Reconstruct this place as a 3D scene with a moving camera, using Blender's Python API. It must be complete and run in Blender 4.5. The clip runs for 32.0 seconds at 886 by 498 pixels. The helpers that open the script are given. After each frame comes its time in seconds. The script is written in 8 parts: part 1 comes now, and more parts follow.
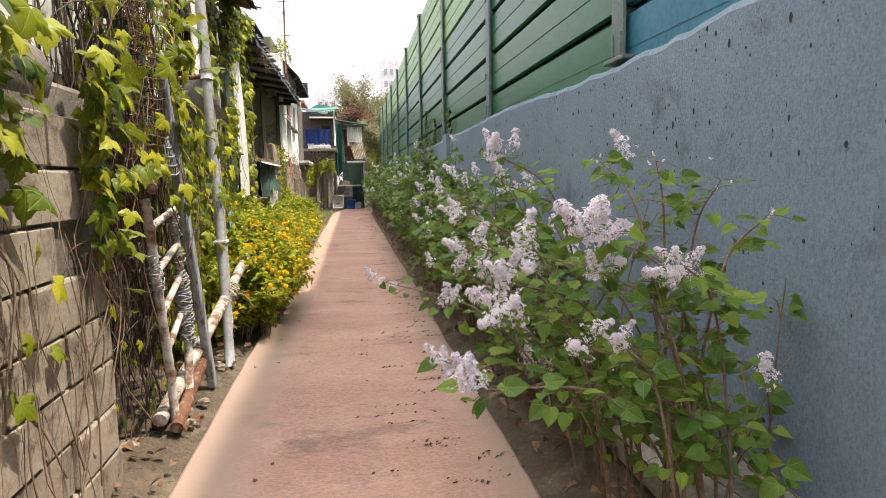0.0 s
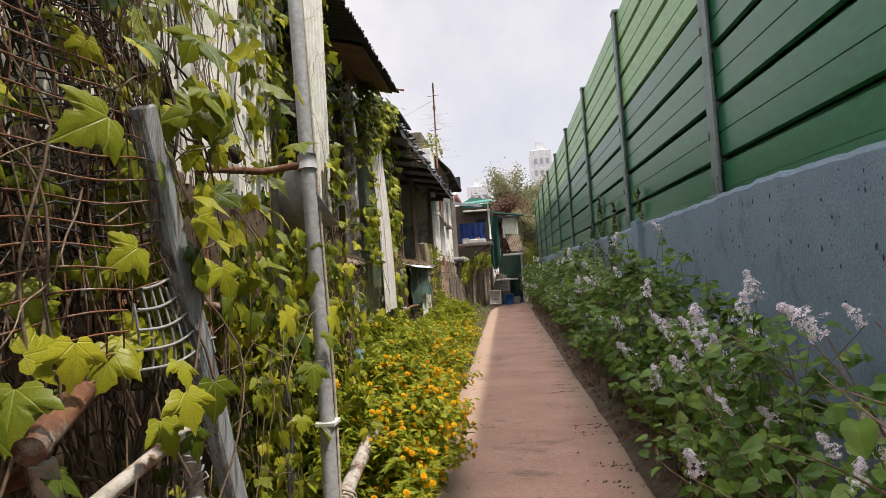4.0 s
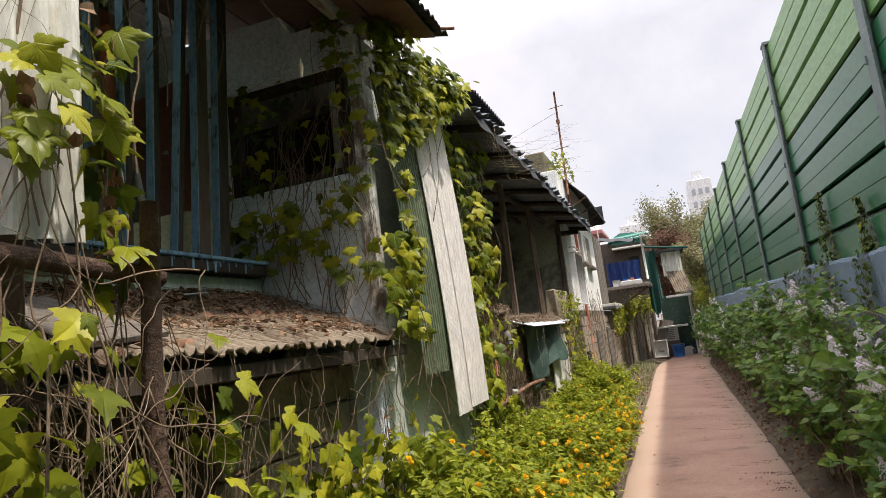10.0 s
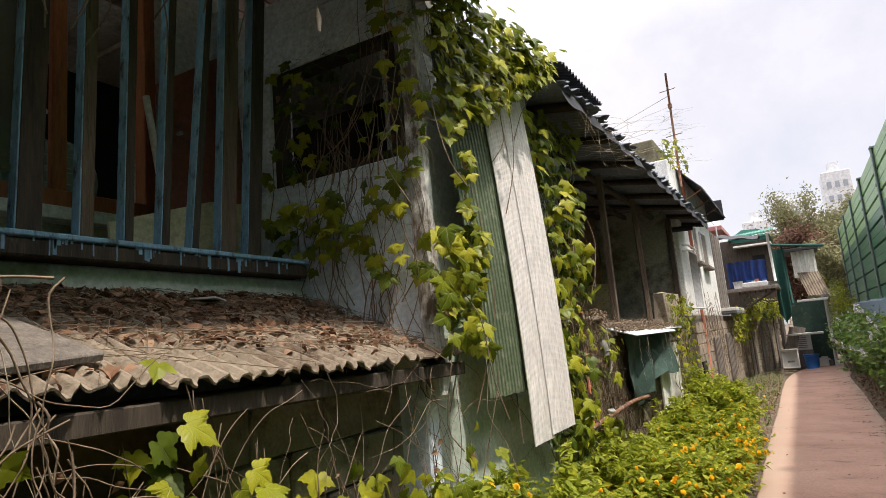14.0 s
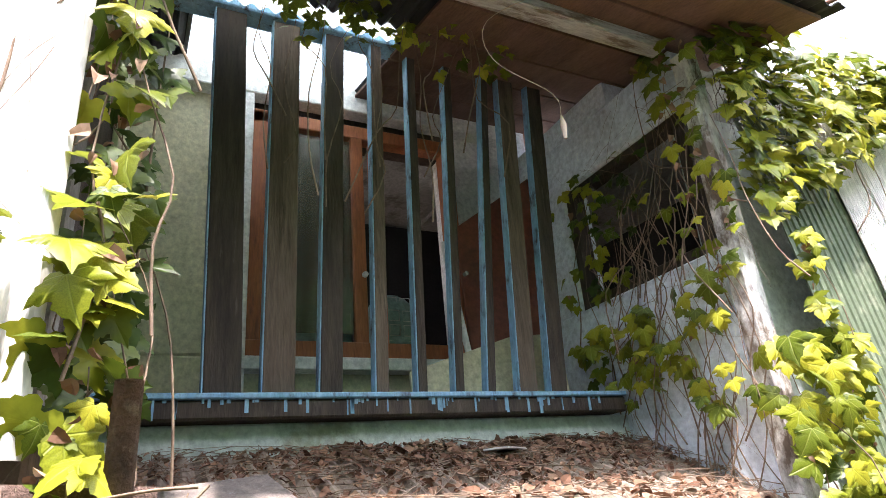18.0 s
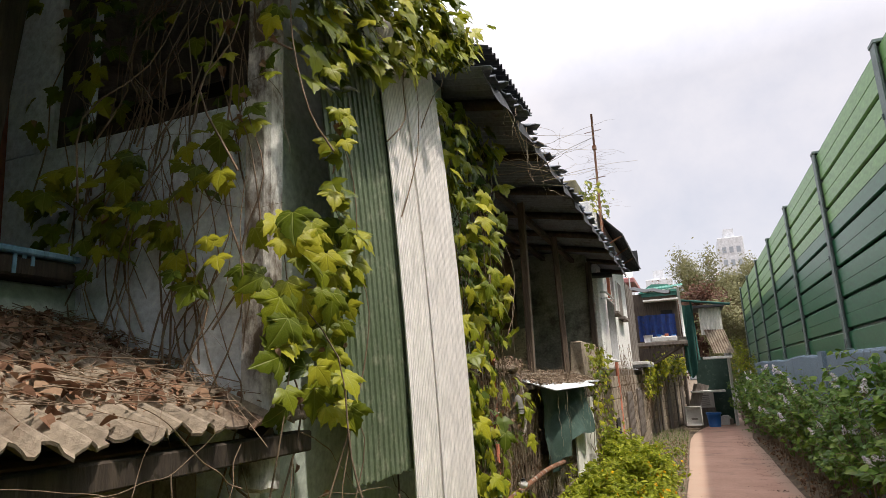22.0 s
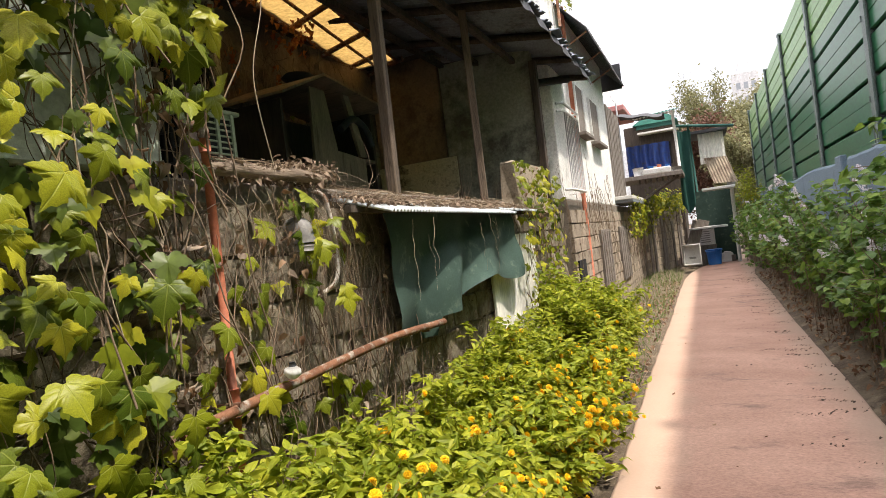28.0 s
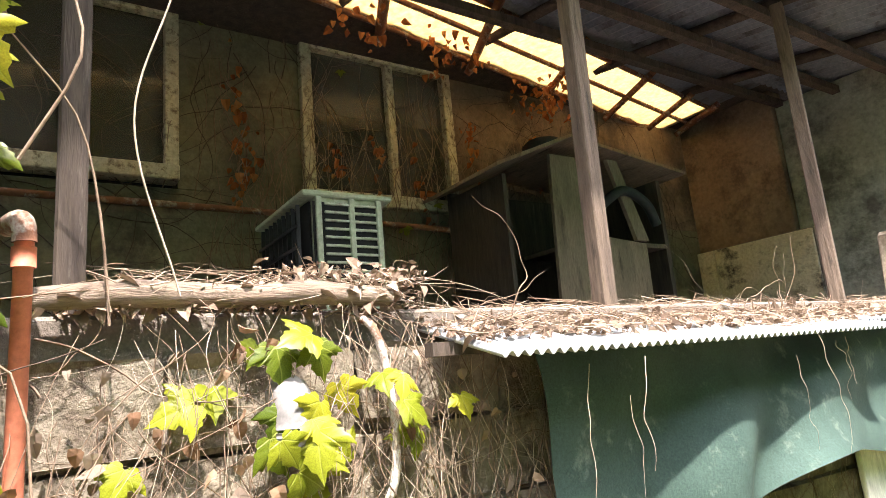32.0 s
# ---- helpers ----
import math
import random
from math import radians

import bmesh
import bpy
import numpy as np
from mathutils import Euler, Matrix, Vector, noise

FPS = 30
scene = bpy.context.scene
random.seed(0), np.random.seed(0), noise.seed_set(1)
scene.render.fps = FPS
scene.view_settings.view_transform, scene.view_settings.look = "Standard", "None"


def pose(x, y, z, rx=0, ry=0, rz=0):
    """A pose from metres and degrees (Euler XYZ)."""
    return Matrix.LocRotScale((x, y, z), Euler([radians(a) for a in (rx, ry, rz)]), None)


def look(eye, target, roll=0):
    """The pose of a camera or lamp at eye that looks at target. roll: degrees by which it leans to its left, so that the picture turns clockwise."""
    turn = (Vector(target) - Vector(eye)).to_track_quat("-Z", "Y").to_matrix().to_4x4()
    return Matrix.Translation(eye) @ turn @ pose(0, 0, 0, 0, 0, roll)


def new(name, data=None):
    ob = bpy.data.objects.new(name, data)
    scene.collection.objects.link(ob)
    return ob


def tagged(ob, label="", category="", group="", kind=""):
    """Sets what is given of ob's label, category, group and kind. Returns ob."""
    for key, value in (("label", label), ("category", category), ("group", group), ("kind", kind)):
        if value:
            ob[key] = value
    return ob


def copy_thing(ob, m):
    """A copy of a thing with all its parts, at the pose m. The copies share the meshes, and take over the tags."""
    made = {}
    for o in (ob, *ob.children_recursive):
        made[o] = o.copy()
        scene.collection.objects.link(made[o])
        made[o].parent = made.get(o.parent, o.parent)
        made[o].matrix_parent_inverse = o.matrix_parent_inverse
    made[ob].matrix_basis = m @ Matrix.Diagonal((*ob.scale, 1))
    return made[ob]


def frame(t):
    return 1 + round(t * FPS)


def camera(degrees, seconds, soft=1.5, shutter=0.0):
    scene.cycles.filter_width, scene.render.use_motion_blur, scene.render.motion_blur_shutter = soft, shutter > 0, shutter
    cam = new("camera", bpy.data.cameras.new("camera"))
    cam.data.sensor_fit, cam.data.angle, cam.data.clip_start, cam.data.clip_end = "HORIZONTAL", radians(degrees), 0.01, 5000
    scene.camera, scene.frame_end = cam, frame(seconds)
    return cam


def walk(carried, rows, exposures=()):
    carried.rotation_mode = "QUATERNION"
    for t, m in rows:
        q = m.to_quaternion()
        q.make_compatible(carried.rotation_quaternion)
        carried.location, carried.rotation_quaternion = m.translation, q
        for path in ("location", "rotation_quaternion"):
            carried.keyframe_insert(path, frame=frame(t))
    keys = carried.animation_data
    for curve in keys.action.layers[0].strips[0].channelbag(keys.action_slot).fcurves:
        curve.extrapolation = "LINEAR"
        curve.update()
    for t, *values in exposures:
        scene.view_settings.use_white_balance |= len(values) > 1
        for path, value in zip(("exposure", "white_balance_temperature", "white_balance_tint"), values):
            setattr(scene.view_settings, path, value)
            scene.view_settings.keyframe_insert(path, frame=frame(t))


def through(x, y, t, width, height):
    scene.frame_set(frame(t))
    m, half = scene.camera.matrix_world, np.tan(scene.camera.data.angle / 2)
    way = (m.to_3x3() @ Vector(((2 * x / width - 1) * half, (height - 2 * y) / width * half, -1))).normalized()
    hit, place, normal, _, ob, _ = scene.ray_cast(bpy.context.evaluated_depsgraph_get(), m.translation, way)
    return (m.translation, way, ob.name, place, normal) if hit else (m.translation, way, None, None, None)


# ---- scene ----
cam = camera(71.1, 32.0, soft=0.4)
PATH = [
    (0, (0.035, 0.065, 1.233), (0.319, 2.032, 1.012), -0.9),
    (0.5, (-0.003, 0.35, 1.23), (0.264, 2.315, 0.97), -1.5),
    (1, (-0.019, 0.632, 1.242), (0.292, 2.59, 0.973), -2.6),
    (1.5, (0.029, 0.916, 1.25), (0.284, 2.881, 0.978), -3.7),
    (2, (0.006, 1.182, 1.266), (0.116, 3.158, 0.972), -4.5),
    (2.5, (-0.071, 1.409, 1.323), (-0.086, 3.394, 1.081), -5.6),
    (3, (-0.097, 1.578, 1.383), (-0.191, 3.572, 1.261), -5.7),
    (3.5, (-0.093, 1.785, 1.441), (-0.283, 3.775, 1.506), -4.8),
    (4, (-0.078, 1.977, 1.437), (-0.275, 3.965, 1.519), -3.8),
    (4.5, (-0.112, 2.257, 1.468), (-0.244, 4.251, 1.559), -3.3),
    (6.5, (-0.18, 3.287, 1.441), (-0.249, 5.283, 1.547), -4.8),
    (7, (-0.126, 3.657, 1.483), (-0.241, 5.648, 1.631), -5.1),
    (7.5, (-0.141, 3.926, 1.502), (-0.317, 5.915, 1.623), -4.5),
    (8, (-0.152, 4.212, 1.517), (-0.328, 6.199, 1.666), -5.6),
    (8.5, (-0.121, 4.497, 1.544), (-0.415, 6.464, 1.759), -5.3),
    (9, (-0.09, 4.721, 1.535), (-0.417, 6.681, 1.766), -4.3),
    (9.5, (-0.114, 4.972, 1.534), (-0.472, 6.923, 1.796), -8.0),
    (10, (-0.061, 5.116, 1.558), (-0.715, 6.985, 1.845), -6.9),
    (10.5, (-0.017, 5.209, 1.585), (-0.8, 7.024, 1.891), -6.8),
    (11, (-0.012, 5.232, 1.602), (-0.892, 6.997, 1.934), -6.3),
    (11.5, (-0.004, 5.263, 1.608), (-0.91, 7.017, 1.932), -5.3),
    (12, (-0.021, 5.331, 1.613), (-0.907, 7.101, 1.898), -5.0),
    (12.5, (-0.044, 5.434, 1.615), (-0.931, 7.202, 1.915), -6.1),
    (13, (-0.091, 5.569, 1.629), (-0.983, 7.326, 1.975), -7.0),
    (13.5, (-0.086, 5.7, 1.632), (-1.011, 7.444, 1.95), -5.7),
    (15.5, (-0.217, 6.118, 1.633), (-1.399, 7.676, 2.053), -7.0),
    (16, (-0.245, 6.242, 1.68), (-1.601, 7.636, 2.145), -6.8),
    (16.5, (-0.172, 6.265, 1.662), (-1.706, 7.425, 2.211), -7.0),
    (17, (-0.122, 6.306, 1.722), (-1.767, 7.269, 2.327), -7.1),
    (17.5, (-0.102, 6.317, 1.747), (-1.773, 7.179, 2.427), -6.2),
    (18, (-0.099, 6.275, 1.755), (-1.748, 7.126, 2.503), -5.0),
    (18.5, (-0.14, 6.205, 1.75), (-1.752, 7.103, 2.52), -5.5),
    (19, (-0.193, 6.159, 1.735), (-1.784, 7.113, 2.482), -5.1),
    (19.5, (-0.247, 6.212, 1.731), (-1.817, 7.222, 2.448), -5.6),
    (20, (-0.281, 6.364, 1.763), (-1.82, 7.467, 2.408), -4.7),
    (20.5, (-0.336, 6.484, 1.782), (-1.798, 7.7, 2.401), -2.9),
    (21, (-0.366, 6.625, 1.739), (-1.542, 8.138, 2.312), -1.9),
    (21.5, (-0.431, 6.701, 1.72), (-1.338, 8.409, 2.232), -2.4),
    (22, (-0.438, 6.824, 1.679), (-1.142, 8.647, 2.103), -2.7),
    (22.5, (-0.38, 7.006, 1.674), (-1.032, 8.858, 2.054), -2.0),
    (23, (-0.343, 7.159, 1.659), (-0.932, 9.04, 1.996), -1.4),
    (23.5, (-0.369, 7.394, 1.631), (-0.79, 9.333, 1.877), -0.8),
    (24, (-0.381, 7.621, 1.623), (-0.66, 9.591, 1.822), -1.8),
    (24.5, (-0.352, 7.829, 1.609), (-0.544, 9.813, 1.761), -2.4),
    (26.5, (-0.039, 8.56, 1.354), (-0.396, 10.528, 1.378), -4.3),
    (27, (-0.024, 8.803, 1.344), (-0.595, 10.72, 1.33), -6.7),
    (27.5, (-0.079, 9.054, 1.367), (-0.762, 10.934, 1.363), -7.6),
    (28, (-0.113, 9.304, 1.374), (-0.9, 11.142, 1.371), -6.9),
    (28.5, (-0.121, 9.577, 1.409), (-1.126, 11.306, 1.471), -5.9),
    (29, (-0.195, 9.818, 1.434), (-1.286, 11.491, 1.539), -5.8),
    (29.5, (-0.257, 10.047, 1.458), (-1.447, 11.646, 1.626), -8.7),
    (30, (-0.266, 10.313, 1.474), (-1.575, 11.811, 1.683), -6.9),
    (30.5, (-0.31, 10.529, 1.477), (-1.705, 11.943, 1.713), -7.0),
    (31, (-0.389, 10.713, 1.497), (-1.864, 12.035, 1.774), -7.4),
    (31.5, (-0.393, 10.907, 1.519), (-1.954, 12.11, 1.86), -8.3),
    (32, (-0.347, 11.063, 1.551), (-1.974, 12.155, 1.95), -5.2),
]
EXPOSURES = [(0.0, 0.62, 6550, 13.0), (1.5, 0.78, 6524, 13.0), (2.5, 0.85, 6480, 14.0), (3.1, 0.82, 6420, 15.0), (3.6, 0.22, 6450, 14.0), (4.0, 0.0, 6480, 13.0), (8.0, 0.1, 6467, 13.0), (13.0, 0.15, 6450, 13.0), (13.5, 0.15, 6440, 13.0), (15.5, 0.6, 6570, 15.4), (16.0, 0.8, 6600, 16.0), (17.0, 1.45, 6425, 17.0), (17.5, 1.80, 6200, 19.0), (18.0, 2.08, 5900, 23.0), (19.0, 1.9, 5600, 26.0), (20.0, 1.82, 5600, 26.0), (21.0, 0.9, 6300, 14.7), (22.0, 0.02, 6445, 13.0), (24.5, -0.2, 6420, 13.0), (27.0, 0.4, 6600, 13.0), (28.0, 0.6, 6567, 13.0), (29.0, 0.65, 6533, 13.0), (30.0, 1.15, 6420, 14.5), (31.0, 1.70, 6230, 19.0), (32.0, 2.32, 6220, 20.0)]
walk(cam, [(t, look(eye, target, roll)) for t, eye, target, roll in PATH], EXPOSURES)
SKY_STRENGTH, SUN_STRENGTH, CLOUD = 0.12, 4.1, (6.75, 6.6, 6.8)

# ---- world and sun ----
SUN_TO = Vector((0.40, -0.07, 0.915)).normalized()
world = bpy.data.worlds.new("world")
scene.world = world
world.use_nodes = True
wn, wl = world.node_tree.nodes, world.node_tree.links
bg = wn["Background"]
bg.inputs["Strength"].default_value = SKY_STRENGTH
sky = wn.new("ShaderNodeTexSky")
sky.sky_type = "NISHITA"
sky.sun_disc = False
sky.sun_elevation = math.asin(SUN_TO.z)
sky.sun_rotation = math.atan2(SUN_TO.x, SUN_TO.y)
sky.air_density, sky.dust_density = 1.0, 2.0
cloud = wn.new("ShaderNodeTexNoise")
cloud.inputs["Scale"].default_value = 2.2
cloud.inputs["Detail"].default_value = 7
cloud.inputs["Roughness"].default_value = 0.62
ramp = wn.new("ShaderNodeValToRGB")
ramp.color_ramp.elements[0].position, ramp.color_ramp.elements[1].position = 0.30, 0.62
ramp.color_ramp.elements[0].color = (0.62, 0.62, 0.62, 1)
ramp.color_ramp.elements[1].color = (1, 1, 1, 1)
mix = wn.new("ShaderNodeMixRGB")
mix.inputs["Color2"].default_value = (*CLOUD, 1)
wl.new(cloud.outputs["Fac"], ramp.inputs["Fac"])
wl.new(ramp.outputs["Color"], mix.inputs["Fac"])
wl.new(sky.outputs["Color"], mix.inputs["Color1"])
# thin cloud glows most round the high sun and least near the horizon
coord, parts_, lift = wn.new("ShaderNodeTexCoord"), wn.new("ShaderNodeSeparateXYZ"), wn.new("ShaderNodeMapRange")
lift.inputs["From Min"].default_value, lift.inputs["From Max"].default_value = 0.42, 1.0
lift.inputs["To Min"].default_value, lift.inputs["To Max"].default_value = 1.12, 3.9
wl.new(coord.outputs["Generated"], parts_.inputs["Vector"])
wl.new(parts_.outputs["Z"], lift.inputs["Value"])
dome = wn.new("ShaderNodeMixRGB")
dome.blend_type = "MULTIPLY"
dome.inputs["Fac"].default_value = 1.0
wl.new(mix.outputs["Color"], dome.inputs["Color1"])
wl.new(lift.outputs["Result"], dome.inputs["Color2"])
wl.new(dome.outputs["Color"], bg.inputs["Color"])

sun = new("sun", bpy.data.lights.new("sun", "SUN"))
sun.data.energy, sun.data.angle, sun.data.color = SUN_STRENGTH, radians(1.6), (1.0, 0.925, 0.80)
sun.matrix_world = look(SUN_TO * 40, (0, 0, 0))

# ---- materials ----


def surf(name, a, b, scale=3.0, rough=0.8, bump=0.3, metal=0.0, stain=None, stain_at=0.58, grain=40.0, stretch=(1, 1, 1), vary=0.0, dist=0.01, spec=0.4, stain_scale=None):
    """Two-scale surface: a and b mixed by broad noise, fine grain on top, an optional stain colour with soft edges, bump from the grain."""
    m = bpy.data.materials.new(name)
    m.use_nodes = True
    n, l = m.node_tree.nodes, m.node_tree.links
    bs = n["Principled BSDF"]
    tc, mp = n.new("ShaderNodeTexCoord"), n.new("ShaderNodeMapping")
    mp.inputs["Scale"].default_value = stretch
    l.new(tc.outputs["Object"], mp.inputs["Vector"])
    big, fine = n.new("ShaderNodeTexNoise"), n.new("ShaderNodeTexNoise")
    big.inputs["Scale"].default_value, big.inputs["Detail"].default_value, big.inputs["Roughness"].default_value = scale, 6, 0.65
    fine.inputs["Scale"].default_value, fine.inputs["Detail"].default_value, fine.inputs["Roughness"].default_value = grain, 5, 0.7
    for t in (big, fine):
        l.new(mp.outputs["Vector"], t.inputs["Vector"])
    r1 = n.new("ShaderNodeValToRGB")
    r1.color_ramp.elements[0].position, r1.color_ramp.elements[1].position = 0.33, 0.68
    r1.color_ramp.elements[0].color, r1.color_ramp.elements[1].color = (*a, 1), (*b, 1)
    l.new(big.outputs["Fac"], r1.inputs["Fac"])
    out = r1.outputs["Color"]
    if stain:
        st = n.new("ShaderNodeTexNoise")
        st.inputs["Scale"].default_value, st.inputs["Detail"].default_value, st.inputs["Roughness"].default_value = stain_scale or scale * 1.7, 8, 0.7
        off = n.new("ShaderNodeVectorMath")
        off.inputs[1].default_value = (7.3, 2.1, 4.7)
        l.new(mp.outputs["Vector"], off.inputs[0])
        l.new(off.outputs["Vector"], st.inputs["Vector"])
        rs = n.new("ShaderNodeValToRGB")
        rs.color_ramp.elements[0].position, rs.color_ramp.elements[1].position = stain_at - 0.06, stain_at + 0.07
        l.new(st.outputs["Fac"], rs.inputs["Fac"])
        ms = n.new("ShaderNodeMixRGB")
        ms.inputs["Color2"].default_value = (*stain, 1)
        l.new(rs.outputs["Color"], ms.inputs["Fac"])
        l.new(out, ms.inputs["Color1"])
        out = ms.outputs["Color"]
    gr = n.new("ShaderNodeMapRange")
    gr.inputs["From Min"].default_value, gr.inputs["From Max"].default_value = 0.3, 0.7
    gr.inputs["To Min"].default_value, gr.inputs["To Max"].default_value = 0.72, 1.25
    l.new(fine.outputs["Fac"], gr.inputs["Value"])
    mg = n.new("ShaderNodeMixRGB")
    mg.blend_type = "MULTIPLY"
    mg.inputs["Fac"].default_value = 1.0
    l.new(out, mg.inputs["Color1"])
    l.new(gr.outputs["Result"], mg.inputs["Color2"])
    out = mg.outputs["Color"]
    if vary:
        oi, hs, mr = n.new("ShaderNodeObjectInfo"), n.new("ShaderNodeHueSaturation"), n.new("ShaderNodeMapRange")
        mr.inputs["To Min"].default_value, mr.inputs["To Max"].default_value = 1 - vary, 1 + vary
        l.new(oi.outputs["Random"], mr.inputs["Value"])
        l.new(mr.outputs["Result"], hs.inputs["Value"])
        l.new(out, hs.inputs["Color"])
        out = hs.outputs["Color"]
    l.new(out, bs.inputs["Base Color"])
    bs.inputs["Roughness"].default_value, bs.inputs["Metallic"].default_value = rough, metal
    bs.inputs["Specular IOR Level"].default_value = spec
    if bump:
        bp = n.new("ShaderNodeBump")
        bp.inputs["Strength"].default_value, bp.inputs["Distance"].default_value = bump, dist
        l.new(fine.outputs["Fac"], bp.inputs["Height"])
        l.new(bp.outputs["Normal"], bs.inputs["Normal"])
    return m


def leaf_mat(name, a, b, c, through=0.35, rough=0.45, island=True, gloss=0.24):
    """Leaf: colour varies from leaf to leaf between a, b and c; some light passes through."""
    m = bpy.data.materials.new(name)
    m.use_nodes = True
    n, l = m.node_tree.nodes, m.node_tree.links
    bs, out = n["Principled BSDF"], n["Material Output"]
    if island:
        src = n.new("ShaderNodeNewGeometry").outputs["Random Per Island"]
    else:
        src = n.new("ShaderNodeObjectInfo").outputs["Random"]
    r = n.new("ShaderNodeValToRGB")
    r.color_ramp.elements[0].color, r.color_ramp.elements[1].color = (*a, 1), (*c, 1)
    e = r.color_ramp.elements.new(0.55)
    e.color = (*b, 1)
    l.new(src, r.inputs["Fac"])
    tc, nz, mx = n.new("ShaderNodeTexCoord"), n.new("ShaderNodeTexNoise"), n.new("ShaderNodeMixRGB")
    nz.inputs["Scale"].default_value, nz.inputs["Detail"].default_value = 28, 4
    l.new(tc.outputs["Object"], nz.inputs["Vector"])
    mr = n.new("ShaderNodeMapRange")
    mr.inputs["From Min"].default_value, mr.inputs["From Max"].default_value = 0.3, 0.7
    mr.inputs["To Min"].default_value, mr.inputs["To Max"].default_value = 0.75, 1.2
    l.new(nz.outputs["Fac"], mr.inputs["Value"])
    mx.blend_type = "MULTIPLY"
    mx.inputs["Fac"].default_value = 1
    l.new(r.outputs["Color"], mx.inputs["Color1"])
    l.new(mr.outputs["Result"], mx.inputs["Color2"])
    if not island:
        # pale veins that fan out from the stalk
        sp, at2, pp_, ln_, dv, th, vm = [n.new(k) for k in ("ShaderNodeSeparateXYZ", "ShaderNodeMath", "ShaderNodeMath", "ShaderNodeVectorMath", "ShaderNodeMath", "ShaderNodeMapRange", "ShaderNodeMixRGB")]
        at2.operation, pp_.operation, ln_.operation, dv.operation = "ARCTAN2", "PINGPONG", "LENGTH", "MULTIPLY"
        l.new(tc.outputs["Object"], sp.inputs["Vector"])
        l.new(tc.outputs["Object"], ln_.inputs[0])
        l.new(sp.outputs["X"], at2.inputs[0])
        l.new(sp.outputs["Y"], at2.inputs[1])
        l.new(at2.outputs[0], pp_.inputs[0])
        pp_.inputs[1].default_value = 0.40
        l.new(pp_.outputs[0], dv.inputs[0])
        l.new(ln_.outputs["Value"], dv.inputs[1])
        l.new(dv.outputs[0], th.inputs["Value"])
        th.inputs["From Min"].default_value, th.inputs["From Max"].default_value = 0.006, 0.026
        th.inputs["To Min"].default_value, th.inputs["To Max"].default_value = 0.32, 0.0
        l.new(th.outputs["Result"], vm.inputs["Fac"])
        l.new(mx.outputs["Color"], vm.inputs["Color1"])
        vm.inputs["Color2"].default_value = (0.42, 0.46, 0.10, 1)
        bpv = n.new("ShaderNodeBump")
        bpv.inputs["Strength"].default_value, bpv.inputs["Distance"].default_value, bpv.invert = 0.5, 0.006, True
        l.new(th.outputs["Result"], bpv.inputs["Height"])
        l.new(bpv.outputs["Normal"], bs.inputs["Normal"])
        mx = vm
    l.new(mx.outputs["Color"], bs.inputs["Base Color"])
    bs.inputs["Roughness"].default_value = rough
    bs.inputs["Specular IOR Level"].default_value = gloss
    tr, ad = n.new("ShaderNodeBsdfTranslucent"), n.new("ShaderNodeMixShader")
    ad.inputs["Fac"].default_value = through
    l.new(mx.outputs["Color"], tr.inputs["Color"])
    l.new(bs.outputs["BSDF"], ad.inputs[1])
    l.new(tr.outputs["BSDF"], ad.inputs[2])
    l.new(ad.outputs["Shader"], out.inputs["Surface"])
    return m


def glass_mat(name, tint, rough=0.05, mixed=0.6):
    """Dusty window pane: part clear, part glossy."""
    m = bpy.data.materials.new(name)
    m.use_nodes = True
    n, l = m.node_tree.nodes, m.node_tree.links
    bs, out = n["Principled BSDF"], n["Material Output"]
    bs.inputs["Base Color"].default_value = (*tint, 1)
    bs.inputs["Roughness"].default_value = rough
    tr, mx = n.new("ShaderNodeBsdfTransparent"), n.new("ShaderNodeMixShader")
    tr.inputs["Color"].default_value = (*[0.5 + 0.5 * v for v in tint], 1)
    mx.inputs["Fac"].default_value = mixed
    l.new(bs.outputs["BSDF"], mx.inputs[1])
    l.new(tr.outputs["BSDF"], mx.inputs[2])
    l.new(mx.outputs["Shader"], out.inputs["Surface"])
    return m


M_PATH = surf("path_concrete", (0.36, 0.205, 0.15), (0.48, 0.295, 0.22), 1.3, 0.9, 0.4, stain=(0.23, 0.145, 0.115), stain_at=0.62, grain=70, dist=0.004, stretch=(0.7, 1.2, 1))


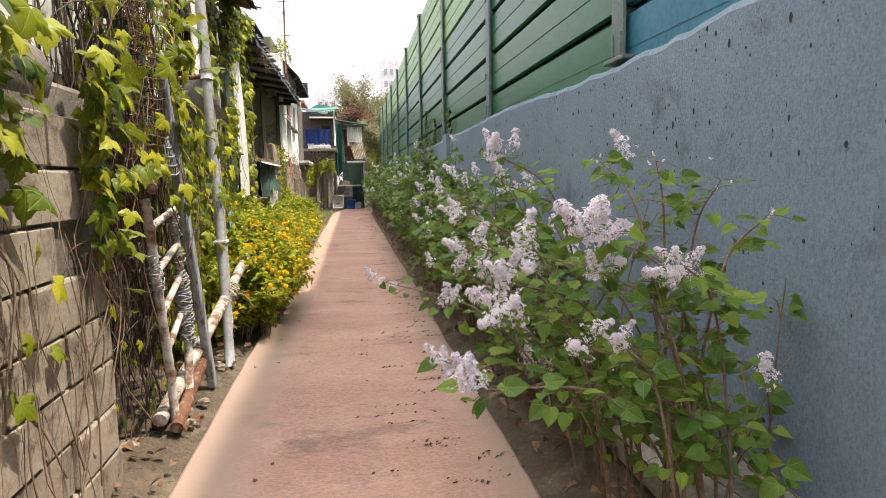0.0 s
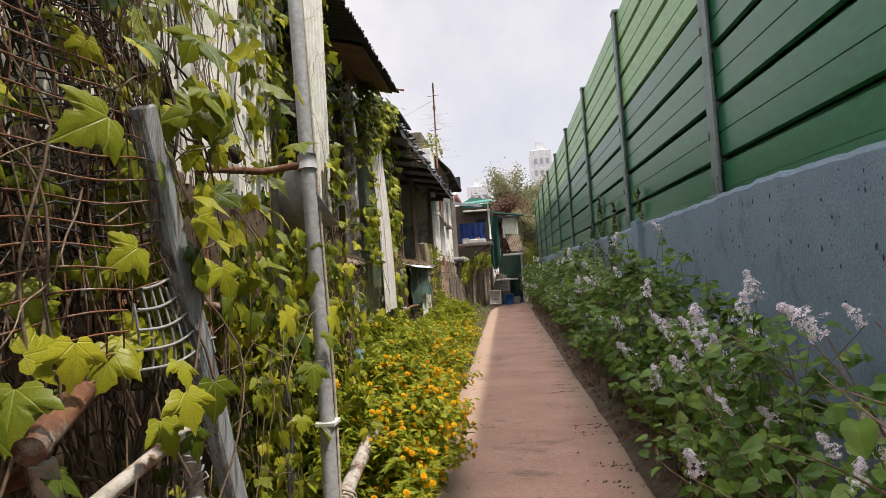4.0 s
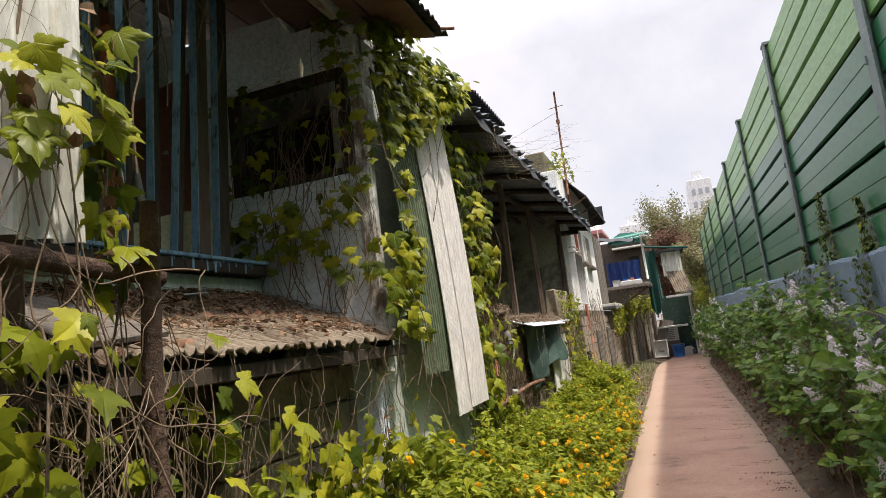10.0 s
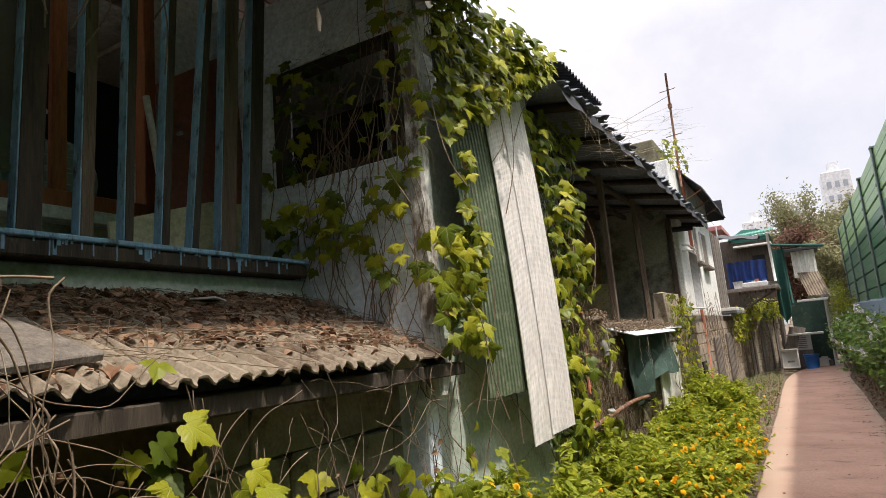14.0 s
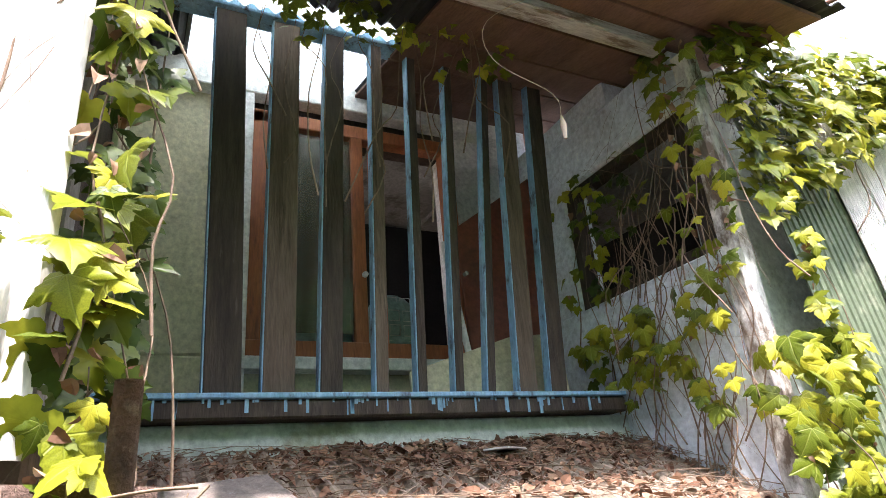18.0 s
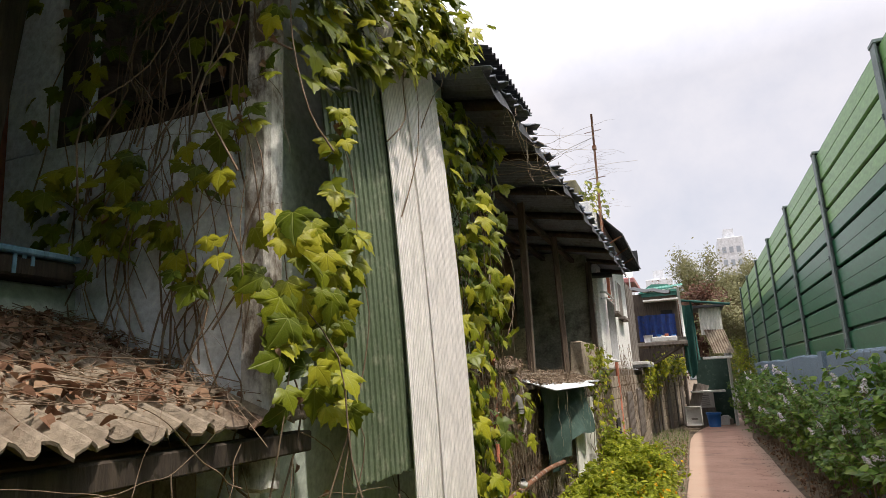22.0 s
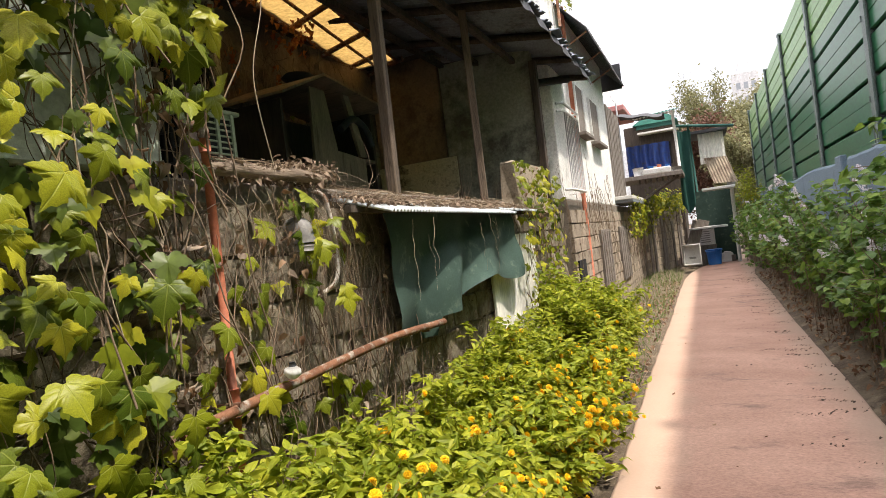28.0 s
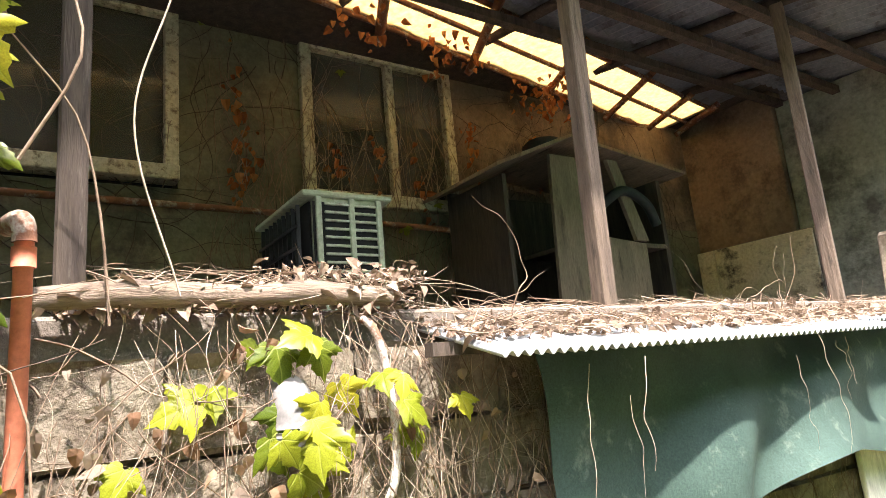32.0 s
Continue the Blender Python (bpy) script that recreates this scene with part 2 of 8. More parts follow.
def worn_sunlit_edge(m, pale):
    """Pale concrete along both path edges, with a ragged border: worn red paint, and the sun strip on the left painted
    in.
    """
    n, l = m.node_tree.nodes, m.node_tree.links
    bs = n["Principled BSDF"]
    old = bs.inputs["Base Color"].links[0].from_socket
    tc, sx, nz = n.new("ShaderNodeTexCoord"), n.new("ShaderNodeSeparateXYZ"), n.new("ShaderNodeTexNoise")
    nz.inputs["Scale"].default_value, nz.inputs["Detail"].default_value = 2.2, 8
    l.new(tc.outputs["Object"], sx.inputs["Vector"])
    l.new(tc.outputs["Object"], nz.inputs["Vector"])
    ab, ad, mr, mx = n.new("ShaderNodeMath"), n.new("ShaderNodeMath"), n.new("ShaderNodeMapRange"), n.new("ShaderNodeMixRGB")
    ab.operation, ad.operation = "ABSOLUTE", "MULTIPLY_ADD"
    off = n.new("ShaderNodeMath")
    off.inputs[1].default_value = -0.06
    l.new(sx.outputs["X"], off.inputs[0])
    l.new(off.outputs[0], ab.inputs[0])
    ad.inputs[1].default_value = 0.30
    l.new(nz.outputs["Fac"], ad.inputs[0])
    l.new(ab.outputs[0], ad.inputs[2])
    mr.inputs["From Min"].default_value, mr.inputs["From Max"].default_value = 0.56, 0.78
    mr.inputs["To Max"].default_value = 0.8
    l.new(ad.outputs[0], mr.inputs["Value"])
    mx.inputs["Color2"].default_value = (*pale, 1)
    l.new(mr.outputs["Result"], mx.inputs["Fac"])
    l.new(old, mx.inputs["Color1"])
    l.new(mx.outputs["Color"], bs.inputs["Base Color"])


# this pale tone also paints the sunlight along the left edge
worn_sunlit_edge(M_PATH, (0.41, 0.30, 0.225))
M_SOIL = surf("soil", (0.085, 0.062, 0.042), (0.20, 0.152, 0.10), 2.5, 0.95, 0.9, stain=(0.25, 0.20, 0.135), stain_at=0.60, grain=45, dist=0.03)
M_BLUEWALL = surf("blue_painted_concrete", (0.138, 0.196, 0.255), (0.20, 0.268, 0.328), 0.55, 0.75, 0.6, stain=(0.105, 0.14, 0.18), stain_at=0.61, grain=85, stretch=(1, 1, 0.8), dist=0.006, stain_scale=2.4)
M_PIT = surf("pitted_hole", (0.02, 0.022, 0.025), (0.05, 0.05, 0.05), 20, 0.95, 0)
M_FOOTING = surf("footing_concrete", (0.30, 0.28, 0.24), (0.42, 0.39, 0.33), 2, 0.9, 0.6, stain=(0.16, 0.14, 0.1), stain_at=0.58, grain=50)
M_STEEL = surf("galvanised_post", (0.13, 0.17, 0.16), (0.20, 0.25, 0.235), 4, 0.5, 0.1, metal=0.35, stain=(0.09, 0.1, 0.085), stain_at=0.66)
M_PANEL = surf("green_barrier_panel", (0.018, 0.115, 0.05), (0.03, 0.155, 0.07), 0.6, 0.30, 0.05, stain=(0.045, 0.14, 0.08), stain_at=0.62, grain=25, stretch=(1, 0.3, 1), spec=0.5)
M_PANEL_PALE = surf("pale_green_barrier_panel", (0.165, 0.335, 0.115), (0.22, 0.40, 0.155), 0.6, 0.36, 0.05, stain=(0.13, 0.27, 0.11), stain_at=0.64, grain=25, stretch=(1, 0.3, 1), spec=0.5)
M_BLOCK = surf("concrete_block", (0.255, 0.205, 0.15), (0.40, 0.335, 0.255), 2.2, 0.95, 0.7, stain=(0.13, 0.095, 0.065), stain_at=0.6, grain=60, vary=0.14, dist=0.006)
M_MORTAR = surf("mortar", (0.15, 0.125, 0.10), (0.25, 0.215, 0.175), 3, 0.95, 0.8, grain=60)
M_PLASTER = surf("flaking_white_plaster", (0.70, 0.69, 0.65), (0.84, 0.83, 0.79), 1.3, 0.9, 0.5, stain=(0.36, 0.33, 0.28), stain_at=0.65, grain=35, dist=0.008)
M_FLAKEPLASTER = surf("peeling_pillar_plaster", (0.60, 0.58, 0.53), (0.78, 0.76, 0.71), 2.0, 0.9, 0.7, stain=(0.15, 0.115, 0.085), stain_at=0.51, grain=35, dist=0.01, stretch=(1, 1, 0.5), stain_scale=7)
M_PALEGREENPLASTER = surf("pale_green_white_plaster", (0.40, 0.46, 0.40), (0.56, 0.60, 0.53), 1.5, 0.9, 0.4, stain=(0.26, 0.28, 0.2), stain_at=0.62, grain=35)
M_JOIST = surf("peeling_grey_white_paint", (0.34, 0.33, 0.31), (0.52, 0.51, 0.48), 4, 0.8, 0.5, stain=(0.16, 0.12, 0.09), stain_at=0.55, grain=40, stretch=(3, 0.5, 3), stain_scale=9)
# white plaster with the blue of the sky light mixed into its colour
M_SIDEWALL = surf("skylight_tinted_plaster", (0.74, 0.80, 0.86), (0.84, 0.89, 0.93), 1.3, 0.9, 0.5, stain=(0.55, 0.56, 0.55), stain_at=0.68, grain=35, dist=0.008)
M_CREAM = surf("cream_plaster", (0.58, 0.54, 0.36), (0.68, 0.64, 0.46), 1.5, 0.9, 0.3, stain=(0.42, 0.37, 0.25), stain_at=0.64, grain=35)
M_GREYWALL = surf("grey_render", (0.22, 0.22, 0.20), (0.33, 0.32, 0.29), 1.2, 0.92, 0.5, stain=(0.12, 0.11, 0.09), stain_at=0.58, grain=35)
M_GREENWALL = surf("faded_green_render", (0.125, 0.115, 0.07), (0.22, 0.20, 0.125), 1.0, 0.92, 0.5, stain=(0.075, 0.065, 0.045), stain_at=0.56, grain=30)
M_PALEGREEN = surf("pale_green_render", (0.22, 0.24, 0.19), (0.33, 0.345, 0.28), 1.0, 0.92, 0.5, stain=(0.10, 0.10, 0.08), stain_at=0.56, grain=30)
M_TANWALL = surf("damp_tan_render", (0.14, 0.10, 0.065), (0.25, 0.185, 0.125), 1.1, 0.92, 0.5, stain=(0.08, 0.058, 0.042), stain_at=0.56, grain=30)
# dark brown that paints the deep shade behind the climbers
M_SHADEBROWN = surf("shade_brown_wall", (0.085, 0.055, 0.035), (0.17, 0.12, 0.08), 1.1, 0.92, 0.5, stain=(0.05, 0.036, 0.026), stain_at=0.56, grain=30)
M_DARKWOOD = surf("weathered_dark_wood", (0.035, 0.026, 0.02), (0.085, 0.064, 0.046), 5, 0.85, 0.6, grain=25, stretch=(4, 4, 0.5), stain=(0.13, 0.11, 0.09), stain_at=0.66)
M_GREYWOOD = surf("weathered_grey_wood", (0.13, 0.11, 0.095), (0.25, 0.215, 0.18), 5, 0.9, 0.7, grain=25, stretch=(4, 4, 0.4), stain=(0.30, 0.35, 0.36), stain_at=0.68)
M_POSTWOOD = surf("brown_weathered_post", (0.095, 0.068, 0.048), (0.175, 0.13, 0.092), 5, 0.9, 0.7, grain=25, stretch=(4, 4, 0.4), stain=(0.05, 0.038, 0.028), stain_at=0.60)
M_TWIGDARK = surf("dark_debris", (0.05, 0.034, 0.025), (0.11, 0.075, 0.052), 12, 0.95, 0.3)
M_BLUEPAINT = surf("flaking_blue_paint", (0.17, 0.34, 0.50), (0.28, 0.46, 0.60), 6, 0.7, 0.4, stain=(0.05, 0.04, 0.035), stain_at=0.60, grain=30, stretch=(2, 2, 0.7))
M_ORANGEWOOD = surf("orange_brown_window_wood", (0.28, 0.085, 0.03), (0.40, 0.14, 0.05), 4, 0.55, 0.2, stain=(0.18, 0.06, 0.03), stain_at=0.62, grain=30, stretch=(3, 3, 0.5))
M_REDBOARD = surf("red_brown_board", (0.20, 0.06, 0.035), (0.27, 0.085, 0.05), 2, 0.6, 0.15, stain=(0.14, 0.045, 0.03), grain=30)
M_PALEBOARD = surf("pale_yellow_board", (0.55, 0.50, 0.30), (0.66, 0.61, 0.40), 2, 0.7, 0.2, stain=(0.36, 0.31, 0.18), stain_at=0.63)
M_WHITESHEET = surf("white_corrugated_sheet", (0.68, 0.66, 0.60), (0.82, 0.80, 0.74), 1.4, 0.7, 0.15, stain=(0.44, 0.36, 0.26), stain_at=0.655, stretch=(1, 1, 0.25))
M_WHITEFLAT = surf("white_grooved_sheet", (0.80, 0.755, 0.72), (0.88, 0.84, 0.81), 1.4, 0.7, 0.1, stain=(0.62, 0.54, 0.44), stain_at=0.67, stretch=(1, 1, 0.2))
M_GREENSHEET = surf("ribbed_green_fibreglass", (0.10, 0.135, 0.075), (0.165, 0.20, 0.125), 2.6, 0.55, 0.3, stain=(0.27, 0.29, 0.20), stain_at=0.60, stretch=(1, 1, 0.8), stain_scale=13)
M_CEMENTSHEET = surf("cement_corrugated_roof", (0.19, 0.148, 0.108), (0.33, 0.27, 0.20), 2, 0.9, 0.6, stain=(0.115, 0.072, 0.047), stain_at=0.58, grain=45)
M_TIN = surf("galvanised_tin", (0.40, 0.44, 0.46), (0.58, 0.62, 0.64), 3, 0.42, 0.1, metal=0.5, stain=(0.26, 0.22, 0.18), stain_at=0.64)
M_DARKTIN = surf("dark_corrugated_roof", (0.018, 0.019, 0.021), (0.04, 0.042, 0.045), 2, 0.6, 0.2, stain=(0.03, 0.024, 0.02), stain_at=0.6)
M_ROOFUNDER = surf("blue_grey_roof_sheet", (0.105, 0.122, 0.148), (0.165, 0.185, 0.215), 2, 0.65, 0.2, stain=(0.05, 0.05, 0.05), stain_at=0.6)
M_GREYROOF = surf("grey_roof_sheet", (0.16, 0.18, 0.20), (0.24, 0.265, 0.285), 2, 0.6, 0.2, stain=(0.1, 0.1, 0.1), stain_at=0.6)
M_CEILBOARD = surf("brown_ceiling_board", (0.10, 0.055, 0.04), (0.17, 0.10, 0.07), 3, 0.8, 0.3, grain=25, stretch=(0.5, 4, 4))
M_RUST = surf("rusty_steel", (0.13, 0.055, 0.03), (0.24, 0.11, 0.055), 9, 0.85, 0.5, metal=0.1, stain=(0.33, 0.30, 0.25), stain_at=0.58)
M_FLAKYPIPE = surf("flaking_white_pipe", (0.42, 0.38, 0.32), (0.60, 0.56, 0.50), 8, 0.75, 0.4, stain=(0.20, 0.10, 0.055), stain_at=0.53, stain_scale=14)
M_GREYPIPE = surf("grey_pole", (0.27, 0.27, 0.27), (0.36, 0.36, 0.355), 4, 0.6, 0.15, stain=(0.2, 0.19, 0.18), stain_at=0.64)
M_REDPIPE = surf("red_brown_drain_pipe", (0.38, 0.115, 0.06), (0.47, 0.16, 0.09), 4, 0.6, 0.15, stain=(0.25, 0.09, 0.055), stain_at=0.63)
M_WHITEPLASTIC = surf("white_plastic", (0.58, 0.57, 0.54), (0.68, 0.67, 0.64), 4, 0.55, 0.1, stain=(0.4, 0.36, 0.3), stain_at=0.66)
M_GREYPLASTIC = surf("grey_plastic", (0.19, 0.18, 0.165), (0.245, 0.235, 0.215), 4, 0.65, 0.1, stain=(0.14, 0.125, 0.105), stain_at=0.60)
M_ROPE = surf("rope", (0.34, 0.29, 0.22), (0.46, 0.40, 0.31), 20, 0.95, 0.4)
M_TWIG = surf("dry_vine_stem", (0.13, 0.085, 0.055), (0.28, 0.205, 0.14), 12, 0.95, 0.4, grain=60)
M_BLUETIMBER = surf("timber_with_pale_blue_paint", (0.25, 0.275, 0.29), (0.40, 0.425, 0.43), 7, 0.9, 0.6, grain=30, stretch=(4, 4, 0.4), stain=(0.13, 0.09, 0.06), stain_at=0.56, stain_scale=9)
M_OLDLOG = surf("grey_brown_barked_log", (0.17, 0.125, 0.09), (0.30, 0.235, 0.17), 6, 0.95, 0.9, grain=40, stretch=(4, 0.5, 4), stain=(0.08, 0.058, 0.042), stain_at=0.58)
M_PALETWIG = surf("pale_dry_stem", (0.34, 0.27, 0.19), (0.46, 0.38, 0.28), 12, 0.95, 0.3)
# the pale stain patches put sunlit spots into the net's colour
M_GREENNET = surf("green_shade_net", (0.026, 0.054, 0.042), (0.046, 0.084, 0.066), 4, 0.85, 0.3, grain=120, stain=(0.12, 0.16, 0.12), stain_at=0.62)
M_TEALNET = surf("teal_net_sheet", (0.010, 0.055, 0.045), (0.02, 0.09, 0.072), 3, 0.8, 0.2, grain=90)
M_BLUETARP = surf("blue_tarpaulin", (0.010, 0.028, 0.13), (0.022, 0.055, 0.22), 6, 0.45, 0.3, stain=(0.03, 0.035, 0.06), stain_at=0.58)
M_BLUEPLASTIC = surf("blue_plastic", (0.01, 0.10, 0.36), (0.02, 0.14, 0.44), 4, 0.4, 0.05)
M_ACMETAL = surf("green_grey_painted_metal", (0.36, 0.40, 0.27), (0.46, 0.49, 0.35), 4, 0.6, 0.15, stain=(0.2, 0.17, 0.11), stain_at=0.62)
# near-black that paints the shade inside rooms, recesses and openings
M_SHADEBLACK = surf("shade_black", (0.008, 0.008, 0.008), (0.014, 0.013, 0.012), 3, 0.9, 0)
M_CURTAIN = surf("patterned_curtain", (0.20, 0.30, 0.27), (0.30, 0.40, 0.36), 3, 0.9, 0.2)
M_CURTAINLINE = surf("pale_curtain_line", (0.5, 0.52, 0.48), (0.6, 0.6, 0.56), 3, 0.9, 0)
M_FLAKEFRAME = surf("flaking_cream_window_frame", (0.46, 0.41, 0.27), (0.58, 0.53, 0.37), 9, 0.8, 0.4, stain=(0.16, 0.11, 0.07), stain_at=0.57, stain_scale=22)
M_BASIN = surf("dull_steel_bowl", (0.19, 0.185, 0.18), (0.28, 0.275, 0.265), 3, 0.55, 0.1, metal=0.25, stain=(0.20, 0.17, 0.14), stain_at=0.6)
M_BLUEPANEL = surf("blue_barrier_panel", (0.03, 0.15, 0.22), (0.045, 0.19, 0.27), 0.8, 0.35, 0.05, grain=25)
M_PINK = surf("pink_roof", (0.36, 0.15, 0.14), (0.46, 0.2, 0.18), 3, 0.7, 0.1)
# distance haze is painted into these pale tower tones
M_FARWALL = surf("hazed_far_concrete", (0.62, 0.64, 0.66), (0.70, 0.72, 0.74), 0.05, 0.9, 0, grain=2)
M_FARWIN = surf("hazed_far_window", (0.30, 0.34, 0.38), (0.36, 0.40, 0.44), 1, 0.3, 0)
M_BARK = surf("bark", (0.15, 0.11, 0.085), (0.29, 0.22, 0.17), 10, 0.95, 0.6)
M_STONE = surf("pale_cement_block", (0.18, 0.152, 0.108), (0.285, 0.245, 0.18), 2.6, 0.95, 0.9, stain=(0.11, 0.08, 0.055), stain_at=0.555, grain=45, vary=0.14, dist=0.012)
M_COWL = surf("pale_grey_plastic", (0.17, 0.16, 0.15), (0.22, 0.21, 0.195), 4, 0.6, 0.1, stain=(0.28, 0.25, 0.22), stain_at=0.63)
M_TEALROOF = surf("faded_teal_roof_paint", (0.045, 0.20, 0.15), (0.075, 0.27, 0.21), 3, 0.6, 0.2, stain=(0.12, 0.24, 0.19), stain_at=0.62)
M_HUTCH = surf("brown_plywood", (0.17, 0.13, 0.085), (0.26, 0.20, 0.135), 3, 0.85, 0.4, stain=(0.10, 0.075, 0.05), stain_at=0.6, grain=30, stretch=(1, 3, 0.6))
M_BRANCH = surf("dark_peeling_bark", (0.07, 0.042, 0.03), (0.16, 0.10, 0.07), 14, 0.95, 0.9, stain=(0.22, 0.17, 0.13), stain_at=0.62, grain=70, dist=0.02)
M_MOULDY = surf("mouldy_pale_panel", (0.46, 0.43, 0.28), (0.58, 0.55, 0.40), 2, 0.7, 0.2, stain=(0.035, 0.03, 0.024), stain_at=0.585, stain_scale=4.5)
M_GLASS = glass_mat("dusty_glass", (0.25, 0.23, 0.17), 0.10, 0.66)
M_YELLOWROOF = leaf_mat("yellow_translucent_roof", (0.54, 0.42, 0.225), (0.56, 0.44, 0.24), (0.60, 0.485, 0.28), 0.80, 0.5)
M_CLEARROOF = leaf_mat("milky_translucent_roof", (0.58, 0.63, 0.62), (0.61, 0.66, 0.64), (0.66, 0.70, 0.68), 0.8, 0.5)

L_IVY = leaf_mat("ivy_leaf", (0.050, 0.080, 0.008), (0.20, 0.225, 0.013), (0.41, 0.385, 0.028), 0.30, 0.40, gloss=0.18)
L_IVY_ONE = leaf_mat("ivy_leaf_single", (0.060, 0.095, 0.009), (0.22, 0.245, 0.014), (0.42, 0.395, 0.028), 0.30, 0.38, island=False, gloss=0.22)
# the ivy leaf again, with shade put into a darker colour
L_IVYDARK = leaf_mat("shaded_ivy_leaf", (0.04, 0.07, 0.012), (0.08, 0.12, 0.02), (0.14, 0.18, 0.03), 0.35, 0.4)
L_KERRIA = leaf_mat("kerria_leaf", (0.17, 0.225, 0.018), (0.31, 0.35, 0.028), (0.45, 0.46, 0.042), 0.48, 0.5)
L_LILAC = leaf_mat("lilac_leaf", (0.075, 0.155, 0.028), (0.13, 0.225, 0.036), (0.215, 0.31, 0.05), 0.45, 0.42)
L_LILAC_ONE = leaf_mat("lilac_leaf_single", (0.075, 0.155, 0.028), (0.14, 0.24, 0.036), (0.23, 0.33, 0.05), 0.45, 0.42, island=False)
L_DRY = leaf_mat("dry_leaf", (0.12, 0.06, 0.032), (0.22, 0.125, 0.07), (0.34, 0.23, 0.145), 0.15, 0.8)
L_DRYORANGE = leaf_mat("orange_dry_leaf", (0.22, 0.065, 0.02), (0.34, 0.12, 0.035), (0.42, 0.20, 0.07), 0.3, 0.7)
L_TREE = leaf_mat("tree_leaf", (0.16, 0.165, 0.08), (0.23, 0.225, 0.11), (0.31, 0.30, 0.155), 0.40, 0.6)
L_TREERED = leaf_mat("red_brown_tree_leaf", (0.10, 0.05, 0.035), (0.15, 0.075, 0.05), (0.19, 0.11, 0.07), 0.3, 0.6)
L_YELLOW = leaf_mat("yellow_petal", (0.88, 0.47, 0.008), (0.90, 0.58, 0.014), (0.90, 0.68, 0.03), 0.3, 0.5)
L_LILACFLOWER = leaf_mat("pale_lilac_petal", (0.76, 0.66, 0.74), (0.86, 0.80, 0.84), (0.90, 0.88, 0.89), 0.3, 0.6)
L_GRASS = leaf_mat("grass_blade", (0.07, 0.13, 0.025), (0.12, 0.19, 0.04), (0.22, 0.24, 0.08), 0.35, 0.6)
L_LITTER = leaf_mat("roof_litter_leaf", (0.12, 0.06, 0.035), (0.24, 0.13, 0.078), (0.38, 0.245, 0.155), 0.15, 0.85)
L_DEBRIS = leaf_mat("grey_brown_leaf_debris", (0.14, 0.095, 0.065), (0.25, 0.18, 0.125), (0.38, 0.29, 0.21), 0.15, 0.85)
L_PALEDRY = leaf_mat("grey_withered_leaf", (0.20, 0.15, 0.11), (0.30, 0.235, 0.175), (0.40, 0.32, 0.24), 0.2, 0.85)

# ---- builders ----
rng = np.random.default_rng(7)


def thing(name, at, label, category, group="", kind=""):
    e = new(name)
    e.empty_display_size = 0.1
    e.location = at
    return tagged(e, label, category, group, kind)


def base_of(parent):
    v = Vector(parent.location)
    if parent.parent:
        v = v + base_of(parent.parent)
    return v


def part(name, bm, material, parent, label="", kind=""):
    """Links a bmesh or a mesh, given in world places, as one mesh object under parent."""
    if isinstance(bm, bmesh.types.BMesh):
        me = bpy.data.meshes.new(name)
        bm.to_mesh(me)
        bm.free()
    else:
        me = bm
    if not me.materials:
        me.materials.append(material)
    ob = new(name, me)
    if parent is not None:
        b = base_of(parent)
        me.transform(Matrix.Translation(-b))
        ob.parent = parent
    return tagged(ob, label, "", "", kind)


def solo(name, bm, material, label, category="", kind="", group=""):
    """A top-level thing of one mesh, its origin at the middle of its base."""
    me = bm
    if isinstance(bm, bmesh.types.BMesh):
        me = bpy.data.meshes.new(name)
        bm.to_mesh(me)
        bm.free()
    me.materials.append(material)
    co = np.empty(len(me.vertices) * 3)
    me.vertices.foreach_get("co", co)
    co = co.reshape(-1, 3)
    b = Vector(((co[:, 0].min() + co[:, 0].max()) / 2, (co[:, 1].min() + co[:, 1].max()) / 2, co[:, 2].min()))
    me.transform(Matrix.Translation(-b))
    ob = new(name, me)
    ob.location = b
    return tagged(ob, label, category, group, kind)


def box(x0, x1, y0, y1, z0, z1, bevel=0.0, bm=None, m=None, rough=0.0):
    b = bmesh.new()
    r = bmesh.ops.create_cube(b, size=1)
    bmesh.ops.scale(b, vec=(x1 - x0, y1 - y0, z1 - z0), verts=r["verts"])
    if bevel:
        bmesh.ops.bevel(b, geom=b.edges[:], offset=bevel, segments=1, affect="EDGES")
    bmesh.ops.translate(b, vec=((x0 + x1) / 2, (y0 + y1) / 2, (z0 + z1) / 2), verts=b.verts)
    if rough:
        for v in b.verts:
            v.co += Vector(rng.normal(0, rough, 3))
    if m is not None:
        bmesh.ops.transform(b, matrix=m, verts=b.verts)
    if bm is None:
        return b
    me = bpy.data.meshes.new("t")
    b.to_mesh(me)
    b.free()
    bm.from_mesh(me)
    bpy.data.meshes.remove(me)
    return bm


def raw_mesh(name, verts, faces, smooth=False):
    """Mesh from numpy vertices (n,3) and faces (m,k) of one size."""
    me = bpy.data.meshes.new(name)
    verts = np.ascontiguousarray(verts, dtype=np.float32)
    faces = np.ascontiguousarray(faces, dtype=np.int32)
    m, k = faces.shape
    me.vertices.add(len(verts))
    me.vertices.foreach_set("co", verts.ravel())
    me.loops.add(m * k)
    me.loops.foreach_set("vertex_index", faces.ravel())
    me.polygons.add(m)
    me.polygons.foreach_set("loop_start", np.arange(0, m * k, k, dtype=np.int32))
    me.polygons.foreach_set("use_smooth", np.full(m, smooth, dtype=bool))
    me.update(calc_edges=True)
    return me


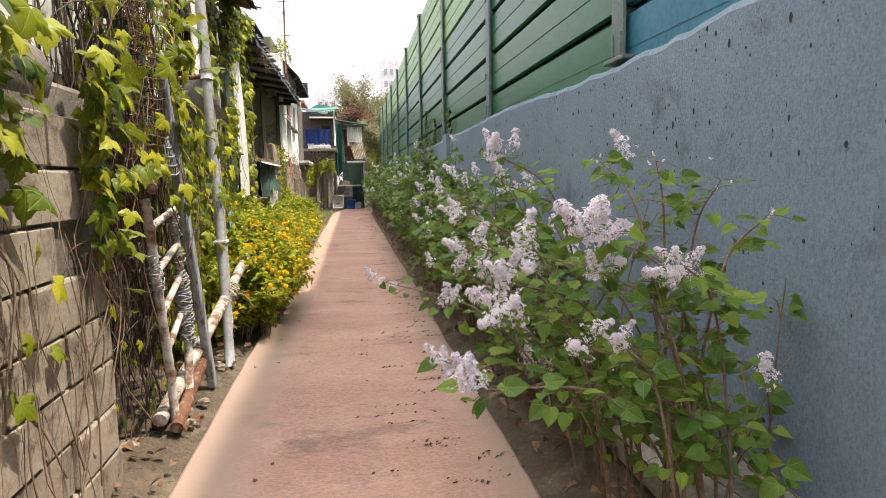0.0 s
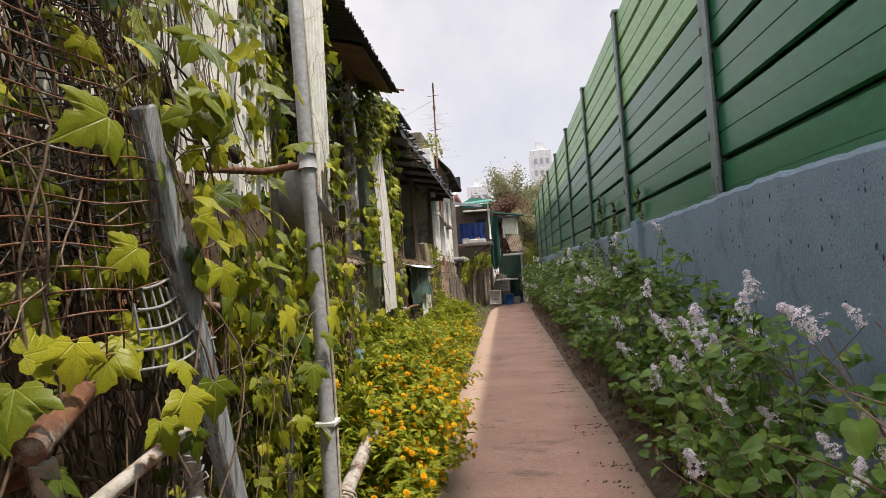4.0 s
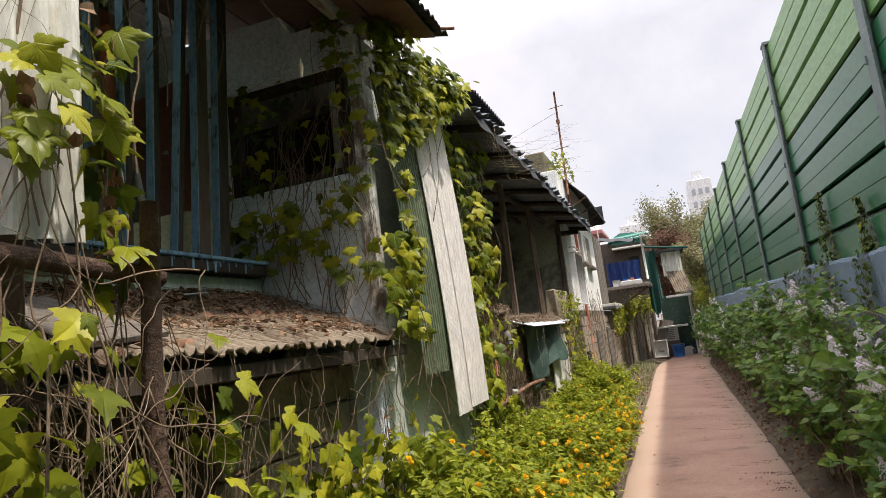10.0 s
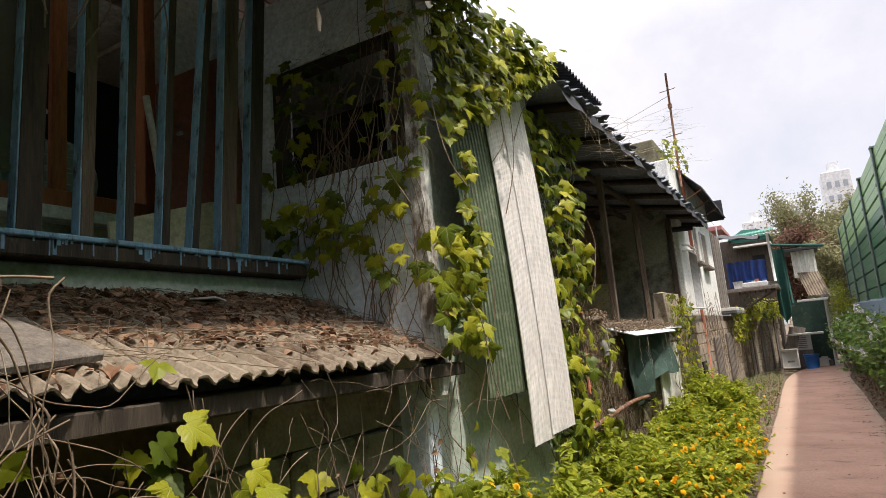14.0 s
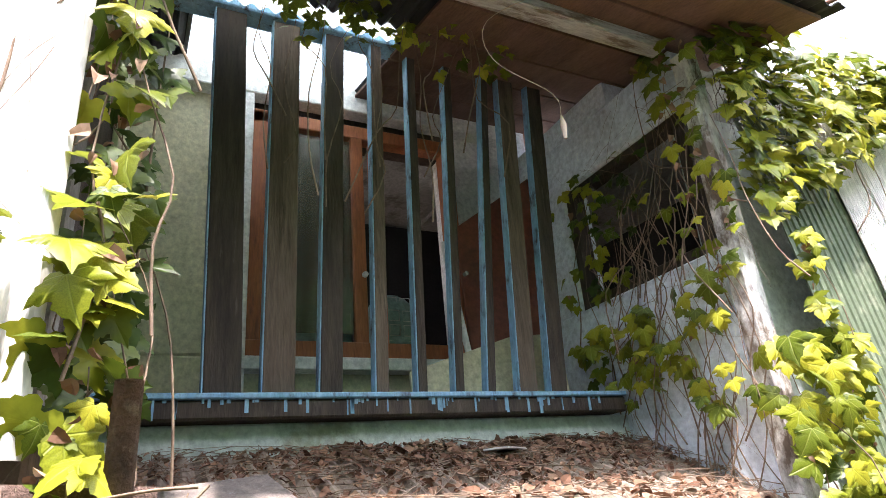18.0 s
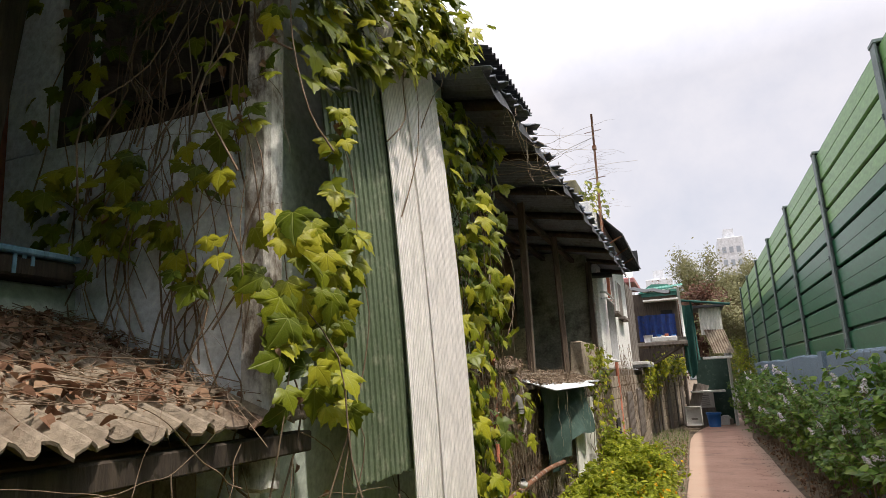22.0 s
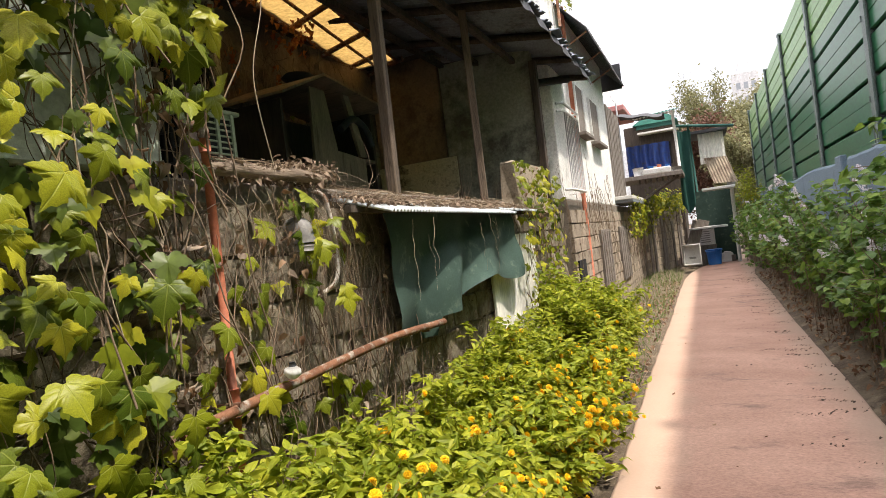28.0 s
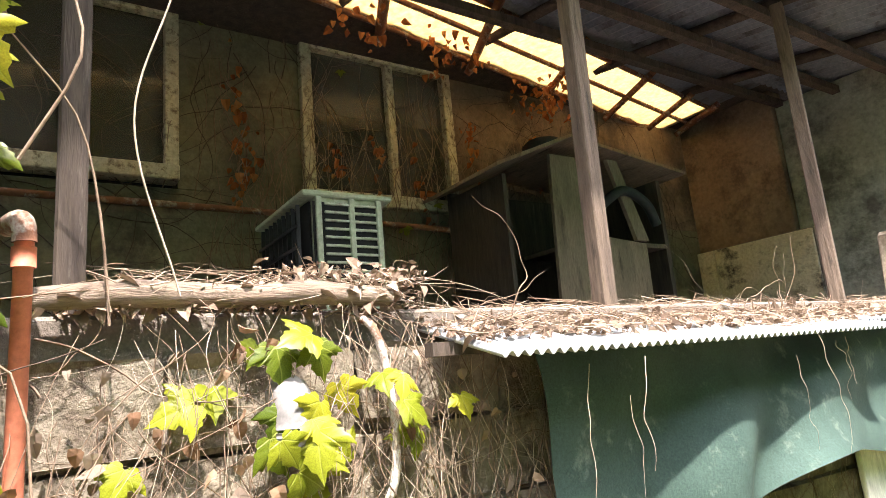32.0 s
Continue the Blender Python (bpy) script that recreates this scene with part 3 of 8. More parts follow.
def tube_arrays(points, radii, sides=7, cap=True):
    pts = np.array(points, float)
    rad = np.broadcast_to(np.array(radii, float), (len(pts),))
    tan = np.gradient(pts, axis=0)
    tan /= np.linalg.norm(tan, axis=1)[:, None] + 1e-9
    ref = np.array([0, 0, 1.0]) if abs(tan[:, 2]).mean() < 0.8 else np.array([1.0, 0, 0])
    a = np.cross(tan, ref)
    a /= np.linalg.norm(a, axis=1)[:, None] + 1e-9
    b = np.cross(tan, a)
    th = np.linspace(0, 2 * np.pi, sides, endpoint=False)
    v = pts[:, None] + rad[:, None, None] * (np.cos(th)[None, :, None] * a[:, None] + np.sin(th)[None, :, None] * b[:, None])
    v = v.reshape(-1, 3)
    n = len(pts)
    i, j = np.meshgrid(np.arange(n - 1), np.arange(sides), indexing="ij")
    f = np.stack([i * sides + j, i * sides + (j + 1) % sides, (i + 1) * sides + (j + 1) % sides, (i + 1) * sides + j], -1).reshape(-1, 4)
    if cap:
        v = np.concatenate([v, pts[:1], pts[-1:]])
        k = np.arange(sides)
        c0, c1 = n * sides, n * sides + 1
        f = np.concatenate([f, np.stack([k * 0 + c0, k * 0 + c0, (k + 1) % sides, k], -1)[:, [0, 2, 3, 3]], np.stack([k * 0 + c1, (n - 1) * sides + k, (n - 1) * sides + (k + 1) % sides, (n - 1) * sides + (k + 1) % sides], -1)])
    return v, f


def tube(points, radii, sides=8, name="tube", curve=0):
    """A round bar along points; curve > 0 rounds the line off with that many steps a piece."""
    if curve:
        points = spline(points, curve)
        if not np.isscalar(radii):
            radii = np.interp(np.linspace(0, 1, len(points)), np.linspace(0, 1, len(radii)), radii)
    v, f = tube_arrays(points, radii, sides, cap=False)
    bm = bmesh.new()
    me = raw_mesh(name, v, f, True)
    bm.from_mesh(me)
    bpy.data.meshes.remove(me)
    bm.verts.ensure_lookup_table()
    n = len(points)
    bm.faces.new([bm.verts[k] for k in range(sides)])
    bm.faces.new([bm.verts[(n - 1) * sides + k] for k in reversed(range(sides))])
    return bm


def spline(points, steps=6):
    """Catmull-Rom through the points."""
    p = np.array(points, float)
    p = np.concatenate([[2 * p[0] - p[1]], p, [2 * p[-1] - p[-2]]])
    out = []
    for i in range(1, len(p) - 2):
        for s in np.linspace(0, 1, steps, endpoint=False):
            a, b, c, d = p[i - 1 : i + 3]
            out.append(0.5 * (2 * b + (c - a) * s + (2 * a - 5 * b + 4 * c - d) * s**2 + (3 * b - a - 3 * c + d) * s**3))
    out.append(p[-2])
    return np.array(out)


def tubes(lines, name="stems", sides=5):
    """Many thin stems (points, radii) as one mesh."""
    vs, fs, k = [], [], 0
    for pts, rad in lines:
        v, f = tube_arrays(pts, rad, sides, cap=False)
        vs.append(v)
        fs.append(f + k)
        k += len(v)
    return raw_mesh(name, np.concatenate(vs), np.concatenate(fs), True)


def wavy(corner, u, v, width, length, pitch, amp, thick=0.006, steps=6, rows=2, sag=0.0, ragged=0.0, square=False, groove=False):
    """Corrugated sheet: starts at corner, waves run across u, ribs run along v."""
    u, v, c = Vector(u).normalized(), Vector(v).normalized(), Vector(corner)
    w = u.cross(v)
    nu = max(4, int(width / pitch * steps)) + 1
    s, t = np.linspace(0, width, nu), np.linspace(0, length, rows)
    ph = s / pitch * 2 * np.pi
    h = amp * (np.where((s / pitch) % 1.0 < 0.17, -1.0, 1.0) if groove else np.clip(np.sin(ph) * 2.2, -1, 1) if square else np.sin(ph))
    ends = rng.uniform(-ragged, ragged, nu)
    ends = np.convolve(ends, np.ones(5) / 5, "same")
    V = []
    for side in (0, -thick):
        for k, tk in enumerate(t):
            bend = -sag * (1 - (2 * tk / length - 1) ** 2)
            tt = tk + (ends if k == rows - 1 else 0)
            V.append(np.array(c)[None] + s[:, None] * np.array(u) + (np.zeros(nu) + tt)[:, None] * np.array(v) + (h + side + bend)[:, None] * np.array(w))
    V = np.concatenate(V)
    idx = lambda side, k, i: side * rows * nu + k * nu + i
    F = []
    i = np.arange(nu - 1)
    for k in range(rows - 1):
        F.append(np.stack([idx(0, k, i), idx(0, k, i + 1), idx(0, k + 1, i + 1), idx(0, k + 1, i)], -1))
        F.append(np.stack([idx(1, k, i), idx(1, k + 1, i), idx(1, k + 1, i + 1), idx(1, k, i + 1)], -1))
        F.append(np.array([[idx(0, k, 0), idx(0, k + 1, 0), idx(1, k + 1, 0), idx(1, k, 0)], [idx(0, k, nu - 1), idx(1, k, nu - 1), idx(1, k + 1, nu - 1), idx(0, k + 1, nu - 1)]]))
    for k in (0, rows - 1):
        F.append(np.stack([idx(0, k, i), idx(1, k, i), idx(1, k, i + 1), idx(0, k, i + 1)], -1))
    return raw_mesh("sheet", V, np.concatenate(F), False)


# leaf outlines: x across, y along the leaf; folded a little along the middle
def leaf_shape(outline, fold=0.12, droop=0.15):
    v = [(0, 0, 0)]
    o = list(outline)
    pts = o + [(-x, y) for x, y in reversed(o) if abs(x) > 1e-6]
    for x, y in pts:
        v.append((x, y, fold * abs(x) - droop * y * y))
    n = len(pts)
    f = [(0, 1 + i, 1 + (i + 1) % n) for i in range(n)]
    v[0] = (0, 0.30, -droop * 0.09)
    return np.array(v), np.array(f)


IVY_EDGE = [(0.04, 0.02), (0.13, -0.13), (0.31, -0.17), (0.44, -0.07), (0.47, 0.02), (0.62, 0.07), (0.63, 0.17), (0.76, 0.27), (0.90, 0.50), (0.68, 0.47), (0.61, 0.55), (0.45, 0.50), (0.35, 0.55), (0.42, 0.68), (0.33, 0.76), (0.25, 0.92), (0.12, 0.98), (0.0, 1.26)]
IVY = leaf_shape(IVY_EDGE, 0.10, 0.22)


def cupped_leaf(edge, droop=0.24):
    """Leaf with an inner ring, pressed in along the veins and curling down at the rim."""
    half = list(edge)
    pts = half + [(-x, y) for x, y in reversed(half) if abs(x) > 1e-6]
    v = [(0, 0.28, -0.03)]
    for k, (x, y) in enumerate(pts):
        v.append((0.55 * x, 0.28 + 0.55 * (y - 0.28), 0.07 * abs(x) + 0.007 * math.cos(k * 2.1) - droop * 0.35 * y * y))
    for x, y in pts:
        v.append((x, y, -0.05 * abs(x) - droop * y * y))
    n = len(pts)
    f = [(0, 1 + i, 1 + (i + 1) % n, 1 + (i + 1) % n) for i in range(n)]
    tri = [(a, b, c) for a, b, c, d in f]
    for i in range(n):
        j = (i + 1) % n
        tri += [(1 + i, 1 + n + i, 1 + n + j), (1 + i, 1 + n + j, 1 + j)]
    return np.array(v), np.array(tri)


IVY_FINE = cupped_leaf(IVY_EDGE)
HEART = leaf_shape([(0.02, 0.0), (0.22, -0.10), (0.40, 0.04), (0.46, 0.28), (0.34, 0.60), (0.16, 0.84), (0.0, 1.02)], 0.18, 0.2)
LANCE = leaf_shape([(0.03, 0.0), (0.20, 0.22), (0.22, 0.45), (0.12, 0.75), (0.0, 1.0)], 0.2, 0.25)
DRYLEAF = leaf_shape([(0.1, 0.0), (0.42, 0.1), (0.38, 0.5), (0.2, 0.8), (0.0, 1.0)], 0.5, 0.5)
BLADE = (np.array([(-0.03, 0, 0), (0.03, 0, 0), (0.02, 0.5, -0.04), (-0.02, 0.5, -0.04), (0.0, 1.0, -0.22)]), np.array([(0, 1, 2), (0, 2, 3), (3, 2, 4)]))


def frames_for(normals, tips, spin=0.3):
    """Rotation matrices whose z is near the normals and whose y is near the tips."""
    z = normals / (np.linalg.norm(normals, axis=1)[:, None] + 1e-9)
    y = tips - (tips * z).sum(1)[:, None] * z
    y /= np.linalg.norm(y, axis=1)[:, None] + 1e-9
    x = np.cross(y, z)
    return np.stack([x, y, z], -1)


def scatter(shape, places, rot, sizes, name="leaves"):
    v, f = shape
    n = len(places)
    V = places[:, None] + np.einsum("nij,vj->nvi", rot, v) * sizes[:, None, None]
    F = f[None] + (np.arange(n) * len(v))[:, None, None]
    return raw_mesh(name, V.reshape(-1, 3), F.reshape(-1, f.shape[1]), False)


def shape_mesh(shape, name):
    return raw_mesh(name, shape[0], shape[1], False)


def rand_dirs(n, mean, spread):
    d = np.array(mean, float)[None] + rng.normal(0, spread, (n, 3))
    return d / np.linalg.norm(d, axis=1)[:, None]


def leaf_parts(parent, places, rot, sizes, mesh, material):
    b = base_of(parent)
    if not mesh.materials:
        mesh.materials.append(material)
    for p, r, s in zip(places, rot, sizes):
        ob = new("leaf", mesh)
        ob.parent = parent
        ob.matrix_basis = Matrix.Translation(Vector(p) - b) @ Matrix(r.tolist()).to_4x4() @ Matrix.Diagonal((s, s, s, 1))


IVY_MESH = raw_mesh("leaf", IVY_FINE[0], IVY_FINE[1], True)


def ivy(label, spots, out, count, singles=60, size=(0.06, 0.13), material=None, depth=0.09, group="", stems=14, dry=0.0, clump=0.0, hang=0.5):
    """Climber on a surface: spots(n) gives n places on it, out is the way it faces."""
    material = material or L_IVY
    o = np.array(out, float)
    if clump:
        k = spots(max(3, int(count / clump)))
        p = k[rng.integers(0, len(k), count)] + rng.normal(0, 0.11, (count, 3)) * (1 - 0.6 * np.abs(o))
    else:
        p = spots(count)
    p = p + o * np.abs(rng.normal(0.02, depth, count))[:, None]
    b = (float(p[:, 0].mean()), float(p[:, 1].mean()), float(max(0.0, p[:, 2].min())))
    e = thing("ivy_vine", b, label, "climbing plant", group)
    nrm = rand_dirs(count, o * 1.0 + np.array([0, 0, 0.45]), 0.38)
    tip = rand_dirs(count, (0, 0, -1.0), 0.55) + o * 0.25
    rot = frames_for(nrm, tip)
    sz = rng.uniform(size[0], size[1], count) * 0.60
    s = min(singles, count)
    front = np.argsort(-(p @ o))[:s]
    rest = np.setdiff1d(np.arange(count), front)
    part("foliage", scatter(IVY, p[rest], rot[rest], sz[rest]), material, e, "", "stuff")
    leaf_parts(e, p[front], rot[front], sz[front] * 1.1, IVY_MESH, L_IVY_ONE)
    lines = []
    q = spots(stems * 2)
    for i in range(stems):
        a = q[i].copy()
        n = 9
        side = np.cross(o, (0, 0, 1.0))
        walkp = [a]
        for j in range(n):
            walkp.append(walkp[-1] + side * rng.normal(0, 0.05) + np.array([0, 0, -rng.uniform(0.04, 0.16)]) + o * rng.normal(0, 0.012))
        w = np.array(walkp) + o * 0.015
        w[:, 2] = np.maximum(w[:, 2], 0.0)
        w = spline(w[::2], 3)
        lines.append((w, np.linspace(0.0012, 0.0036, len(w))))
    part("stem", tubes(lines), M_TWIG, e, "bare brown climbing stems", "stuff")
    if dry:
        n = int(count * dry * 0.6)
        p2 = spots(n) + o * 0.05
        part("withered_foliage", scatter(DRYLEAF, p2, frames_for(rand_dirs(n, o, 0.6), rand_dirs(n, (0, 0, -1), 0.5)), rng.uniform(0.016, 0.042, n)), L_DRY, e, "withered brown leaves", "stuff")
    return e


def on_x(x, y0, y1, z0, z1, power=1.0):
    return lambda n: np.stack([np.full(n, x), rng.uniform(y0, y1, n), z0 + (z1 - z0) * rng.uniform(0, 1, n) ** power], -1)


def on_y(y, x0, x1, z0, z1, power=1.0):
    return lambda n: np.stack([rng.uniform(x0, x1, n), np.full(n, y), z0 + (z1 - z0) * rng.uniform(0, 1, n) ** power], -1)


def twigs(label, starts, out, length, material, name="dry_vine", radius=0.004, fall=0.6, wander=0.22, category="dry vine", reach=0.03):
    """Bare stems that start at the given places and run over a surface that faces out, never more than reach off their start."""
    o = np.array(out, float)
    o /= np.linalg.norm(o) + 1e-9
    lines = []
    for s in starts:
        n = 9
        d = rng.normal(0, 0.6, 3) + np.array([0, 0, -fall])
        p = [np.array(s)]
        off = 0.0
        ln = length * rng.uniform(0.45, 1.25)
        for j in range(n):
            d = d + rng.normal(0, wander * 0.8, 3) + np.array([0, 0, -0.06])
            d = d - o * (d @ o)
            d /= np.linalg.norm(d)
            off += rng.normal(0, reach * 0.3)
            off = min(max(off, 0.0), reach)
            p.append(p[-1] + d * ln / n)
            p[-1] = p[-1] - o * ((p[-1] - p[0]) @ o) + o * off
        q = np.array(p)
        q[:, 2] = np.maximum(q[:, 2], 0.01)
        c = spline(q, 3)
        lines.append((c, np.linspace(1, 0.35, len(c)) * radius * rng.uniform(0.35, 0.8)))
    return solo(name, tubes(lines, "stem", 4), material, label, category, "stuff")


def blocks(parent, x, y0, y1, z0, z1, face, w=0.39, h=0.19, gap=0.012, depth=0.05, missing=0.0, material=None, material_rough=0.003):
    """Courses of concrete blocks on the face of a wall at x that looks along +x; each one a part."""
    meshes = []
    for k in range(4):
        me = bpy.data.meshes.new("block")
        b = box(-depth, 0, 0, w - gap, 0, h - gap, 0.007, rough=material_rough)
        b.to_mesh(me)
        b.free()
        me.materials.append(material or M_BLOCK)
        meshes.append(me)
    base = base_of(parent)
    r = 0
    z = z0
    while z + h <= z1 + 0.02:
        y = y0 - (w / 2 if r % 2 else 0)
        while y < y1:
            if y + w > y0 and rng.random() > missing:
                ya, yb = max(y, y0), min(y + w, y1)
                if yb - ya > 0.06:
                    ob = new("block", meshes[rng.integers(0, 4)])
                    ob.parent = parent
                    ob.location = Vector((x + rng.uniform(-0.006, 0.006), ya, z)) - base
                    ob.scale = (1, (yb - ya) / w, 1)
            y += w
        z += h
        r += 1

# ---- ground, path, right-hand wall and barrier ----


def sheet_ground():
    xs = np.concatenate([[-900, -300, -100, -30, -12, -6, -4], np.arange(-3, 3.01, 0.25), [4, 6, 12, 30, 100, 300, 900]])
    ys = np.concatenate([[-900, -300, -100, -30, -12, -6], np.arange(-4, 34.1, 0.5), [40, 60, 100, 200, 400, 900]])
    X, Y = np.meshgrid(xs, ys, indexing="ij")
    Z = np.full(X.shape, -0.05)
    inside = (Y > -4) & (Y < 34)
    Z += np.where(inside & (X > 0.8) & (X < 1.5), 0.09 + 0.03 * np.sin(Y * 2.3) * np.cos(X * 5), 0)
    Z += np.where(inside & (X < -0.8) & (X > -1.9), 0.06 + 0.025 * np.sin(Y * 1.7 + X * 4), 0)
    nx, ny = X.shape
    i, j = np.meshgrid(np.arange(nx - 1), np.arange(ny - 1), indexing="ij")
    f = np.stack([i * ny + j, (i + 1) * ny + j, (i + 1) * ny + j + 1, i * ny + j + 1], -1).reshape(-1, 4)
    return raw_mesh("ground", np.stack([X, Y, Z], -1).reshape(-1, 3), f, True)


g = new("ground", sheet_ground())
g.data.materials.append(M_SOIL)
tagged(g, "dark bare soil with dry leaves beside the path", "ground", "", "structure")


def path_slab():
    ys = np.arange(-4, 33.01, 0.25)
    prof = [(-0.74, -0.06), (-0.735, -0.012), (-0.715, 0.0), (-0.4, 0.004), (0, 0.006), (0.4, 0.004), (0.715, 0.0), (0.735, -0.012), (0.74, -0.06)]
    V = []
    for y in ys:
        bend = 0.0 if y < 24 else 0.025 * (y - 24) ** 2
        a, b = rng.normal(0, 0.004) + 0.008 * math.sin(y * 1.1), rng.normal(0, 0.004) + 0.008 * math.sin(y * 0.9 + 1)
        for x, z in prof:
            V.append((x + bend + (a if x < -0.6 else b if x > 0.6 else 0), y, z))
    V = np.array(V)
    n, k = len(ys), len(prof)
    i, j = np.meshgrid(np.arange(n - 1), np.arange(k - 1), indexing="ij")
    f = np.stack([i * k + j, i * k + j + 1, (i + 1) * k + j + 1, (i + 1) * k + j], -1).reshape(-1, 4)
    return raw_mesh("path", V, f, True)


p = new("pavement", path_slab())
p.data.materials.append(M_PATH)
tagged(p, "narrow reddish-pink concrete footpath, worn and stained", "footpath", "", "structure")


def blue_wall():
    ys = np.arange(-4, 34.01, 0.1)
    V = []
    for y in ys:
        top = 1.86 + 0.03 * math.sin(y * 1.3) * math.sin(y * 0.37) + rng.normal(0, 0.006)
        for x, z in ((1.47, -0.05), (1.462, 0.6), (1.465, 1.2), (1.46, top - 0.03), (1.475, top), (1.60, top + 0.012), (1.76, top), (1.76, -0.05)):
            V.append((x, y, z))
    n, k = len(ys), 8
    i, j = np.meshgrid(np.arange(n - 1), np.arange(k - 1), indexing="ij")
    f = np.stack([i * k + j, (i + 1) * k + j, (i + 1) * k + j + 1, i * k + j + 1], -1).reshape(-1, 4)
    return raw_mesh("wall_east", np.array(V), f, False)


w = new("wall_east", blue_wall())
w.data.materials.append(M_BLUEWALL)
tagged(w, "tall concrete retaining wall painted dull grey-blue, pitted", "wall", "", "structure")
# blow holes and streaks in the concrete
b = bmesh.new()
for k in range(650):
    y, z = rng.uniform(0.3, 9.0), rng.uniform(0.3, 1.82)
    z = z if rng.random() < 0.35 else rng.uniform(1.3, 1.8)
    r = 0.0025 + 0.007 * rng.uniform(0, 1) ** 2.5
    q = bmesh.ops.create_circle(b, cap_ends=True, segments=6, radius=r)
    bmesh.ops.transform(b, matrix=Matrix.Translation((1.4585, y, z)) @ Matrix.Rotation(radians(-90), 4, "Y") @ Matrix.Diagonal((rng.uniform(0.8, 2.2), 1, 1, 1)), verts=q["verts"])
part("pit_marks", b, M_PIT, w, "small dark blow holes", "stuff")
for y0 in (9.05, 17.9):
    part("pilaster", box(1.40, 1.47, y0, y0 + 0.34, -0.05, 1.90, 0.012), M_BLUEWALL, w)
fo = solo("footing", box(1.12, 1.462, -4, 8.8, 0.03, 0.19, 0.03, rough=0.012), M_FOOTING, "rough concrete footing strip along the wall base", "footing", "structure")

# noise barrier: posts and stacked panels
nb = thing("noise_barrier", (1.6, 14, 1.86), "green metal noise barrier on grey posts above the concrete wall", "noise barrier", "", "structure")
POSTS = [-3.2, 0.1, 3.4, 6.7, 10.02, 13.36, 16.62, 19.8, 22.9, 26.0, 29.1, 32.2]
for y in POSTS:
    b = bmesh.new()
    box(1.500, 1.516, y - 0.075, y + 0.075, 1.87, 4.62, 0, b)
    box(1.516, 1.664, y - 0.008, y + 0.008, 1.87, 4.62, 0, b)
    box(1.664, 1.680, y - 0.075, y + 0.075, 1.87, 4.62, 0, b)
    po = part("post", b, M_STEEL, nb)
    b = box(1.475, 1.75, y - 0.13, y + 0.13, 1.862, 1.885, 0.004)
    for s in (-1, 1):
        box(1.49, 1.505, y + s * 0.05 - 0.01, y + s * 0.05 + 0.01, 1.885, 2.02, 0.003, b)
    part("base_plate", b, M_STEEL, po, "steel base plate with gusset")
    part("cap", box(1.49, 1.69, y - 0.085, y + 0.085, 4.62, 4.66, 0.006), M_STEEL, po)
    for z in (2.3, 3.1, 3.9):
        part("clip", box(1.488, 1.50, y + 0.05, y + 0.072, z, z + 0.06, 0.002), M_STEEL, po)
PROF = [(0.0, 0.0), (0.030, 0.010), (0.030, 0.172), (0.024, 0.176), (0.024, 0.184), (0.030, 0.188)]
PROF_UP = [(0.030, 0.0), (0.030, 0.175), (0.012, 0.192), (-0.03, 0.194), (-0.03, 0.227), (0.0, 0.227)]


def panel_mesh(prof, length, scale=1.0):
    """A pressed sheet strip with this section, length along y."""
    V = []
    for yy in (0, length):
        for dx, z in prof:
            V.append((-dx, yy, z * scale))
        V.append((0.05, yy, prof[-1][1] * scale))
        V.append((0.05, yy, 0.0))
    k = len(prof) + 2
    f = [(i, i + 1, k + i + 1, k + i) for i in range(k - 1)] + [(k - 1, 0, k, 2 * k - 1)]
    return raw_mesh("panel", np.array(V), np.array(f), False)


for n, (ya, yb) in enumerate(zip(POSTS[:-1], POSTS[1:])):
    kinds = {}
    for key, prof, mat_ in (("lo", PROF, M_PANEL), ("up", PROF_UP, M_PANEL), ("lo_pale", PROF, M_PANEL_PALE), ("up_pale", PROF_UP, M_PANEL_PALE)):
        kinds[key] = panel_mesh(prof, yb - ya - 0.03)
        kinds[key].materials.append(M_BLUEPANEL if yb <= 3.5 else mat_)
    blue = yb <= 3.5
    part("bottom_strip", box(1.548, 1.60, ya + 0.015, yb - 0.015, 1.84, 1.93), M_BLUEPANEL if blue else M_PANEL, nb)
    # near bays: unseen eighth row above the posts, added to widen the path's shadow
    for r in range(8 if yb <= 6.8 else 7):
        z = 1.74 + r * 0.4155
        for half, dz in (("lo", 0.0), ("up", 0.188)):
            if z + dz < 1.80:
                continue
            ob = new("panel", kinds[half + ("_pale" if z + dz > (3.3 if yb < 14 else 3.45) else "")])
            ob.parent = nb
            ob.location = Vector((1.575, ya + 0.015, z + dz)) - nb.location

# ---- house A: block wall, sheet front, grilled balcony ----
wa = solo("wall_block", box(-1.22, -0.985, -4, 2.72, -0.05, 1.60, 0.02), M_MORTAR, "old grey concrete block garden wall with dry vines", "wall", "structure")
blocks(wa, -0.955, -0.6, 2.72, -0.03, 1.62, 1, missing=0.02, depth=0.06)
part("cap", tube([(-1.09, y, 1.60 + 0.01 * math.sin(y * 3)) for y in np.arange(-4, 2.76, 0.4)], 0.13, 10), M_MORTAR, wa, "rounded cement coping")

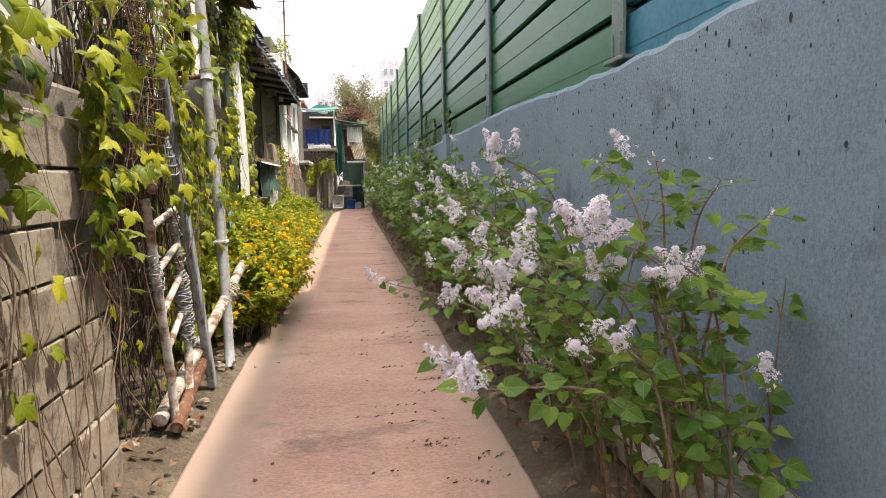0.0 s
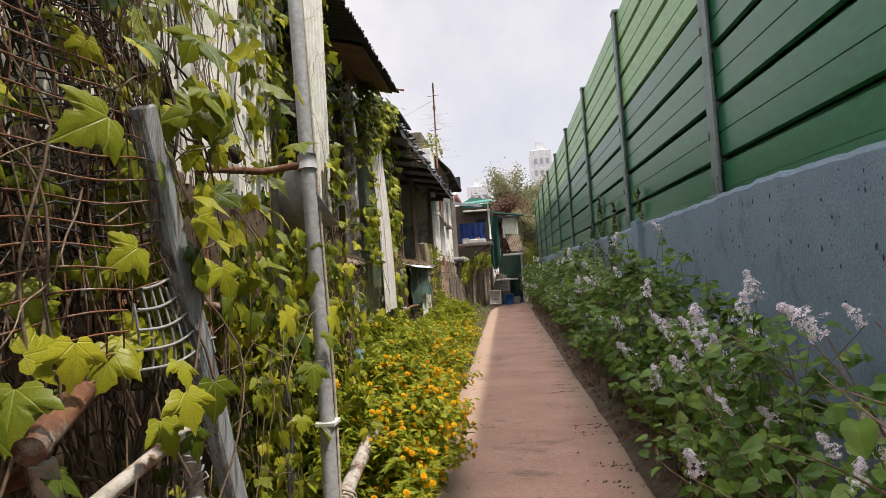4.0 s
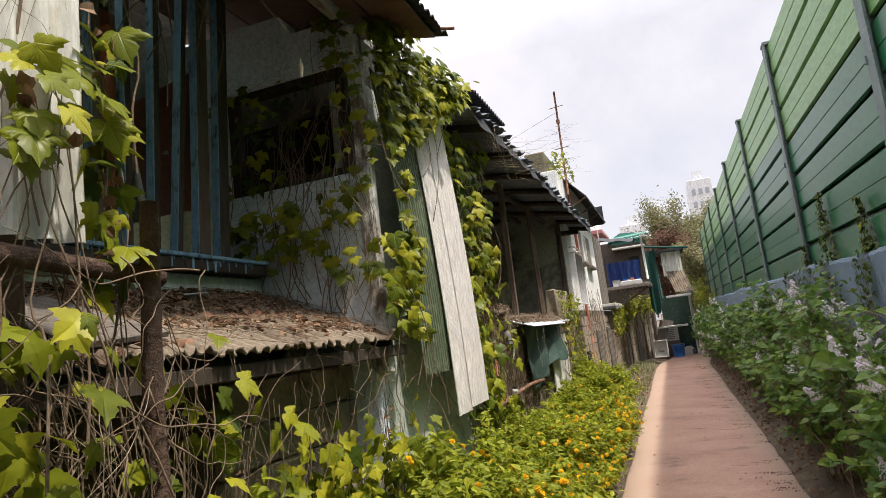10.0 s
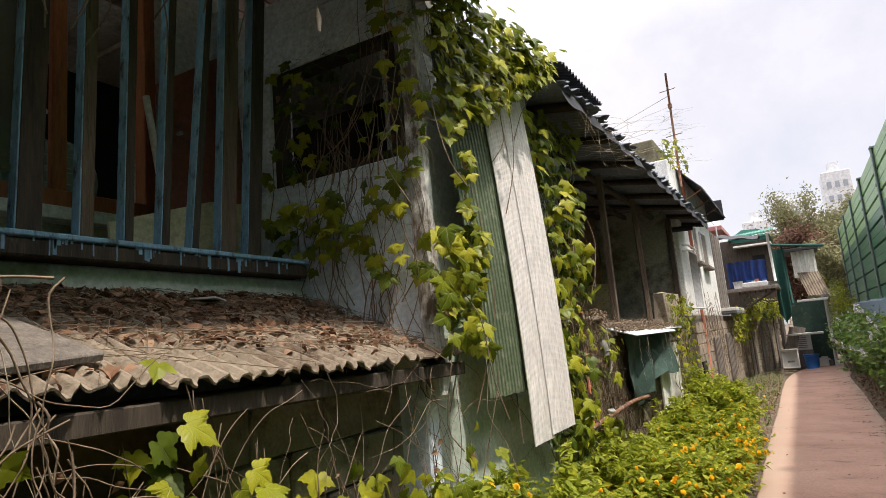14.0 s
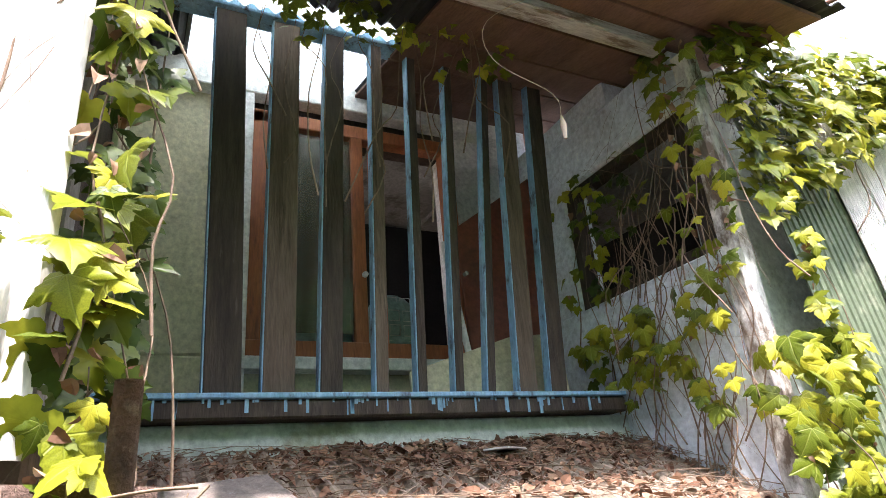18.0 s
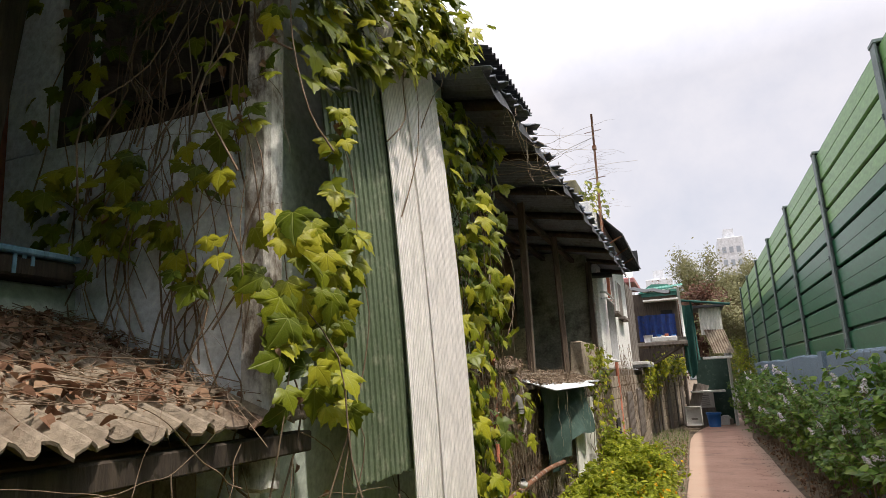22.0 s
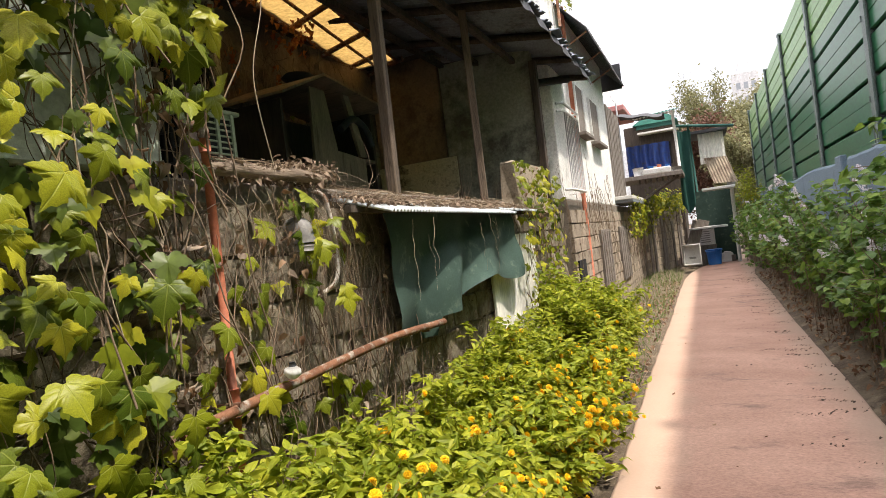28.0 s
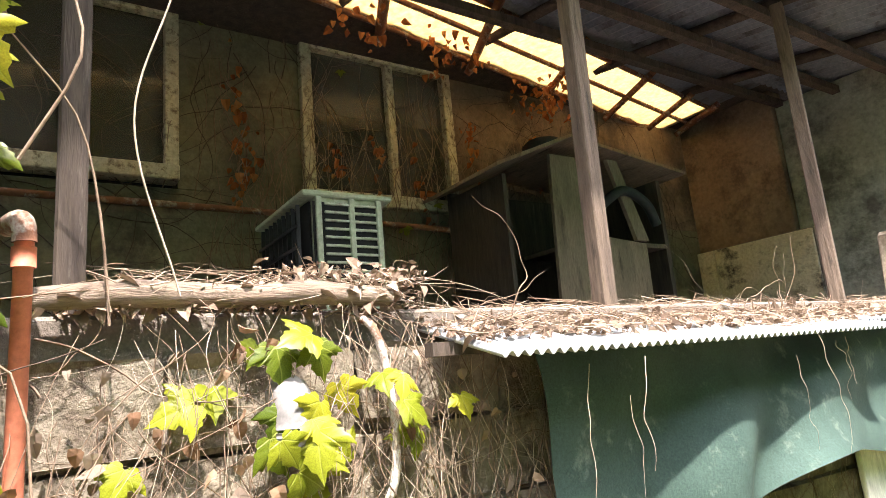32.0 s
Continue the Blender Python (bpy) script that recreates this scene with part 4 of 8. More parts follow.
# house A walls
# wall colour holds the shade seen in gaps between the leaves
hs = solo("wall_house_front", box(-1.70, -1.42, 2.72, 6.12, -0.05, 1.95, 0.01), M_SHADEBROWN, "rendered house front under the climbers, coloured dark for their shade", "wall", "structure")
part("upper_wall", box(-1.75, -1.55, -4, 6.10, 1.95, 4.1, 0.01), M_GREYWALL, hs)
sh = thing("sheet_cladding", (-1.45, 4.5, 1.85), "upright white corrugated cement sheets, stained and overgrown", "corrugated sheet", "", "structure")
for k, y in enumerate((-0.6, 0.45, 1.5, 2.55, 3.55, 4.5)):
    part("sheet", wavy((-1.44 + 0.02 * (k % 2), y, 1.80 + 0.05 * (k % 3)), (0, 1, 0), (0, 0, 1), 1.0 if k < 6 else 0.80, 1.95, 0.066, 0.012, 0.008, 8), M_WHITESHEET, sh)

ls = thing("loose_white_sheet", (-1.32, 5.95, 1.80), "upright white corrugated sheet with brown stains beside the balcony", "corrugated sheet")
part("sheet", wavy((-1.25, 5.64, 1.86), (0, 1, 0), (0.01, 0, 1), 0.49, 1.95, 0.075, 0.019, 0.007, 12, ragged=0.03), M_WHITESHEET, ls)
part("batten", box(-1.44, -1.275, 5.64, 6.1, 2.5, 2.55, 0.004), M_DARKWOOD, ls)
# balcony
bal = solo("wall_balcony_base", box(-2.55, -2.36, 6.1, 8.32, -0.05, 2.05, 0.008), M_PALEGREENPLASTER, "pale plaster parapet under the barred balcony", "wall", "structure")
solo("wall_balcony_back_low", box(-3.25, -3.03, 5.6, 8.35, 1.5, 2.44, 0.01), M_CREAM, "cream plaster wall below the wooden window", "wall", "structure")
wb = solo("wall_balcony_back", box(-3.25, -3.03, 5.6, 6.70, 2.44, 3.9, 0.01), M_CREAM, "cream plaster wall beside the wooden window", "wall", "structure")
part("pier", box(-3.25, -3.03, 7.87, 8.35, 2.44, 3.9, 0.01), M_PLASTER, wb)
part("lintel", box(-3.25, -3.03, 6.70, 7.87, 3.75, 3.9, 0.006), M_DARKWOOD, wb)
part("white_post", box(-3.03, -2.93, 6.62, 6.70, 1.97, 3.86, 0.006), M_PLASTER, wb, "white painted post")
solo("floor_balcony", box(-3.05, -2.38, 6.1, 8.32, 1.88, 1.97), M_GREYWALL, "concrete balcony floor with litter", "floor", "structure")
# black sheet: the darkness of the room is in its colour
solo("wall_room_back", box(-5.0, -4.9, 5.0, 9.5, 1.5, 4.1), M_SHADEBLACK, "near-black sheet for the dark of the room behind the window", "wall", "structure")
ws = solo("wall_balcony_side", box(-3.25, -1.66, 8.32, 8.42, -0.05, 2.60, 0.012), M_SIDEWALL, "flaking white plaster side wall with ivy", "wall", "structure")
part("upper_wall", box(-3.25, -1.66, 8.32, 8.42, 3.28, 3.58, 0.012), M_SIDEWALL, ws)
part("left_pier", box(-3.25, -2.56, 8.323, 8.497, 2.60, 3.28), M_SIDEWALL, ws)
part("gable", box(-3.25, -2.10, 8.323, 8.497, 3.58, 3.72), M_SIDEWALL, ws)
part("pillar", box(-1.66, -1.575, 8.31, 8.40, 1.4, 3.52, 0.015, rough=0.006), M_FLAKEPLASTER, ws, "white plastered corner pillar with bare patches")
w6 = thing("window_6", (-2.1, 8.40, 2.60), "dark unglazed side window behind torn netting and ivy", "window", "", "structure")
for nm, q in {"window_frame": (-2.56, -2.50, 8.34, 8.42, 2.60, 3.28), "window_frame_right": (-1.76, -1.70, 8.34, 8.42, 2.60, 3.28), "window_sill": (-2.50, -1.76, 8.33, 8.42, 2.60, 2.645), "window_head": (-2.50, -1.76, 8.34, 8.42, 3.235, 3.28)}.items():
    part(nm, box(*q, 0.004), M_DARKWOOD, w6)
# black sheet painting the dark store seen through the side window
solo("wall_store_back", box(-3.88, -1.9, 9.7, 9.8, 1.5, 3.66), M_SHADEBLACK, "near-black sheet for the dark of the store behind the side window", "wall", "structure")
# added out of view so that no sky light falls into the store
solo("ceiling_store", box(-3.9, -1.72, 8.5, 10.06, 3.62, 3.68), M_GREYWALL, "unseen ceiling that keeps sky light out of the store room", "ceiling", "structure")
solo("wall_balcony_left", box(-3.25, -1.56, 6.02, 6.10, -0.05, 3.9, 0.006), M_DARKWOOD, "dark timber cheek of the balcony", "wall", "structure")
ro = thing("roof_a", (-2.2, 7.3, 3.5), "rusty corrugated roof over the balcony with brown boarding below", "roof", "", "structure")
SLOPE_A = 0.262


def roof_a_z(x):
    return 4.07 - (x + 3.3) * SLOPE_A


b = bmesh.new()
for k in range(7):
    x0 = -3.28 + 0.30 * k
    box(0, 0.293, 7.25, 8.70, 0, 0.018, 0.002, b, Matrix.Translation((x0, 0, roof_a_z(x0) - 0.045)) @ Matrix.Rotation(math.atan(SLOPE_A), 4, "Y"))
part("boarding", b, M_CEILBOARD, ro, "brown stained ceiling boards")
for ya, wd_, cx, ln in ((6.05, 0.30, -3.3, 2.05), (7.25, 1.51, -3.3, 2.24), (6.35, 0.90, -2.15, 1.05)):
    part("corrugated_sheet", wavy((cx, ya, roof_a_z(cx)), (0, 1, 0), (1, 0, -SLOPE_A), wd_, ln, 0.075, 0.013, 0.006, 7, ragged=0.03), M_DARKTIN, ro)
part("eave_pole", tube([(-2.0, 8.60, 3.69), (-1.06, 8.70, 3.50)], 0.010, 6), M_RUST, ro, "thin rusty pole sticking out of the eave")
part("translucent_sheet", wavy((-3.3, 6.33, 4.085), (0, 1, 0), (1, 0, -SLOPE_A), 0.94, 1.25, 0.066, 0.012, 0.004, 7), M_CLEARROOF, ro, "milky translucent sheet")

# house B terrace
wlow = solo("wall_terrace", box(-2.05, -1.83, 8.5, 17.2, -0.05, 1.74, 0.01), M_MORTAR, "rough block retaining wall of the terrace with dry vines", "wall", "structure")
blocks(wlow, -1.79, 10.2, 17.2, -0.03, 1.72, 1, w=0.44, h=0.21, gap=0.008, depth=0.05, missing=0.0, material=M_STONE, material_rough=0.013)
solo("floor_terrace", box(-3.9, -2.05, 8.5, 17.0, 1.55, 1.72), M_GREYWALL, "littered concrete terrace floor", "floor", "structure")
wbb = solo("wall_terrace_back", box(-4.05, -3.88, 8.5, 17.2, 1.5, 2.70, 0.01), M_GREENWALL, "damp greenish rendered back wall of the terrace", "wall", "structure")
part("wall_upper", box(-4.05, -3.88, 8.5, 17.2, 3.82, 4.1, 0.01), M_GREENWALL, wbb)
for ya, yb in ((8.5, 10.62), (11.70, 12.43), (13.60, 17.2)):
    part("wall_pier", box(-4.05, -3.88, ya, yb, 2.70, 3.82), M_GREENWALL if yb < 13 else M_TANWALL, wbb)
we = solo("wall_terrace_end", box(-2.95, -1.80, 16.45, 16.6, 1.70, 3.62, 0.01), M_PALEGREEN, "pale green stained end wall of the terrace", "wall", "structure")
part("brown_wall", box(-3.88, -2.953, 16.40, 16.6, 1.70, 3.78, 0.01), M_TANWALL, we, "damp brown half of the end wall")
part("end_post", box(-1.80, -1.72, 16.36, 16.46, 1.72, 3.40, 0.006), M_DARKWOOD, we)
# the dark of the terrace rooms, painted as one black sheet
solo("wall_room_b", box(-5.6, -5.5, 8.5, 17, 1.5, 4.1), M_SHADEBLACK, "near-black sheet for the dark of the rooms behind the terrace windows", "wall", "structure")
solo("wall_terrace_start", box(-3.88, -1.70, 10.05, 10.2, -0.05, 3.5, 0.01), M_PALEGREENPLASTER, "pale plaster wall hidden under the ivy", "wall", "structure")
solo("wall_terrace_screen", box(-1.88, -1.79, 10.2, 10.90, 1.74, 3.40, 0.01), M_PALEGREENPLASTER, "pale plaster wall behind the ivy column", "wall", "structure")
solo("wall_between", box(-1.9, -1.72, 8.5, 10.2, -0.05, 3.3, 0.01), M_PALEGREENPLASTER, "pale plaster wall behind the loose sheets", "wall", "structure")

rb = thing("roof_b", (-2.6, 14, 3.6), "dark lean-to roof with a strip of yellow translucent sheets", "roof", "", "structure")
part("dark_sheet", wavy((-2.86, 10.0, 3.725), (0, 1, 0), (0.985, 0, -0.17), 8.0, 1.55, 0.09, 0.014, 0.006, 6, ragged=0.12), M_ROOFUNDER, rb)
YB = lambda y: -3.345 - 0.166 * (y - 12.5)
YF = lambda y: -2.92 - 0.152 * (y - 13.25)
ys_ = np.linspace(10.4, 16.2, 90)
V = [(x, y, 3.735 + dz + 0.006 * math.sin(y * 21)) for dz in (0, -0.004) for y in ys_ for x in (YB(y), (YB(y) + YF(y)) / 2, YF(y))]
k = np.arange(89)
part("yellow_sheet", raw_mesh("sheet", np.array(V), np.concatenate([np.stack([3 * k + a, 3 * k + a + 1, 3 * k + a + 4, 3 * k + a + 3], -1) for a in (0, 1, 270, 271)])), M_YELLOWROOF, rb, "yellow translucent roofing strip")
part("end_board", box(-3.97, -2.60, 16.12, 17.95, 3.752, 3.775), M_DARKWOOD, rb)
V = [(x, y, 3.748) for y in ys_ for x in (-3.97, YB(y) + 0.03)]
part("back_board", raw_mesh("board", np.array(V), np.stack([2 * k, 2 * k + 1, 2 * k + 3, 2 * k + 2], -1)), M_DARKWOOD, rb, "dark board between the wall and the strip")
V = [(x, y, 3.748 if x > -2.7 else 3.743) for y in ys_ for x in (YF(y) - 0.03, -2.62)]
part("inner_board", raw_mesh("board", np.array(V), np.stack([2 * k, 2 * k + 1, 2 * k + 3, 2 * k + 2], -1)), M_ROOFUNDER, rb)
part("eave_strip", wavy((-1.375, 10.0, 3.455), (0, 1, 0), (0.35, 0, -0.94), 7.95, 0.13, 0.55, 0.012, 0.004, 8, ragged=0.05), M_DARKTIN, rb, "bent dark eave strip")
for edge in (YB, YF, lambda y: (YB(y) + YF(y)) / 2):
    part("batten", tube([(edge(y), y, 3.715) for y in (10.4, 13.0, 16.22)], 0.018, 6), M_RUST, rb, "rusty steel batten")
for y in (10.9, 11.75, 12.6, 13.4, 14.25, 15.1, 15.75, 16.2):
    part("cross_batten", tube([(YB(y + 0.25) - 0.12, y + 0.25, 3.70), (YF(y - 0.1) + 0.10, y - 0.1, 3.70)], 0.034, 4), M_RUST, rb, "rusty steel cross bar")
for y in np.arange(10.4, 18.0, 1.05):
    part("rafter", tube([(-3.3, y, 3.74), (-1.36, y, 3.40)], 0.04, 4), M_DARKWOOD, rb)
for x in (-2.9, -2.45, -2.0):
    part("purlin", box(x - 0.03, x + 0.03, 10.0, 17.9, 3.73 - (x + 3.3) * 0.173 - 0.075, 3.73 - (x + 3.3) * 0.173 - 0.02), M_DARKWOOD, rb)
part("upper_sheet", wavy((-2.4, 10.1, 3.98), (0, 1, 0), (0.95, 0, -0.30), 1.1, 1.1, 0.075, 0.014, 0.006, 7), M_DARKTIN, rb, "short dark corrugated sheet laid on top")

# house C: white building
wc = solo("wall_house_c", box(-2.1, -1.74, 17.2, 22.1, 1.80, 4.6, 0.015), M_PLASTER, "whitewashed house wall with flaking patches", "wall", "structure")
wcl = solo("wall_house_c_low", box(-2.1, -1.72, 17.2, 27.5, -0.05, 1.80, 0.01), M_MORTAR, "unpainted block base of the white house", "wall", "structure")
blocks(wcl, -1.68, 17.2, 27.4, -0.03, 1.82, 1, depth=0.05)
wd = thing("wall_planks", (-1.7, 22.5, 1.82), "grey weathered board wall", "wall", "", "structure")
for k, y in enumerate(np.arange(22.12, 24.2, 0.16)):
    part("plank", box(-1.80, -1.745 + 0.012 * (k % 3), y, y + 0.15, 1.82, 3.85 + 0.03 * (k % 2), 0.004), M_GREYWOOD, wd)
solo("wall_far_back", box(-6, -2.1, 21.0, 21.2, -0.05, 4.0), M_GREYWALL, "plain rear wall closing the houses", "wall", "structure")
solo("wall_rear", box(-6.2, -6.0, -4.2, 34, -0.05, 4.6), M_GREYWALL, "plain rear wall closing the houses", "wall", "structure")
# ceilings added out of view to shut off the sky above the rooms
solo("ceiling_rooms", box(-6.0, -3.28, 5, 8.5, 4.14, 4.24), M_GREYWALL, "plain ceiling over the room", "ceiling", "structure")
solo("ceiling_rooms_b", box(-6.0, -4.05, 8.5, 17.2, 4.1, 4.2), M_GREYWALL, "plain ceiling over the rooms", "ceiling", "structure")

# ---- trellis, poles and bowl beside the block wall ----
tr = thing("pipe_trellis", (-0.87, 3.2, 0.0), "rusty flaking white steel pipe trellis bound with wire", "trellis")
RAIL_L = [(-0.865, 2.945, 1.17), (-0.86, 3.00, 0.88), (-0.86, 3.14, 0.30), (-0.87, 3.20, 0.08)]
RAIL_R = [(-0.90, 3.47, 1.11), (-0.88, 3.49, 0.75), (-0.86, 3.48, 0.40), (-0.86, 3.44, 0.10)]
part("rail", tube(RAIL_L, 0.022, 9), M_FLAKYPIPE, tr)
part("rail", tube(RAIL_R, 0.022, 9), M_FLAKYPIPE, tr)
for (ya, za), (yb, zb) in (((3.00, 1.045), (3.47, 1.105)), ((3.02, 0.83), (3.49, 0.92)), ((3.07, 0.63), (3.50, 0.745)), ((3.11, 0.44), (3.50, 0.56))):
    part("rung", tube([(-0.862, ya, za), (-0.885, yb, zb)], 0.017, 8), M_FLAKYPIPE, tr)
part("cross_pipe", tube([(-0.80, 2.84, 1.215), (-0.89, 3.10, 1.27)], 0.024, 10), M_RUST, tr, "stub of rusty pipe with a green end")
part("corner_pipe", tube([(-0.866, 2.95, 1.16), (-1.05, 3.05, 1.10)], 0.02, 9), M_RUST, tr)


def coil(centre_a, centre_b, r, turns, wire, sides=5):
    a, c = np.array(centre_a, float), np.array(centre_b, float)
    th = np.linspace(0, turns * 2 * np.pi, turns * 12)
    s = np.linspace(0, 1, len(th))[:, None]
    d = (c - a) / np.linalg.norm(c - a)
    u = np.cross(d, (1, 0, 0.1))
    u /= np.linalg.norm(u)
    v = np.cross(d, u)
    p = a + (c - a) * s + r * (np.cos(th)[:, None] * u + np.sin(th)[:, None] * v) + rng.normal(0, 0.005, (len(th), 3))
    return p, wire


for turn in (coil(RAIL_R[0], RAIL_R[1], 0.027, 14, 0.003), coil(RAIL_R[1], RAIL_R[2], 0.036, 30, 0.0042), coil((-0.86, 2.99, 0.92), (-0.86, 3.03, 0.75), 0.03, 8, 0.003)):
    part("wire_wrap", tubes([turn]), M_GREYPIPE, tr, "grey wire wound round the rails")

dp = thing("leaning_pipe", (-0.95, 3.4, 0.05), "flaking white pipe lying askew against the pole", "pipe")
part("pipe", tube([(-0.92, 3.12, 0.10), (-0.88, 4.3, 0.37), (-0.86, 5.40, 0.62)], 0.036, 10), M_FLAKYPIPE, dp)
part("second_pipe", tube([(-0.85, 3.14, 0.05), (-0.86, 3.75, 0.20)], 0.032, 10), M_RUST, dp)
part("rope_knot", tubes([coil((-0.86, 4.55, 0.43), (-0.85, 4.72, 0.47), 0.05, 7, 0.006), (spline([(-0.86, 4.6, 0.45), (-0.78, 4.72, 0.42), (-0.74, 4.85, 0.30), (-0.79, 4.95, 0.24)], 6), 0.005)]), M_ROPE, dp, "frayed rope lashing")

po = thing("leaning_timber", (-0.85, 4.0, 0.0), "leaning grey timber post with blue paint traces", "timber post")
TILT = look((-0.85, 3.93, 0.0), (-0.87, 3.16, 2.2)) @ Matrix.Rotation(radians(180), 4, "X")
part("timber", box(-0.022, 0.022, -0.034, 0.034, 0, 1.97, 0.006, m=TILT), M_BLUETIMBER, po)
for za, zb in ((0.42, 0.60), (0.78, 0.86), (1.18, 1.42)):
    part("paint_flake", box(0.0225, 0.0245, -0.030, 0.012, za, zb, 0.001, m=TILT), M_FLAKYPIPE, po, "flaking pale paint")
for z in (0.30, 0.96, 1.90):
    part("nail", tube([TILT @ Vector((0.020, 0.006, z)), TILT @ Vector((0.030, 0.006, z))], 0.005, 6), M_RUST, po, "rusty nail head")

pl = thing("grey_pole", (-0.84, 4.40, 0.0), "slim leaning grey steel pole with pipe clamps", "pole")
POLE = [(-0.83, 4.38, -0.02), (-0.905, 4.66, 0.83), (-0.975, 4.81, 2.01), (-1.06, 4.98, 3.6)]
part("shaft", tube(POLE, 0.034, 12, curve=5), M_GREYPIPE, pl)
part("clamp", tube([(-0.972, 4.805, 1.97), (-0.978, 4.815, 2.04)], 0.046, 12), M_GREYPIPE, pl, "grey pipe clamp")
part("low_clamp", box(-0.95, -0.86, 4.62, 4.72, 0.81, 0.83, 0.004), M_WHITEPLASTIC, pl)
part("bracket", tube([(-0.978, 4.81, 2.0), (-1.15, 4.70, 1.96), (-1.42, 4.6, 1.98)], 0.017, 7), M_RUST, pl, "rusty bracket to the wall")
part("rope", tube([(-1.03, 5.00, 3.4), (-0.95, 4.865, 2.0), (-0.885, 4.735, 0.9), (-0.83, 4.52, 0.22)], 0.0075, 6, curve=6), M_ROPE, pl, "twisted rope hanging along the pole")
pl2 = thing("thin_pipe", (-1.12, 4.75, 0.0), "thin upright grey pipe behind the pole", "pipe")
part("pipe", tube([(-1.10, 4.72, -0.03), (-1.14, 4.80, 1.9)], 0.020, 8), M_GREYPIPE, pl2)


def bowl(centre, axis, r, depth):
    b = bmesh.new()
    prof = [(0.30 * r, 0), (0.45 * r, 0.05 * depth), (0.70 * r, 0.38 * depth), (0.88 * r, 0.75 * depth), (r, depth), (1.06 * r, depth), (1.06 * r, depth * 0.97), (0.90 * r, 0.70 * depth), (0.72 * r, 0.30 * depth), (0.45 * r, -0.02 * depth), (0.3 * r, -0.05 * depth)]
    rings = []
    for rr, h in prof:
        rings.append([b.verts.new((rr * math.cos(a), rr * math.sin(a), h)) for a in np.linspace(0, 2 * math.pi, 28, endpoint=False)])
    for r0, r1 in zip(rings[:-1], rings[1:]):
        for i in range(28):
            b.faces.new((r0[i], r0[(i + 1) % 28], r1[(i + 1) % 28], r1[i])).smooth = True
    b.faces.new(rings[0])
    b.faces.new(list(reversed(rings[-1])))
    q = Vector(axis).to_track_quat("Z", "Y").to_matrix().to_4x4()
    bmesh.ops.transform(b, matrix=Matrix.Translation(centre) @ q, verts=b.verts)
    return b


solo("steel_bowl", bowl((-1.155, 4.93, 1.775), (0.815, 0.20, 0.545), 0.185, 0.20), M_BASIN, "large dull steel bowl hung against the pole", "bowl")


def mesh_x(y, z):
    return -0.865 + 0.025 * math.sin(y * 7 + z * 3) + 0.012 * math.sin(z * 17 + y * 5)


def wire_mesh(pale):
    """Square wire netting, cut along the leaning timber; its lower corner is bare pale wire."""
    lines = []
    near = lambda y, z: (y > 3.14 + 0.25 * (z - 1.30) and z < 1.47) == pale
    for y0 in np.arange(2.86, 3.64, 0.042):
        run = []
        for z in np.arange(1.27, 2.45, 0.03):
            y = y0 + 0.10 * (1.6 - z)
            if y < 3.60 - 0.42 * (z - 1.30) and near(y, z):
                run.append((mesh_x(y, z), y + 0.006 * math.sin(z * 21), z))
        if len(run) > 2:
            lines.append((np.array(run), 0.0034 if pale else 0.002))
    for z0 in np.arange(1.28, 2.45, 0.044):
        run = []
        for y in np.arange(2.84, 3.66, 0.03):
            z = z0 + 0.06 * (y - 3.2) + 0.008 * math.sin(y * 15 + z0 * 9)
            if y < 3.60 - 0.42 * (z - 1.30) and near(y, z):
                run.append((mesh_x(y, z) + 0.004, y, z))
        if len(run) > 2:
            lines.append((np.array(run), 0.0034 if pale else 0.002))
    return tubes(lines, "wire", 4)


wm = thing("wire_mesh_panel", (-0.82, 2.95, 1.3), "rusty square wire mesh sheet wrapped in dead stems", "wire mesh")
part("mesh", wire_mesh(False), M_RUST, wm)
part("pale_edge", wire_mesh(True), M_GREYPIPE, wm, "pale galvanised wire corner")
part("coiled_wire", tubes([coil((-0.90, 3.0, 1.5), (-0.92, 3.1, 2.5), 0.055, 26, 0.0022), coil((-0.92, 3.2, 1.5), (-0.95, 3.22, 2.2), 0.05, 20, 0.002)]), M_DARKTIN, wm, "dark coils of old wire")
rp = thing("rusty_rod_frame", (-1.25, 3.9, 1.3), "upright rusty rods with flaking white paint", "frame")
for k, (y, r, mt) in enumerate(((3.75, 0.016, M_RUST), (3.92, 0.019, M_RUST), (4.05, 0.014, M_FLAKYPIPE), (4.25, 0.018, M_RUST))):
    part("rod", tube([(-1.22, y, 1.2), (-1.24, y + 0.02, 2.15)], r, 8), mt, rp)
part("top_bar", tube([(-1.20, 3.45, 2.10), (-1.18, 3.8, 2.14), (-1.16, 4.45, 1.98)], 0.03, 8), M_DARKWOOD, rp)
part("low_bar", tube([(-1.20, 3.45, 1.42), (-1.2, 4.4, 1.36)], 0.022, 8), M_RUST, rp)

# ---- shelf roof and barred balcony ----
sr = thing("shelf_roof", (-1.95, 7.25, 1.5), "low cement corrugated roof covered in brown leaf litter", "roof")
for k in range(3):
    part("sheet", wavy((-2.40, 5.98 + k * 0.86, 1.955 - 0.004 * k), (0, 1, 0), (0.93, 0, -0.365), 0.89, 0.95 + 0.02 * (k % 2), 0.066, 0.013, 0.007, 8, ragged=0.05), M_CEMENTSHEET, sr)
part("front_beam", box(-1.60, -1.54, 6.0, 8.5, 1.50, 1.56, 0.005), M_DARKWOOD, sr)
for y in (6.1, 7.3, 8.3):
    part("rafter", tube([(-2.4, y, 1.89), (-1.55, y, 1.56)], 0.03, 4), M_DARKWOOD, sr)


def shelf_z(x):
    return 1.955 - (x + 2.40) * 0.3925 + 0.016


